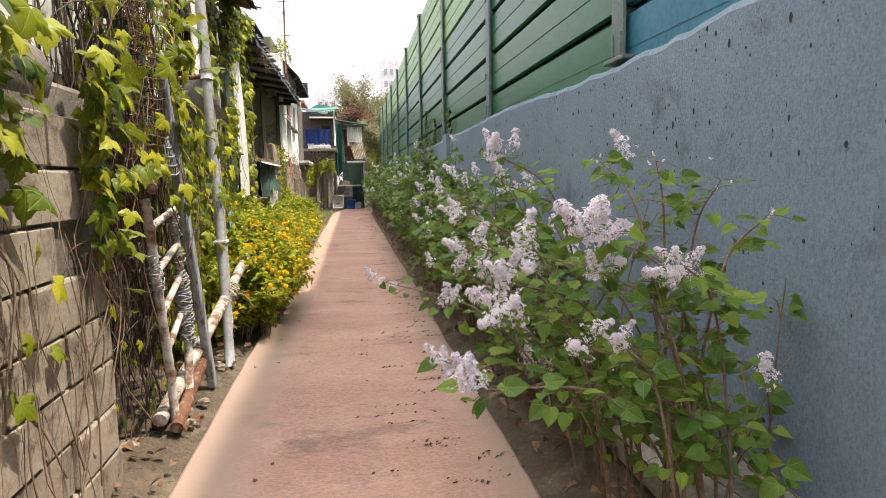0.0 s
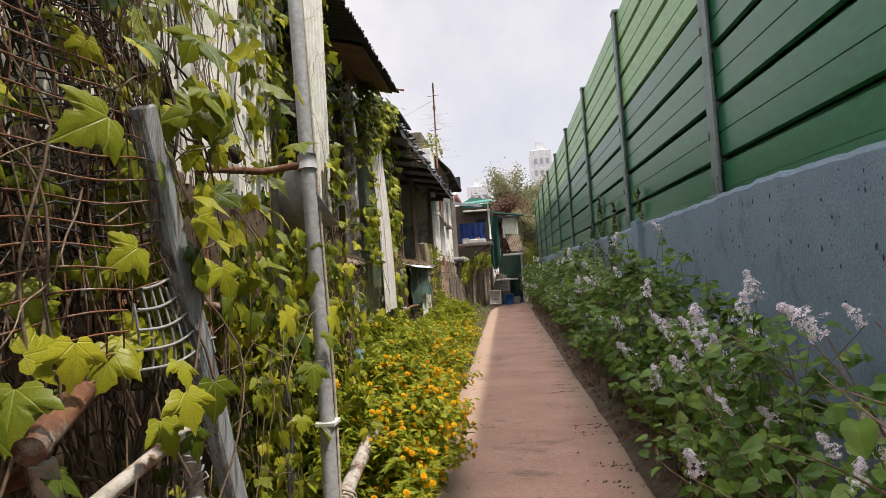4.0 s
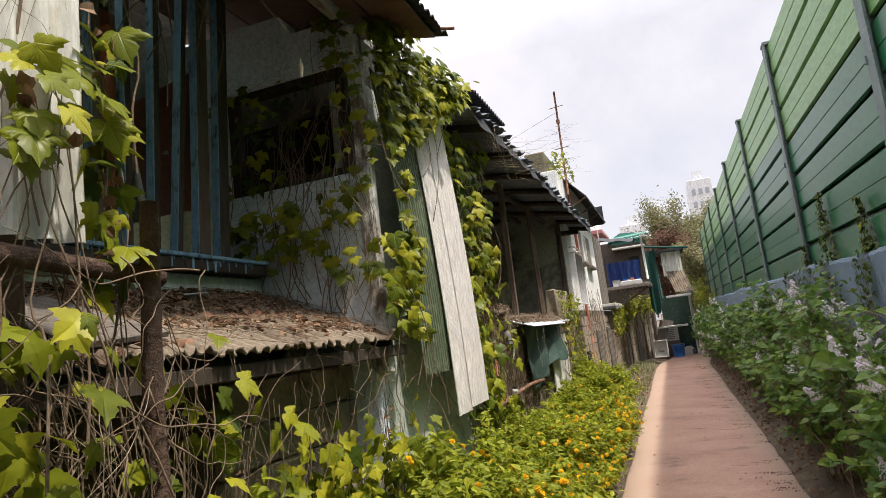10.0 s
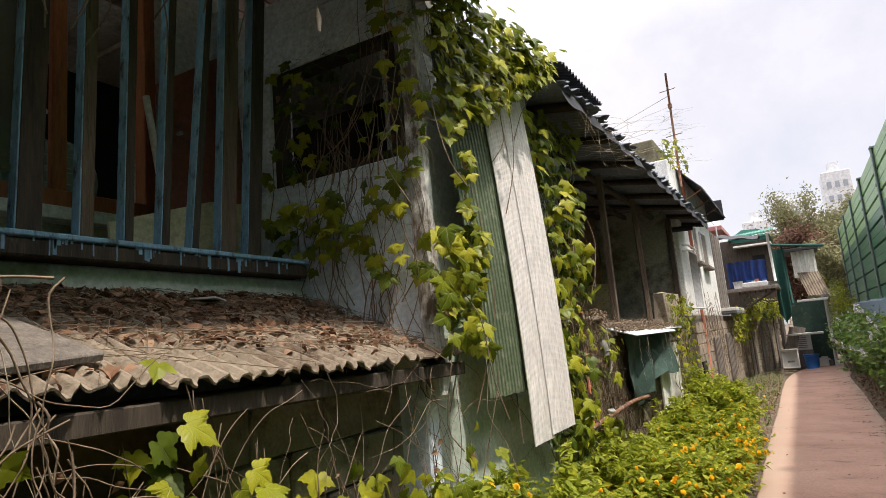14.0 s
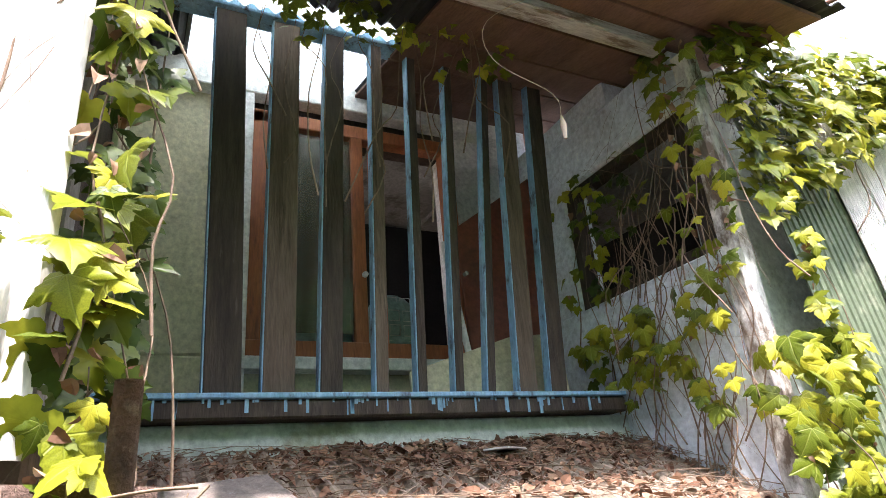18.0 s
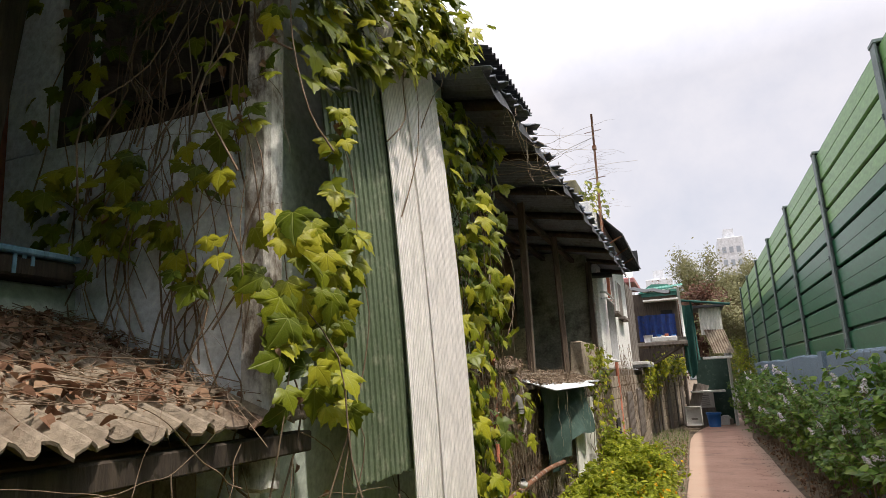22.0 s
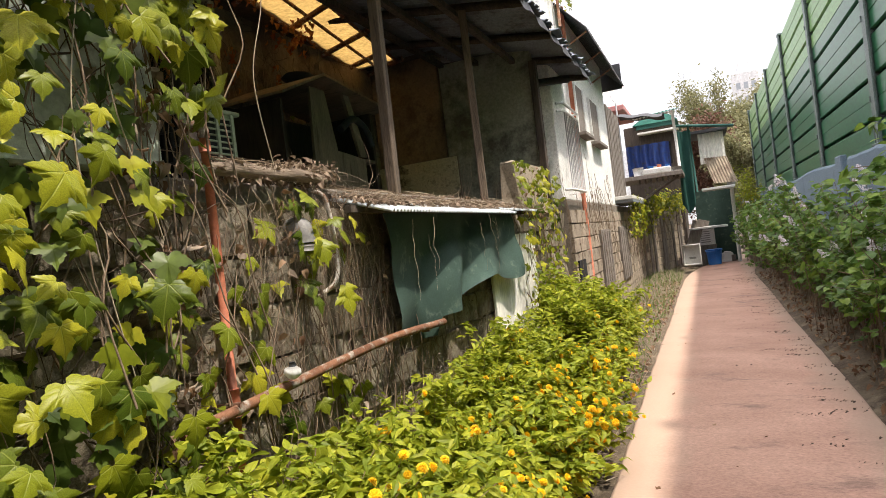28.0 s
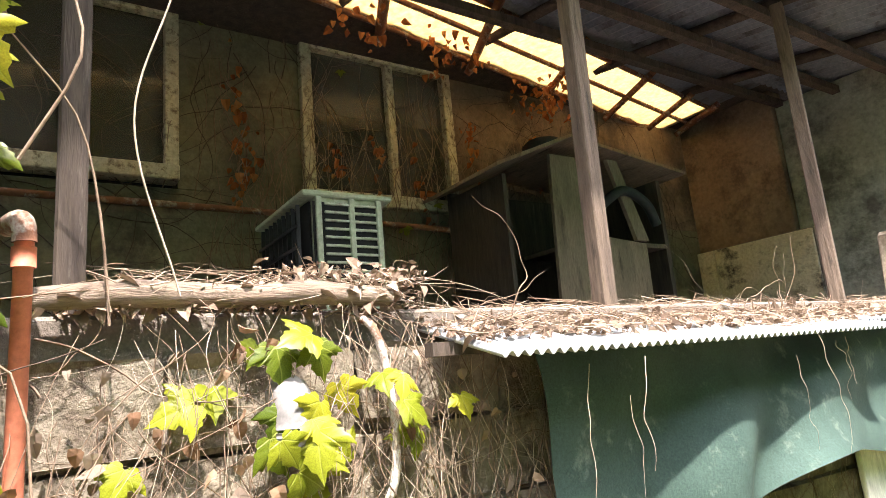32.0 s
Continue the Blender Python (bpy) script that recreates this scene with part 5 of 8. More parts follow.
n = 4000
heap = np.stack([-2.36 + 0.74 * rng.uniform(0, 1, 90) ** 2.6, 6.0 + 2.5 * rng.uniform(0, 1, 90) ** 0.8], -1)
at = heap[rng.integers(0, 90, n)] + rng.normal(0, 1, (n, 2)) * (0.07, 0.13)
xs_, ys_ = np.clip(at[:, 0], -2.37, -1.53), np.clip(at[:, 1], 6.0, 8.5)
pp = np.stack([xs_, ys_, shelf_z(xs_) + rng.uniform(0, 0.012, n)], -1)
lit = solo("leaf_litter", scatter(DRYLEAF, pp, frames_for(rand_dirs(n, (0.3, 0, 1), 0.35), rand_dirs(n, (0, 0, 0), 1.0)), 0.009 + 0.045 * rng.uniform(0, 1, n) ** 3.4), L_LITTER, "dry brown leaves scattered on the corrugated roof", "leaf litter", "stuff")
lines = []
for k in range(300):
    a = np.array([rng.uniform(-2.35, -1.55), rng.uniform(6.0, 8.45), 0])
    d = np.array([rng.normal(0, 0.10), rng.normal(0, 0.16), 0])
    q = np.array([a - d, a, a + d + rng.normal(0, 0.03, 3)])
    q[:, 2] = shelf_z(q[:, 0]) + rng.uniform(0.01, 0.03, 3)
    lines.append((spline(q, 3), rng.uniform(0.0007, 0.0015)))
solo("dry_straw", tubes(lines, "stems", 4), M_TWIG, "brown dry stalks strewn on the corrugated roof", "dry stalks", "stuff")
solo("loose_plank", box(-0.24, 0.24, -0.20, 0.20, 0, 0.022, 0.004, m=Matrix.Translation((-1.80, 6.50, 1.745)) @ Matrix.Rotation(radians(21.4), 4, "Y") @ Matrix.Rotation(radians(12), 4, "Z")), M_GREYWOOD, "short weathered plank lying on the corrugated roof", "plank")
b = box(-0.05, 0.05, -0.09, 0.09, 0, 0.006, m=Matrix.Translation((-2.2, 7.55, 1.91)) @ Matrix.Rotation(radians(35), 4, "Z"))
solo("paper_scrap", b, M_WHITEPLASTIC, "crumpled pale paper scrap on the corrugated roof", "scrap")
# shade under the low roof is put into this wall's dark colour
wsh = solo("wall_under_shelf", box(-2.1, -1.86, 6.1, 8.32, -0.05, 1.55, 0.01), M_SHADEBROWN, "old block wall under the low roof, overgrown", "wall", "structure")
blocks(wsh, -1.82, 7.2, 8.45, -0.03, 1.5, 1, depth=0.05, material=M_BLOCK)
bs = thing("broken_branch_post", (-1.21, 6.27, 0.0), "broken rough branch post standing in the vines", "branch post")
part("post", tube([(-1.22, 6.28, -0.03), (-1.20, 6.27, 0.9), (-1.215, 6.262, 1.5), (-1.20, 6.265, 1.97)], [0.030, 0.027, 0.024, 0.022], 9), M_BRANCH, bs)
part("cross_log", tube([(-1.25, 5.55, 1.80), (-1.235, 5.9, 1.82), (-1.225, 6.32, 1.79)], [0.026, 0.024, 0.02], 9), M_BRANCH, bs)

bg_ = thing("balcony_grille", (-2.36, 7.25, 2.04), "row of dark timber bars with flaking blue paint", "window grille")
part("sill_beam", box(-2.43, -2.29, 6.12, 8.26, 2.055, 2.12, 0.008), M_DARKWOOD, bg_)
part("sill_top", box(-2.445, -2.275, 6.12, 8.26, 2.122, 2.142, 0.004), M_BLUEPAINT, bg_, "flaking blue paint on the sill")
part("top_beam", box(-2.42, -2.30, 6.1, 8.32, 3.80, 3.89, 0.006), M_BLUEPAINT, bg_)
for k in range(60):
    y, h = rng.uniform(6.2, 8.15), 0.01 + 0.06 * rng.uniform(0, 1) ** 2
    part("paint_drip", box(-2.291, -2.287, y, y + rng.uniform(0.004, 0.014), 2.122 - h, 2.124), M_BLUEPAINT, bg_)
BARS = [(6.54, 6.50, 0.125, 0), (6.73, 6.74, 0.115, 1), (6.92, 6.96, 0.085, 0), (7.12, 7.16, 0.052, 1), (7.287, 7.34, 0.040, 0), (7.45, 7.54, 0.040, 0), (7.597, 7.755, 0.038, 0), (7.778, 7.88, 0.088, 1), (7.936, 8.06, 0.085, 0)]
for k, (ya, yb, wdt, tone) in enumerate(BARS):
    b = box(-2.375, -2.33, -wdt / 2, wdt / 2, 2.14, 3.80, 0.004)
    for v in b.verts:
        v.co.y += ya + (yb - ya) * (v.co.z - 2.14) / 1.66
    ob = part("bar", b, (M_DARKWOOD, M_POSTWOOD, M_DARKWOOD)[tone], bg_)
    b = box(-2.378, -2.3285, -wdt / 2 - 0.006, -wdt / 2 - 0.0005, 2.14, 3.80, 0.001)
    for v in b.verts:
        v.co.y += ya + (yb - ya) * (v.co.z - 2.14) / 1.66
    part("painted_edge", b, M_BLUEPAINT, ob, "flaking pale blue painted edge")
part("peg", tube([(-2.33, 7.52, 2.655), (-2.305, 7.52, 2.655)], 0.009, 8), M_GREYPLASTIC, bg_, "small pale porcelain peg")
solo("wall_balcony_corner", box(-3.26, -2.95, 8.33, 8.41, 3.55, 4.12, 0.004), M_SIDEWALL, "white plaster corner above the side wall", "wall", "structure")
solo("wall_balcony_lining", box(-3.02, -2.42, 6.105, 6.13, 1.975, 3.85, 0.004), M_CREAM, "cream plastered inner face of the balcony cheek", "wall", "structure")
solo("ceiling_beam_back", box(-3.02, -2.92, 6.1, 8.32, 3.83, 3.98, 0.006), M_PLASTER, "pale painted beam above the window", "beam", "structure")
rb2 = thing("roof_joist", (-1.6, 8.1, 3.5), "pale peeling painted joist under the roof boards", "joist")
part("joist", box(-1.70, -1.62, 6.14, 8.26, 3.535, 3.60, 0.006, rough=0.002), M_JOIST, rb2)

wi = thing("window_1", (-3.0, 7.3, 2.44), "half-open sliding window in orange-brown wood with curtain", "window", "", "structure")
for nm, (y0, y1, z0, z1, x) in {"jamb": (6.70, 6.79, 2.44, 3.75, -3.0), "jamb_right": (7.80, 7.87, 2.44, 3.75, -3.0), "window_sill": (6.66, 7.90, 2.42, 2.50, -2.98), "head": (6.70, 7.87, 3.68, 3.76, -3.0)}.items():
    part(nm, box(x - 0.05, x + 0.04, y0, y1, z0, z1, 0.005), M_ORANGEWOOD, wi)
part("threshold", box(-3.06, -2.92, 6.62, 7.95, 2.36, 2.42, 0.004), M_PLASTER, wi)
for (y0, y1, x, tilt) in ((6.80, 7.30, -2.985, 0), (7.26, 7.42, -3.02, 2)):
    s = part("sash", box(x - 0.02, x + 0.02, y1 - 0.07, y1, 2.50, 3.70, 0.004), M_ORANGEWOOD, wi)
    part("stile", box(x - 0.02, x + 0.02, y0, y0 + 0.05, 2.50, 3.70, 0.004), M_ORANGEWOOD, s)
part("pane", box(-2.99, -2.984, 6.85, 7.24, 2.55, 3.66), M_GLASS, wi)
part("lock", tube([(-2.96, 7.285, 2.86), (-2.94, 7.285, 2.86)], 0.015, 8), M_WHITEPLASTIC, wi)


def cloth(y0, y1, z0, z1, x, wave=0.03, pleats=5, slack=0.0, gather=0.0):
    ny, nz = 40, 14
    V = []
    for j in range(nz):
        for i in range(ny):
            s, q = i / (ny - 1), j / (nz - 1)
            y = y0 + (y1 - y0) * s * (1 - gather * q)
            V.append((x + wave * math.sin(s * pleats * 2 * math.pi + 0.6 * math.sin(q * 4)), y, z1 + (z0 - z1) * q - slack * math.sin(s * math.pi) * q))
    i, j = np.meshgrid(np.arange(ny - 1), np.arange(nz - 1), indexing="ij")
    f = np.stack([j * ny + i, j * ny + i + 1, (j + 1) * ny + i + 1, (j + 1) * ny + i], -1).reshape(-1, 4)
    return raw_mesh("cloth", np.array(V), f, True)


for ya, yb, za, zb in ((6.20, 6.36, 0.50, 0.96), (6.02, 6.14, 0.12, 0.42)):
    scrap = thing("blue_plastic_scrap", (-1.15, (ya + yb) / 2, za), "torn faded blue plastic scrap caught in the vines", "plastic scrap", "blue scraps")
    part("sheet", cloth(ya, yb, za, zb, -1.14, 0.018, 1.6, slack=0.04, gather=0.45), M_BLUEPAINT, scrap)
cu = thing("curtain", (-3.10, 7.1, 2.5), "grey-green net curtain with a pale square pattern", "curtain")
part("fabric", cloth(6.82, 7.24, 2.52, 3.70, -3.06, 0.012, 4), M_CURTAIN, cu)
lines = []
for zc in np.arange(2.62, 3.65, 0.15):
    for yc in (6.92, 7.06, 7.18):
        for s in (0.05, 0.028):
            lines.append((np.array([(-3.043, yc - s, zc - s), (-3.043, yc + s, zc - s), (-3.043, yc + s, zc + s), (-3.043, yc - s, zc + s), (-3.043, yc - s, zc - s)]), 0.003))
part("pattern", tubes(lines, "lines", 4), M_CURTAINLINE, cu, "pale square line pattern")
pi = thing("patterned_cushion", (-3.25, 7.55, 2.45), "folded patterned cloth heaped on the inner sill", "cushion")
b = bmesh.new()
bmesh.ops.create_uvsphere(b, u_segments=20, v_segments=12, radius=0.2)
bmesh.ops.transform(b, matrix=Matrix.Translation((-3.28, 7.55, 2.66)) @ Matrix.Diagonal((0.5, 0.9, 1.05, 1)), verts=b.verts)
part("cloth", b, M_CURTAIN, pi)
lines = []
for zc in np.arange(2.55, 2.82, 0.085):
    for yc in np.arange(7.44, 7.68, 0.085):
        s = 0.03
        dx = -3.17 - 0.25 * ((yc - 7.55) ** 2 + (zc - 2.66) ** 2) / 0.04 * 0.3
        lines.append((np.array([(dx, yc - s, zc - s), (dx, yc + s, zc - s), (dx, yc + s, zc + s), (dx, yc - s, zc + s), (dx, yc - s, zc - s)]), 0.003))
part("pattern", tubes(lines, "lines", 4), M_CURTAINLINE, pi)
bd = thing("leaning_board", (-2.75, 7.95, 1.97), "red-brown board leaning inside the balcony", "board")
b = bmesh.new()
co = [(-2.62, 7.70, 2.0), (-2.66, 8.25, 2.0), (-2.80, 8.28, 3.50), (-2.74, 7.72, 3.08)]
f0 = [b.verts.new(c) for c in co]
f1 = [b.verts.new((c[0] - 0.02, c[1], c[2])) for c in co]
b.faces.new(f0)
b.faces.new(list(reversed(f1)))
for i in range(4):
    b.faces.new((f0[i], f1[i], f1[(i + 1) % 4], f0[(i + 1) % 4]))
bmesh.ops.recalc_face_normals(b, faces=b.faces)
part("board", b, M_REDBOARD, bd)
part("white_stick", tube([(-2.55, 7.68, 2.0), (-2.66, 7.60, 2.95)], 0.018, 6), M_PLASTER, bd)
yb_ = thing("yellow_board", (-2.48, 7.7, 1.97), "pale yellow board propped behind the bars", "board")
b = bmesh.new()
co = [(-2.46, 7.30, 2.0), (-2.46, 8.10, 2.0), (-2.50, 8.10, 2.46), (-2.49, 7.82, 2.43), (-2.48, 7.30, 2.26)]
f0 = [b.verts.new(c) for c in co]
f1 = [b.verts.new((c[0] - 0.015, c[1], c[2])) for c in co]
b.faces.new(f0)
b.faces.new(list(reversed(f1)))
for i in range(5):
    b.faces.new((f0[i], f1[i], f1[(i + 1) % 5], f0[(i + 1) % 5]))
bmesh.ops.recalc_face_normals(b, faces=b.faces)
part("board", b, M_PALEBOARD, yb_)
bl = thing("hanging_bulb_cord", (-1.46, 7.46, 2.82), "thin pale cord with a withered leaf tip hanging from the roof", "cord")
part("cord", tube([(-1.62, 7.72, 3.80), (-1.60, 7.6, 3.62), (-1.58, 7.30, 3.35), (-1.50, 7.25, 3.1), (-1.46, 7.44, 2.98), (-1.458, 7.458, 2.88)], 0.0014, 5, curve=6), M_PALETWIG, bl)
part("tip", tube([(-1.458, 7.458, 2.90), (-1.458, 7.46, 2.86), (-1.458, 7.46, 2.81)], [0.003, 0.012, 0.005], 8), M_PALETWIG, bl)

# ---- loose sheets ----
g1 = thing("green_ribbed_sheet", (-1.62, 9.1, 1.15), "tall dull green ribbed fibreglass sheet, dirty", "corrugated sheet")
part("sheet", wavy((-1.612, 8.535, 3.32), (0, 1, 0.0), (0.03, 0.112, -1), 0.60, 1.985, 0.0415, 0.0035, 0.004, 10, rows=9, sag=0.025, ragged=0.015, groove=True), M_GREENSHEET, g1)
for k, (y, lean, wd_, ln, x) in enumerate(((9.045, 0.078, 0.32, 2.38, -1.60), (9.30, 0.088, 0.435, 2.36, -1.592))):
    w2 = thing("white_ribbed_sheet", (x, y + 0.4, 0.9), "tall loose white corrugated sheet with nail holes", "corrugated sheet", "loose white sheets")
    part("sheet", wavy((x, y, 3.40), (0, 1, 0.0), (0.03, lean, -1), wd_, ln, 0.0178, 0.0020, 0.004, 8, rows=9, sag=0.03, ragged=0.004, groove=True), M_WHITEFLAT, w2)
    nl = []
    for s in (0.22, 0.45, 0.62, 0.78):
        for q in (0.3, 0.75):
            c = np.array([x + 0.011, y + q * wd_ + lean * s * ln, 3.40 - s * ln])
            c[0] += 0.03 * s * ln - 0.004
            nl.append((np.array([c, c + (0.003, 0, 0.012 * rng.normal())]), 0.010))
    part("nail_hole", tubes(nl, "nails", 6), M_PIT, w2, "dark torn nail holes", "stuff")
    part("dark_edge", tube([(x + 0.004, y - 0.006, 3.38), (x + 0.004, y - 0.006 + lean * ln, 3.40 - ln + 0.03)], 0.004, 5), M_TWIGDARK, w2)

# ---- terrace: pipe, vent, hose, tin roof, posts, window frames ----
rdp = thing("red_drain_pipe", (-1.74, 11.04, 0.3), "upright red-brown plastic drain pipe with elbow", "drain pipe")
part("pipe", tube([(-1.735, 11.04, 1.90), (-1.742, 11.04, 0.93)], 0.0165, 14), M_REDPIPE, rdp)
part("top_elbow", tube([(-1.735, 11.04, 1.87), (-1.735, 11.038, 1.90), (-1.745, 11.03, 1.915), (-1.80, 11.01, 1.915)], 0.021, 14, curve=4), M_RUST, rdp, "brown elbow at the top")
part("collar", tube([(-1.736, 11.04, 1.86), (-1.736, 11.04, 1.82)], 0.021, 14), M_REDPIPE, rdp)
part("low_joint", tube([(-1.742, 11.04, 0.96), (-1.742, 11.04, 0.86)], 0.022, 14), M_REDPIPE, rdp)
part("low_pipe", tube([(-1.742, 11.04, 0.85), (-1.75, 11.03, 0.0)], 0.0175, 14), M_REDPIPE, rdp)
hp = thing("rusty_rail_pipe", (-1.66, 11.8, 0.8), "long rusty brown pipe sloping along the wall", "pipe")
part("pipe", tube([(-1.70, 10.75, 0.88), (-1.67, 11.4, 0.92), (-1.65, 12.1, 0.95), (-1.64, 12.75, 0.93)], 0.020, 10, curve=4), M_RUST, hp)
for y in (11.0, 12.6):
    part("bracket", tube([(-1.67, y, 0.91), (-1.80, y, 0.90)], 0.014, 6), M_RUST, hp)
ins = thing("pipe_insulator", (-1.64, 11.249, 0.945), "small white porcelain insulator with a dark knob on the pipe", "insulator")
part("body", tube([(-1.64, 11.249, 0.945), (-1.635, 11.249, 0.963), (-1.63, 11.249, 0.981), (-1.63, 11.249, 0.991)], [0.014, 0.034, 0.032, 0.016], 14), M_WHITEPLASTIC, ins)
part("knob", tube([(-1.63, 11.249, 0.989), (-1.63, 11.249, 1.009)], [0.016, 0.012], 10), M_DARKTIN, ins, "dark knob")
ve = thing("wall_vent_cowl", (-1.73, 11.55, 1.40), "small grey plastic vent cowl on the wall", "vent")
b = tube([(-1.80, 11.545, 1.54), (-1.755, 11.545, 1.545), (-1.725, 11.545, 1.53), (-1.715, 11.545, 1.48), (-1.715, 11.545, 1.432)], [0.036, 0.042, 0.046, 0.049, 0.051], 16, curve=4)
part("hood", b, M_COWL, ve)
part("band", tube([(-1.715, 11.545, 1.462), (-1.715, 11.545, 1.452)], 0.0525, 16), M_COWL, ve)
solo("flexible_hose", tube([(-1.80, 11.74, 1.72), (-1.745, 11.765, 1.69), (-1.735, 11.79, 1.60), (-1.73, 11.805, 1.42), (-1.735, 11.78, 1.28), (-1.79, 11.70, 1.22)], 0.011, 9, curve=6), M_FLAKYPIPE, "pale bent plastic hose coming out of the wall", "hose")
lg = solo("terrace_log", tube([(-1.775, 11.05, 1.765), (-1.765, 11.22, 1.775), (-1.77, 11.45, 1.768), (-1.765, 11.62, 1.776), (-1.775, 11.84, 1.765)], [0.024, 0.031, 0.027, 0.031, 0.024], 9), M_OLDLOG, "weathered log lying along the wall top", "log")
tn = thing("tin_canopy", (-1.70, 12.9, 1.55), "small galvanised tin canopy covered in dead stems", "canopy")
part("sheet", wavy((-1.98, 11.93, 1.73), (0.0, 1, 0), (0.955, 0.1, -0.29), 2.15, 0.50, 0.038, 0.008, 0.003, 6), M_TIN, tn)
part("far_sheet", wavy((-1.98, 14.0, 1.735), (0, 1, 0), (0.955, 0, -0.27), 1.1, 0.42, 0.038, 0.008, 0.003, 6), M_TIN, tn)
part("support", box(-1.72, -1.68, 11.9, 15.0, 1.60, 1.635), M_DARKWOOD, tn)
ps1 = thing("roof_post", (-1.87, 12.76, 1.72), "weathered square timber roof post", "post", "terrace posts")
part("post", box(-0.033, 0.033, -0.033, 0.033, 0, 1.72, 0.005, m=Matrix.Translation((-1.875, 12.76, 1.72)) @ Matrix.Rotation(radians(-1.5), 4, "X")), M_POSTWOOD, ps1)
copy_thing(ps1, pose(-1.84, 14.39, 1.72, -3.2, 0, 20))
ps2 = thing("dark_post", (-1.88, 11.12, 1.72), "dark timber post in the shade of the roof", "post", "terrace posts")
part("post", box(-1.91, -1.85, 11.09, 11.15, 1.72, 3.5, 0.005), M_DARKWOOD, ps2)
copy_thing(ps1, pose(-1.90, 16.75, 1.72, 0, 0, 0))
n = 4200
xs_, ys_ = rng.uniform(-1.97, -1.60, n), rng.uniform(11.95, 15.0, n)
pp = np.stack([xs_, ys_, 1.735 - (xs_ + 1.98) * 0.30 + rng.uniform(0, 0.03, n)], -1)
solo("leaf_litter", scatter(DRYLEAF, pp, frames_for(rand_dirs(n, (0, 0, 1), 0.5), rand_dirs(n, (0, 0, 0), 1)), 0.008 + 0.04 * rng.uniform(0, 1, n) ** 2.5), L_DEBRIS, "grey-brown leaf debris piled on the tin canopy", "leaf litter", "stuff")
lines = []
for k in range(520):
    a = np.array([rng.uniform(-2.0, -1.55), rng.uniform(11.15, 15.1), 0])
    if a[1] < 12.0:
        a[0] = rng.uniform(-1.95, -1.74)
    d = np.array([rng.normal(0, 0.07), rng.normal(0, 0.09), 0])
    q = np.array([a - d, a + rng.normal(0, 0.03, 3), a + d + rng.normal(0, 0.04, 3)])
    top = 1.83 if a[1] < 12.0 else 1.74
    q[:, 2] = top - (q[:, 0] + 1.98) * 0.30 + rng.uniform(0.0, 0.06, 3)
    lines.append((spline(q, 3), 0.0006 + 0.0018 * rng.uniform(0, 1) ** 4))
solo("dry_stems", tubes(lines[:390], "stems", 4), M_TWIG, "tangled dry vine stems heaped on the canopy edge", "dry stems", "stuff")
solo("dry_stems", tubes(lines[390:], "stems", 4), M_PALETWIG, "tangled pale dry vine stems heaped on the canopy edge", "dry stems", "stuff")
n = 900
ys_ = rng.uniform(11.1, 11.95, n)
pp = np.stack([rng.uniform(-1.88, -1.745, n), ys_, 1.735 + 0.06 * rng.uniform(0, 1, n) * (1 + (ys_ > 11.5))], -1)
solo("leaf_litter", scatter(DRYLEAF, pp, frames_for(rand_dirs(n, (0.4, 0, 1), 0.6), rand_dirs(n, (0, 0, 0), 1)), 0.008 + 0.035 * rng.uniform(0, 1, n) ** 2), L_DEBRIS, "crumbled leaves and twigs heaped on the wall top", "leaf litter", "stuff")
lines = []
for k in range(110):
    y = rng.choice([11.28, 11.62, 11.86, 12.02], p=[0.2, 0.35, 0.3, 0.15]) + rng.normal(0, 0.09)
    z, ln = rng.uniform(1.45, 1.80), rng.uniform(0.15, 0.55)
    q = np.array([(-1.77, y, z), (-1.735 + rng.uniform(0, 0.03), y + rng.normal(0, 0.05), z - ln * 0.4), (-1.745 + rng.uniform(0, 0.04), y + rng.normal(0, 0.10), z - ln)])
    lines.append((spline(q, 5), rng.uniform(0.0004, 0.0012)))
solo("dry_tendrils", tubes(lines[:80], "stems", 4), M_TWIG, "matted brown dry tendrils hanging over the terrace wall", "dry stems", "stuff")
solo("dry_tendrils", tubes(lines[80:], "stems", 4), M_PALETWIG, "straw-coloured dry tendrils hanging over the terrace wall", "dry stems", "stuff")
lines = []
for y, z, ln in ((10.52, 3.3, 2.3), (10.66, 3.0, 1.5), (10.80, 3.35, 1.0), (11.24, 2.75, 1.0)):
    q = np.array([(-1.66, y, z), (-1.60, y + 0.05, z - 0.3 * ln), (-1.62, y - 0.03 + rng.normal(0, 0.03), z - 0.65 * ln), (-1.64, y + 0.06, z - ln)])
    lines.append((spline(q, 10), 0.0022))
solo("hanging_vine", tubes(lines, "stems", 5), M_PALETWIG, "long thin dead vines hanging before the ivy column", "dry vine", "stuff")

nt = thing("green_net_cloth", (-1.62, 13.1, 0.95), "torn dark green shade net hanging under the canopy", "net")


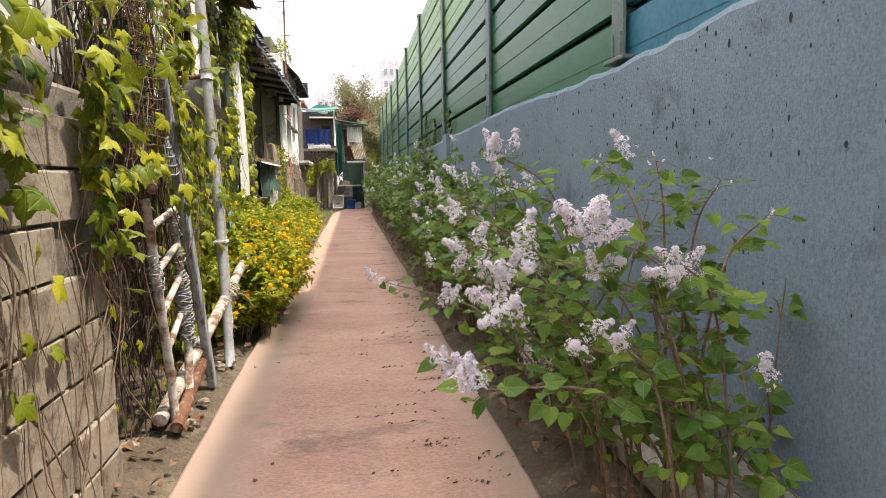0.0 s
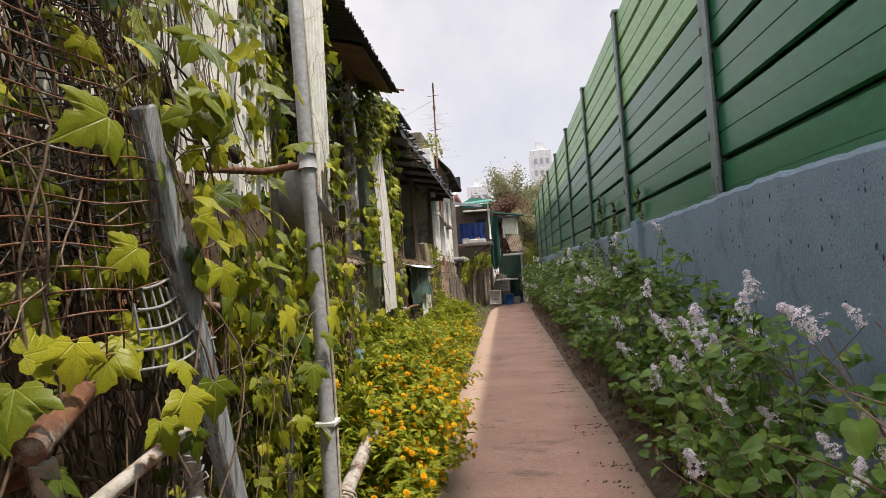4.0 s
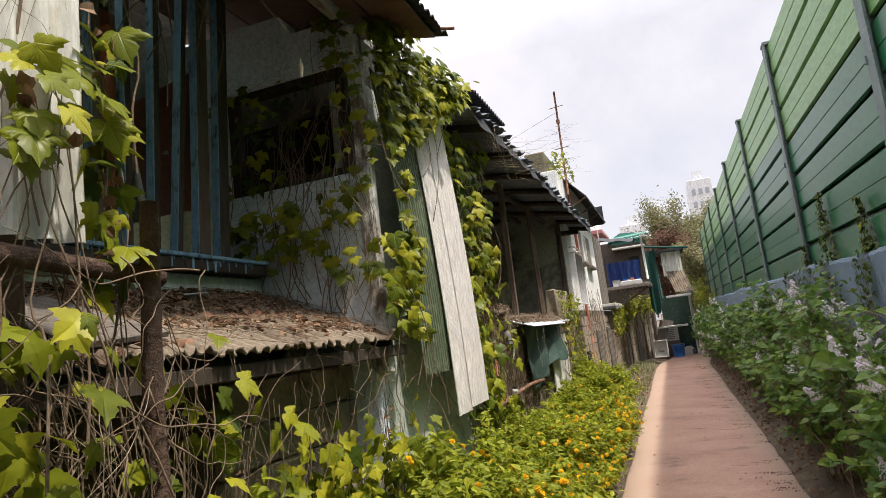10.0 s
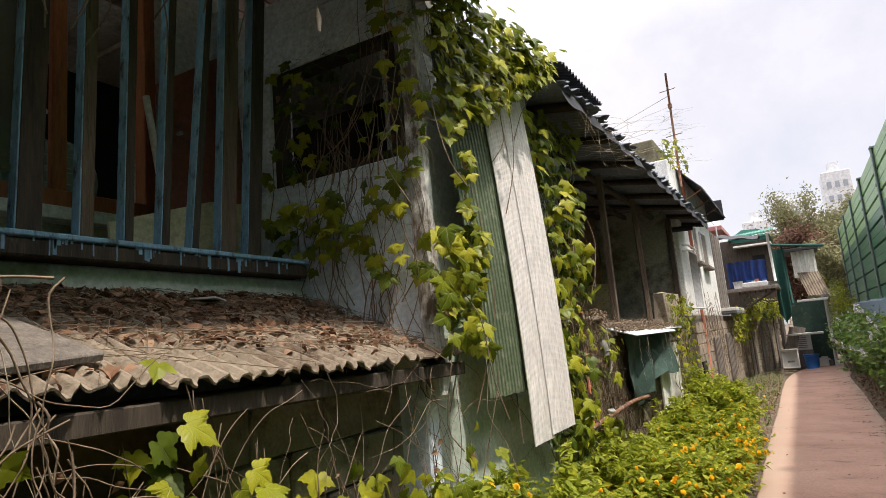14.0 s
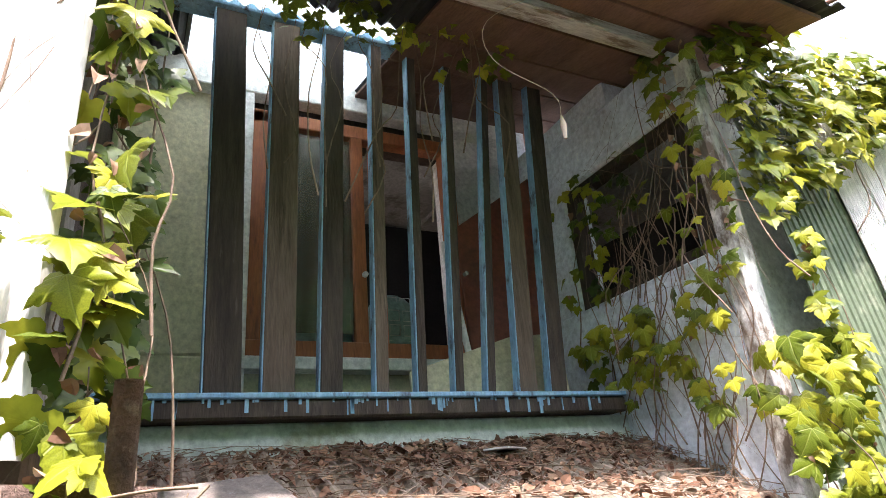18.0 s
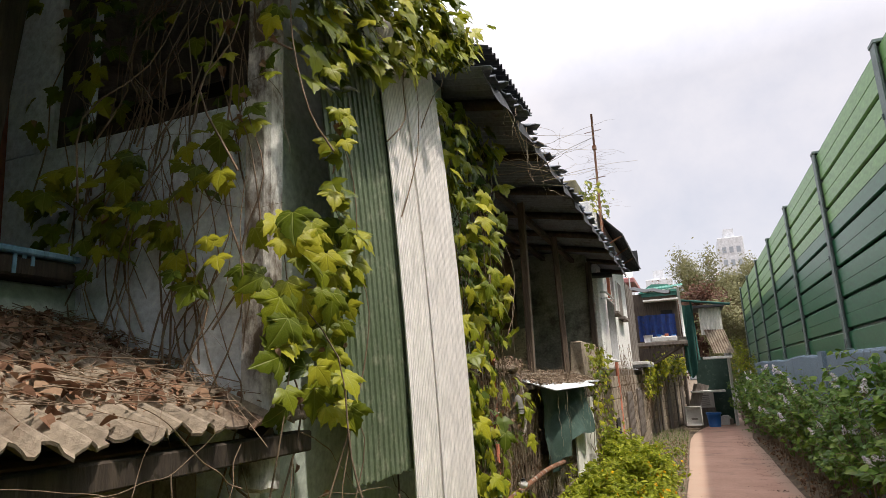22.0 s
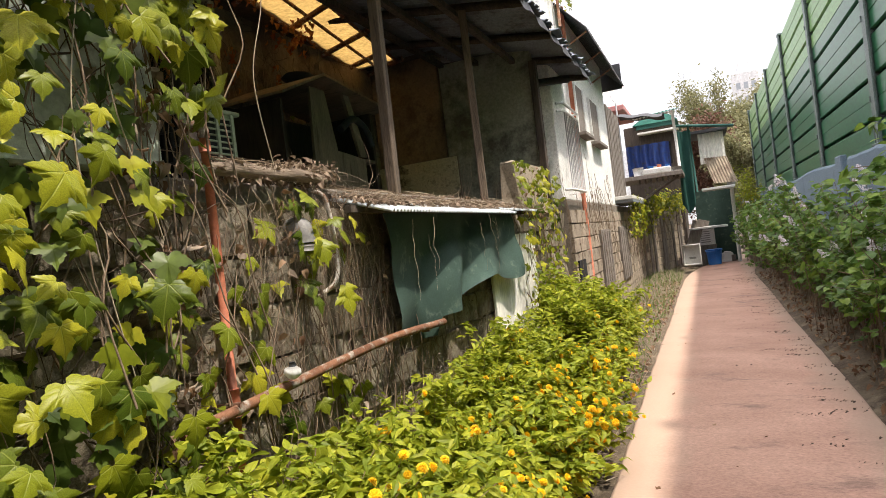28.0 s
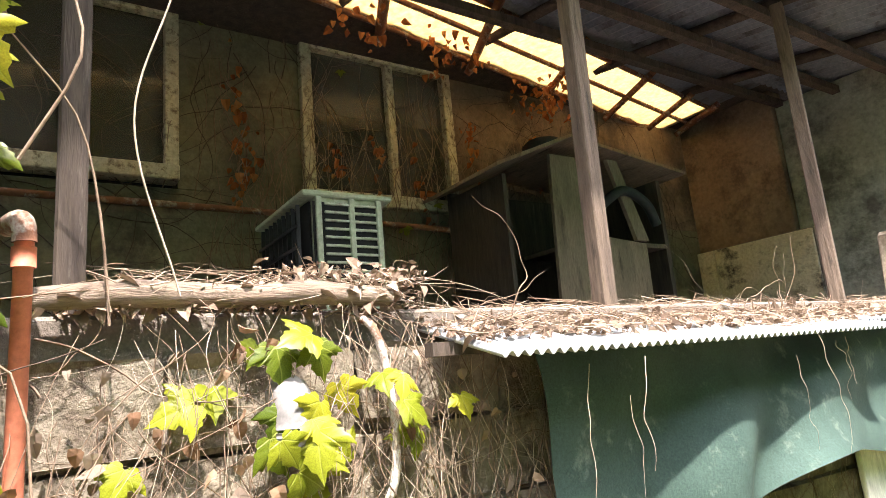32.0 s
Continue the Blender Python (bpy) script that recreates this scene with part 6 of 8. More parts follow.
def net_cloth():
    ny, nz = 46, 16
    V = []
    for j in range(nz):
        for i in range(ny):
            s, q = i / (ny - 1), j / (nz - 1)
            y = 12.25 + 2.32 * s
            bottom = 0.90 + 0.16 * min(1, max(0, s - 0.16) * 4) + 0.05 * s + 0.05 * math.sin(s * 13) - (0.10 if 0.10 < s < 0.16 else 0)
            z = 1.60 + (bottom - 1.60) * q
            V.append((-1.70 + 0.10 * q * math.sin(s * 2.8) + 0.05 * math.sin(s * 19 + q * 3) * (0.3 + 0.7 * q) + 0.015 * math.sin(q * 9 + s * 7), y + 0.12 * q * math.sin(s * 9), z))
    i, j = np.meshgrid(np.arange(ny - 1), np.arange(nz - 1), indexing="ij")
    f = np.stack([j * ny + i, j * ny + i + 1, (j + 1) * ny + i + 1, (j + 1) * ny + i], -1).reshape(-1, 4)
    return raw_mesh("cloth", np.array(V), f, True)


part("cloth", net_cloth(), M_GREENNET, nt)
pnl = thing("pale_panel", (-1.745, 14.75, 0.42), "pale weathered panel over a white slatted grate", "panel")
part("panel", box(-1.76, -1.735, 14.05, 15.45, 0.66, 1.42, 0.004), M_WHITESHEET, pnl)
part("rail", box(-1.755, -1.735, 14.0, 15.5, 0.62, 0.655, 0.003), M_WHITESHEET, pnl)
for y in np.arange(14.02, 15.5, 0.055):
    part("slat", box(-1.75, -1.74, y, y + 0.028, 0.42, 0.618, 0.002), M_WHITESHEET, pnl)
pr = thing("wall_pier", (-1.72, 15.4, 0.0), "stained block pier with ivy at the terrace edge", "pier", "", "structure")
part("body", box(-1.95, -1.76, 15.2, 16.45, 1.60, 2.16, 0.03, rough=0.012), M_BLOCK, pr)

def window(name, y0, y1, z0, z1, x, label):
    e = thing(name, (x, (y0 + y1) / 2, z0), label, "window", "", "structure")
    t = 0.075
    part("window_frame", box(x - 0.08, x + 0.03, y0, y0 + t, z0, z1, 0.006), M_FLAKEFRAME, e)
    part("window_frame", box(x - 0.08, x + 0.03, y1 - t, y1, z0, z1, 0.006), M_FLAKEFRAME, e)
    part("window_head", box(x - 0.08, x + 0.03, y0 + t, y1 - t, z1 - t, z1, 0.006), M_FLAKEFRAME, e)
    part("window_sill", box(x - 0.08, x + 0.05, y0, y1, z0 - 0.01, z0 + t, 0.006), M_FLAKEFRAME, e)
    part("mullion", box(x - 0.07, x + 0.02, (y0 + y1) / 2 + 0.04, (y0 + y1) / 2 + 0.10, z0 + t, z1 - t, 0.005), M_FLAKEFRAME, e)
    for a, c in ((y0 + t, (y0 + y1) / 2 + 0.04), ((y0 + y1) / 2 + 0.10, y1 - t)):
        part("pane", box(x - 0.035, x - 0.03, a, c, z0 + t, z1 - t), M_GLASS, e)
    return e


window("window_2", 10.62, 11.70, 2.74, 3.80, -3.86, "old window with flaking cream frame and dusty glass")
window("window_3", 12.43, 13.60, 2.68, 3.80, -3.86, "old window with flaking cream frame and dead leaves")
solo("wall_pipe", tube([(-3.82, 10.3, 2.60), (-3.82, 12.2, 2.58), (-3.80, 13.9, 2.52)], 0.02, 8), M_RUST, "rusty pipe running along the back wall", "pipe")

ac = thing("outdoor_unit", (-3.0, 12.17, 1.72), "old green-grey air conditioner outdoor unit with slatted grille", "air conditioner")
part("casing", box(-3.32, -2.70, 12.02, 12.34, 1.84, 2.34, 0.012), M_ACMETAL, ac)
part("lid", box(-3.34, -2.68, 11.96, 12.38, 2.33, 2.355, 0.006), M_ACMETAL, ac)
for z in np.arange(1.90, 2.31, 0.036):
    part("slat", box(-2.70, -2.687, 12.06, 12.30, z, z + 0.011, 0.002), M_ACMETAL, ac)
for y in (12.02, 12.17, 12.30):
    part("grille_post", box(-2.70, -2.683, y, y + 0.025, 1.86, 2.33, 0.003), M_ACMETAL, ac)
# black sheets paint the shaded depth behind the slats and the coil
part("grille_shade", box(-2.702, -2.697, 12.01, 12.33, 1.88, 2.31), M_SHADEBLACK, ac)
part("coil_shade", box(-3.29, -2.74, 12.008, 12.018, 1.87, 2.32), M_SHADEBLACK, ac)
for x in np.arange(-3.26, -2.72, 0.06):
    part("coil_bar", box(x, x + 0.012, 11.965, 11.98, 1.88, 2.31), M_DARKTIN, ac)
for z in np.arange(1.94, 2.30, 0.09):
    part("coil_rib", box(-3.28, -2.74, 11.957, 11.966, z, z + 0.012), M_DARKTIN, ac)
for x in (-3.25, -2.78):
    part("foot", box(x - 0.03, x + 0.03, 12.0, 12.36, 1.72, 1.84, 0.004), M_RUST, ac)

sd = thing("timber_shed", (-3.35, 14.3, 1.72), "small dark ramshackle wooden hutch with a gabled lid", "hutch")
part("side_panel", box(-3.72, -3.68, 13.4, 14.9, 1.72, 2.76), M_DARKWOOD, sd)
part("door_panel", box(-3.68, -3.12, 13.40, 13.43, 1.72, 2.72), M_DARKWOOD, sd)
part("back_panel", box(-3.68, -3.12, 14.86, 14.9, 1.72, 2.82), M_DARKWOOD, sd)
part("shelf", box(-3.66, -3.10, 13.98, 14.84, 2.30, 2.33), M_POSTWOOD, sd)


def slab(outline, x, thick):
    """A board of this outline (y, z), standing at x."""
    b = bmesh.new()
    f0 = [b.verts.new((x, y, z)) for y, z in outline]
    f1 = [b.verts.new((x - thick, y, z)) for y, z in outline]
    b.faces.new(f0)
    b.faces.new(list(reversed(f1)))
    k = len(outline)
    for i in range(k):
        b.faces.new((f0[i], f1[i], f1[(i + 1) % k], f0[(i + 1) % k]))
    bmesh.ops.recalc_face_normals(b, faces=b.faces)
    return b


part("front_panel", slab([(13.72, 1.72), (14.58, 1.72), (14.60, 2.32), (14.12, 2.36), (14.00, 2.88), (13.78, 2.88)], -3.08, 0.025), M_HUTCH, sd, "pale brown cut plywood front")
part("leaning_slat", slab([(14.50, 2.34), (14.62, 2.34), (14.40, 2.90), (14.30, 2.90)], -3.07, 0.03), M_HUTCH, sd)
part("curved_brace", tube([(-3.05, 14.15, 2.55), (-3.05, 14.40, 2.68), (-3.05, 14.62, 2.60), (-3.05, 14.70, 2.45)], 0.035, 8, curve=5), M_DARKTIN, sd)
b = bmesh.new()
for (ya, za, yb, zb) in ((13.26, 2.71, 13.885, 2.97), (13.885, 2.97, 15.04, 2.84)):
    vs = [b.verts.new(c) for c in ((-3.85, ya, za), (-2.98, ya, za), (-2.98, yb, zb), (-3.85, yb, zb), (-3.85, ya, za + 0.022), (-2.98, ya, za + 0.022), (-2.98, yb, zb + 0.022), (-3.85, yb, zb + 0.022))]
    for q in ((3, 2, 1, 0), (4, 5, 6, 7), (0, 1, 5, 4), (1, 2, 6, 5), (2, 3, 7, 6), (3, 0, 4, 7)):
        b.faces.new([vs[i] for i in q])
part("lid", b, M_HUTCH, sd, "weathered brown gabled lid")
part("pan", tube([(-3.3, 13.95, 2.99), (-3.3, 13.95, 3.03), (-3.3, 13.95, 3.06)], [0.10, 0.15, 0.12], 16), M_DARKTIN, sd, "dark pan on the lid")
part("log_stack", tubes([(np.array([(-3.05, 13.8, z), (-3.05, 14.6, z)]), 0.028) for z in (1.75, 1.81, 1.87)], "logs", 8), M_POSTWOOD, sd)
tb = thing("tile_panel", (-3.0, 16.2, 1.72), "stained pale yellow panel leaning on the end wall", "panel")
part("backing", box(-3.86, -2.78, 16.33, 16.36, 1.72, 2.47, 0.004), M_MORTAR, tb)
for x0, x1 in ((-3.85, -3.68), (-3.67, -2.79)):
    part("tile", box(x0, x1, 16.305, 16.33, 1.73, 2.46, 0.004), M_MOULDY, tb)
wr = thing("rafter_tools", (-2.2, 17.0, 3.2), "dark bracket and bundle under the roof end", "bracket")
part("bracket", tube([(-1.5, 17.2, 3.30), (-2.1, 17.0, 3.30)], 0.05, 6), M_DARKTIN, wr)

# ---- white house: grille, windows, pipes, awning, mast ----
gr = thing("window_grille", (-1.66, 17.5, 1.88), "white painted steel window grille on the house wall", "window grille")
for z in (1.92, 2.92, 3.02):
    part("rail", tube([(-1.70, 17.15, z), (-1.62, 17.2, z), (-1.62, 18.15, z), (-1.70, 18.2, z)], 0.018, 6), M_WHITEPLASTIC, gr)
for y in np.arange(17.24, 18.15, 0.11):
    part("bar", tube([(-1.62, y, 1.92), (-1.62, y, 2.92)], 0.009, 6), M_GREYPIPE, gr)
dpipe = solo("red_downpipe", tube([(-1.69, 18.3, 0.0), (-1.69, 18.3, 4.6)], 0.03, 10), M_REDPIPE, "thin red drain pipe down the white wall", "drain pipe")
for k, (y0, y1, z0, z1) in enumerate(((18.75, 19.35, 2.85, 3.6), (20.0, 20.8, 2.85, 3.6))):
    e = thing(f"window_{k + 4}", (-1.74, (y0 + y1) / 2, z0), "small window with grey shutters and a ledge", "window", "", "structure")
    part("shutter", box(-1.745, -1.715, y0, y1, z0, z1, 0.004), M_GREYWOOD, e)
    part("window_frame", box(-1.742, -1.70, y0 - 0.05, y0, z0, z1, 0.004), M_WHITEPLASTIC, e)
    part("window_frame", box(-1.742, -1.70, y1, y1 + 0.05, z0, z1, 0.004), M_WHITEPLASTIC, e)
    part("window_sill", box(-1.745, -1.60, y0 - 0.08, y1 + 0.08, z0 - 0.05, z0, 0.004), M_GREYWOOD, e)
for k, (y0, y1, z0, z1) in enumerate(((19.2, 20.2, 0.45, 1.36), (21.5, 22.7, 0.35, 1.38))):
    e = thing(f"door_{k + 1}", (-1.66, (y0 + y1) / 2, z0), "low grey boarded hatch in the block base", "hatch", "", "structure")
    part("panel", box(-1.70, -1.64, y0, y1, z0, z1, 0.006), M_GREYWOOD, e)
    for y in np.linspace(y0 + 0.15, y1 - 0.15, 4):
        part("slat", box(-1.645, -1.63, y - 0.05, y + 0.05, z0 + 0.03, z1 - 0.03, 0.003), M_GREYWOOD, e)
# opening drawn as a black slab, its shaded inside in the colour
solo("drain_hole", box(-1.69, -1.66, 17.3, 17.75, 0.75, 1.0), M_SHADEBLACK, "dark drain opening in the block base", "opening")
aw = thing("awning", (-1.5, 20, 3.6), "dark corrugated awning above the white wall", "awning")
part("sheet", wavy((-1.78, 18.0, 4.62), (0, 1, 0), (0.55, 0, -0.6), 4.2, 0.66, 0.09, 0.014, 0.006, 6), M_DARKTIN, aw)
part("end_plate", box(-1.78, -1.36, 22.18, 22.2, 4.10, 4.60), M_DARKTIN, aw)
for y in (18.2, 19.4, 20.6):
    part("bracket", tube([(-1.74, y, 3.95), (-1.36, y, 4.14)], 0.015, 5), M_RUST, aw)
rf = thing("roof_parapet", (-1.9, 18.5, 4.6), "faded turquoise parapet on the white house roof", "parapet", "", "structure")
part("parapet", box(-2.35, -1.95, 17.3, 18.9, 4.60, 5.05, 0.02), M_GREENWALL, rf)
ms = thing("antenna_mast", (-1.65, 17.9, 4.4), "thin rusty antenna mast with a guy wire", "mast")
part("mast", tube([(-1.66, 17.9, 4.2), (-1.64, 17.92, 6.45)], 0.022, 6), M_RUST, ms)
part("guy_wire", tube([(-1.64, 17.92, 6.0), (-2.6, 16.2, 5.0)], 0.006, 4), M_GREYPIPE, ms)
part("clamp", box(-1.68, -1.61, 17.87, 17.95, 5.75, 5.82), M_RUST, ms)
for z in (5.2, 6.1):
    part("cross_arm", tube([(-1.80, 17.92, z), (-1.50, 17.92, z + 0.02)], 0.008, 4), M_RUST, ms)
lgd = thing("wall_ledge", (-1.5, 22.9, 1.92), "pale sheet ledge on top of the block wall", "ledge")
part("slab", box(-1.78, -1.40, 22.0, 24.4, 1.90, 1.97, 0.006), M_WHITEPLASTIC, lgd)
part("dark_edge", box(-1.78, -1.405, 22.05, 24.35, 1.84, 1.898), M_GREYROOF, lgd)

# ---- cluttered dwelling at the far end ----
fb = thing("far_balcony", (-1.2, 25.3, 2.0), "cluttered upper platform with blue tarpaulin and pots", "balcony")
part("deck", box(-2.0, -0.50, 24.8, 26.6, 2.42, 2.52, 0.01), M_GREYWOOD, fb)
me = cloth(0, 1, 2.58, 3.30, 0, 0.04, 5, slack=0.05)
me.transform(Matrix.Translation((-1.75, 25.35, 0)) @ Matrix.Rotation(radians(-90), 4, "Z"))
part("tarpaulin", me, M_BLUETARP, fb, "blue tarpaulin sheet")
part("tub", box(-1.40, -0.75, 24.85, 25.2, 2.52, 2.66, 0.02), M_WHITEPLASTIC, fb)
part("pot", tube([(-1.50, 25.0, 2.52), (-1.50, 25.0, 2.72)], [0.10, 0.13], 12), M_WHITEPLASTIC, fb)
part("pot", tube([(-0.62, 24.95, 2.46), (-0.62, 24.95, 2.62)], [0.08, 0.11], 12), M_GREYPLASTIC, fb)
part("pole", tube([(-0.56, 25.0, 2.4), (-0.58, 25.0, 3.95)], 0.035, 8), M_WHITEPLASTIC, fb, "white plastic upright")
part("brace", tube([(-1.5, 24.9, 1.9), (-0.6, 24.9, 2.4)], 0.04, 6), M_DARKWOOD, fb)
for k in range(7):
    part("lath", box(-1.5 + 0.13 * k, -1.46 + 0.13 * k, 24.88, 24.92, 2.02 + 0.05 * k, 2.42), M_DARKWOOD, fb)
part("black_awning", wavy((-1.9, 24.7, 3.98), (1, 0, -0.15), (0, 1, 0.1), 1.1, 1.6, 0.55, 0.018, 0.006, 10, rows=6, sag=-0.10), M_DARKTIN, fb, "sagging black sheet")
fr = thing("far_roof", (-1.0, 27, 3.9), "small green corrugated roof over the far dwelling", "roof", "", "structure")
part("green_sheet", wavy((-1.6, 26.4, 4.15), (1, 0, 0.06), (0, 1, 0.16), 1.15, 1.6, 0.09, 0.012, 0.006, 6), M_TEALROOF, fr)
part("white_sheet", wavy((-1.55, 25.6, 4.0), (1, 0, 0.05), (0, 1, 0.12), 1.0, 1.0, 0.09, 0.012, 0.006, 6), M_WHITESHEET, fr)
part("pink_roof", box(-2.6, -1.80, 26.5, 29.0, 4.45, 4.60, 0.02), M_PINK, fr)
fh = thing("far_hut", (0.0, 27.6, 0.0), "white corrugated hut with a grey lean-to sheet", "hut")
part("white_wall", wavy((-0.10, 27.2, 2.75), (1, 0, 0), (0, 0, 1), 0.62, 0.80, 0.09, 0.014, 0.006, 6), M_WHITESHEET, fh)
part("roof", box(-0.35, 0.62, 26.95, 28.6, 3.55, 3.62, 0.004, m=Matrix.Translation((0, 0, 0))), M_DARKTIN, fh)
part("lean_to", wavy((-0.02, 27.15, 2.90), (1, 0, -0.05), (0.22, -0.5, -0.85), 0.55, 0.85, 0.07, 0.012, 0.006, 6), M_CEMENTSHEET, fh)
part("low_roof", box(-0.15, 0.62, 26.4, 27.2, 2.02, 2.08, 0.004), M_WHITEPLASTIC, fh)
part("dark_wall", box(-0.38, 0.62, 29.3, 29.4, 0.0, 2.15), M_GREENNET, fh, "dark green netting wall")
gn = thing("far_green_net", (-0.4, 26.4, 0.6), "teal green netting draped over the far corner", "net")
me = cloth(0, 1, 1.75, 3.6, 0, 0.06, 1.4, slack=0.25, gather=0.2)
me.transform(Matrix.Translation((-0.62, 26.3, 0)) @ Matrix.Rotation(radians(-72), 4, "Z") @ Matrix.Diagonal((1, 0.38, 1, 1)))
part("net", me, M_TEALNET, gn)
part("beam", tube([(-0.6, 26.3, 3.75), (0.75, 26.5, 3.55)], 0.04, 6), M_TEALNET, gn)
part("post", tube([(-0.25, 26.2, 2.0), (-0.30, 26.2, 3.7)], 0.03, 6), M_TEALNET, gn)
dish = thing("satellite_dish", (-1.85, 25.2, 4.44), "white satellite dish on a short mast at the far roof", "satellite dish")
part("reflector", bowl((-1.98, 25.3, 4.62), (0.75, -0.6, 0.45), 0.26, 0.06), M_WHITEPLASTIC, dish)
part("mast", tube([(-1.85, 25.2, 2.50), (-1.85, 25.2, 4.40), (-1.95, 25.3, 4.55), (-1.98, 25.32, 4.62)], 0.02, 8), M_GREYPIPE, dish)
ub = thing("blue_bin", (-0.02, 28.3, 0.0), "bright blue plastic bin at the path end", "bin")
part("body", tube([(-0.03, 28.3, 0.0), (-0.03, 28.3, 0.40)], [0.17, 0.21], 18), M_BLUEPLASTIC, ub)
part("rim", tube([(-0.03, 28.3, 0.38), (-0.03, 28.3, 0.43)], 0.225, 18), M_BLUEPLASTIC, ub)
wh = thing("white_tub", (-0.55, 28.2, 0.0), "white plastic tub leaning on its side", "tub")
b = bmesh.new()
mt = Matrix.Translation((-0.60, 28.2, 0.30)) @ Matrix.Rotation(radians(-14), 4, "X")
for q in ((-0.24, 0.24, -0.02, 0.02, -0.30, 0.30), (-0.24, -0.20, -0.22, 0.0, -0.30, 0.30), (0.20, 0.24, -0.22, 0.0, -0.30, 0.30), (-0.24, 0.24, -0.22, 0.0, -0.30, -0.26), (-0.24, 0.24, -0.22, 0.0, 0.26, 0.30)):
    box(*q, 0.01, b, mt)
part("shell", b, M_WHITEPLASTIC, wh)
part("grille", box(-0.68, -0.50, 28.16, 28.17, 0.16, 0.28, 0.002), M_GREYPLASTIC, wh)
fa = thing("far_outdoor_unit", (-0.15, 28.9, 0.3), "small white air conditioner unit on a shelf", "air conditioner")
part("casing", box(-0.38, 0.05, 28.8, 29.1, 0.55, 1.0, 0.01), M_WHITEPLASTIC, fa)
for z in np.arange(0.62, 0.95, 0.06):
    part("slat", box(-0.33, -0.08, 28.785, 28.80, z, z + 0.025), M_GREYPLASTIC, fa)
part("shelf", box(-0.62, 0.42, 28.55, 29.2, 1.02, 1.08, 0.006), M_WHITEPLASTIC, fa)
part("stand", box(-0.4, 0.07, 28.8, 29.1, 0.0, 0.55, 0.01), M_GREYWOOD, fa)
for k, y in enumerate((27.6, 27.9)):
    solo("leaning_plank", box(-0.16, 0.16, -0.012, 0.012, 0, 1.35, 0.003, m=Matrix.Translation((-0.75 + 0.14 * k, y + 0.9, 0.0)) @ Matrix.Rotation(radians(18), 4, "Y") @ Matrix.Rotation(radians(-8), 4, "X")), M_GREYWOOD, "weathered plank leaning at the path end", "plank", "", "leaning planks")
lt = thing("path_light", (0.62, 28.6, 0.0), "short white bollard lamp at the path bend", "lamp")
part("post", tube([(0.62, 28.6, -0.05), (0.62, 28.6, 2.1)], 0.05, 10), M_WHITEPLASTIC, lt)
part("head", tube([(0.62, 28.6, 2.1), (0.62, 28.6, 2.42)], 0.11, 12), M_GREYPLASTIC, lt)
# angled garden wall that narrows the lane before the far dwelling
fw = thing("wall_far_garden", (-1.2, 28, 0), "stained block garden wall with old boards, angled towards the lane", "wall", "", "structure")
ANG = Matrix.Translation((-1.62, 26.0, 0)) @ Matrix.Rotation(-math.atan2(0.80, 4.0), 4, "Z")
part("body", box(-0.25, 0, 0, 4.1, -0.05, 1.92, 0.012, m=ANG), M_MORTAR, fw)
for r in range(9):
    for k in range(10):
        y0 = k * 0.41 - (0.2 if r % 2 else 0)
        if y0 < -0.01 or y0 > 3.75:
            continue
        part("block", box(0.0, 0.018, y0 + 0.006, y0 + 0.398, r * 0.21 + 0.006, r * 0.21 + 0.202, 0.006, m=ANG), M_BLOCK, fw)
for k, y0 in enumerate((0.25, 0.62, 1.5, 1.74, 2.6, 3.3, 3.55)):
    part("board", box(0.022, 0.045, y0, y0 + 0.17 + 0.03 * (k % 3), 0.0, 1.35 + 0.18 * (k % 4), 0.004, m=ANG), M_GREYWOOD, fw)
up = thing("far_upper_storey", (-1.4, 31.0, 2.3), "pale upper storey with a teal gabled roof behind the balcony", "house", "", "structure")
part("wall", box(-2.3, -0.72, 30.6, 33.5, 0.0, 4.55, 0.02), M_DARKWOOD, up)
part("teal_band", box(-1.9, -0.68, 30.52, 30.58, 4.42, 4.62, 0.004), M_TEALNET, up)
part("roof_edge", box(-1.85, -0.62, 30.2, 30.62, 4.22, 4.28, 0.004), M_WHITESHEET, up)
b = bmesh.new()
for y in (30.45, 33.6):
    for x, z in ((-2.0, 4.56), (-0.62, 4.56), (-0.95, 4.82), (-1.5, 4.86)):
        b.verts.new((x, y, z))
b.verts.ensure_lookup_table()
for q in ((0, 1, 2, 3), (7, 6, 5, 4), (0, 4, 5, 1), (1, 5, 6, 2), (2, 6, 7, 3), (3, 7, 4, 0)):
    b.faces.new([b.verts[i] for i in q])
bmesh.ops.recalc_face_normals(b, faces=b.faces)
part("roof", b, M_TEALROOF, up, "teal painted gable roof")
part("window", box(-1.3, -0.9, 30.57, 30.6, 3.2, 3.9, 0.004), M_SHADEBLACK, up)
# odds and ends on the platform and at the path end
jk = np.random.default_rng(5)
for k in range(9):
    x, y = -1.5 + 0.10 * k + jk.normal(0, 0.02), 24.95 + jk.uniform(0, 0.35)
    h, w = jk.uniform(0.08, 0.24), jk.uniform(0.05, 0.09)
    solo("flower_pot", tube([(x, y, 2.52), (x, y, 2.52 + h * 0.9), (x, y, 2.52 + h)], [w * 0.7, w, w * 1.1], 10), (M_WHITEPLASTIC, M_REDPIPE, M_GREYPLASTIC, M_BLUEPLASTIC)[k % 4], ("white plastic pot on the platform", "red-brown clay pot on the platform", "grey plastic pot on the platform", "blue plastic pot on the platform")[k % 4], "pot", "", "pots on the platform")
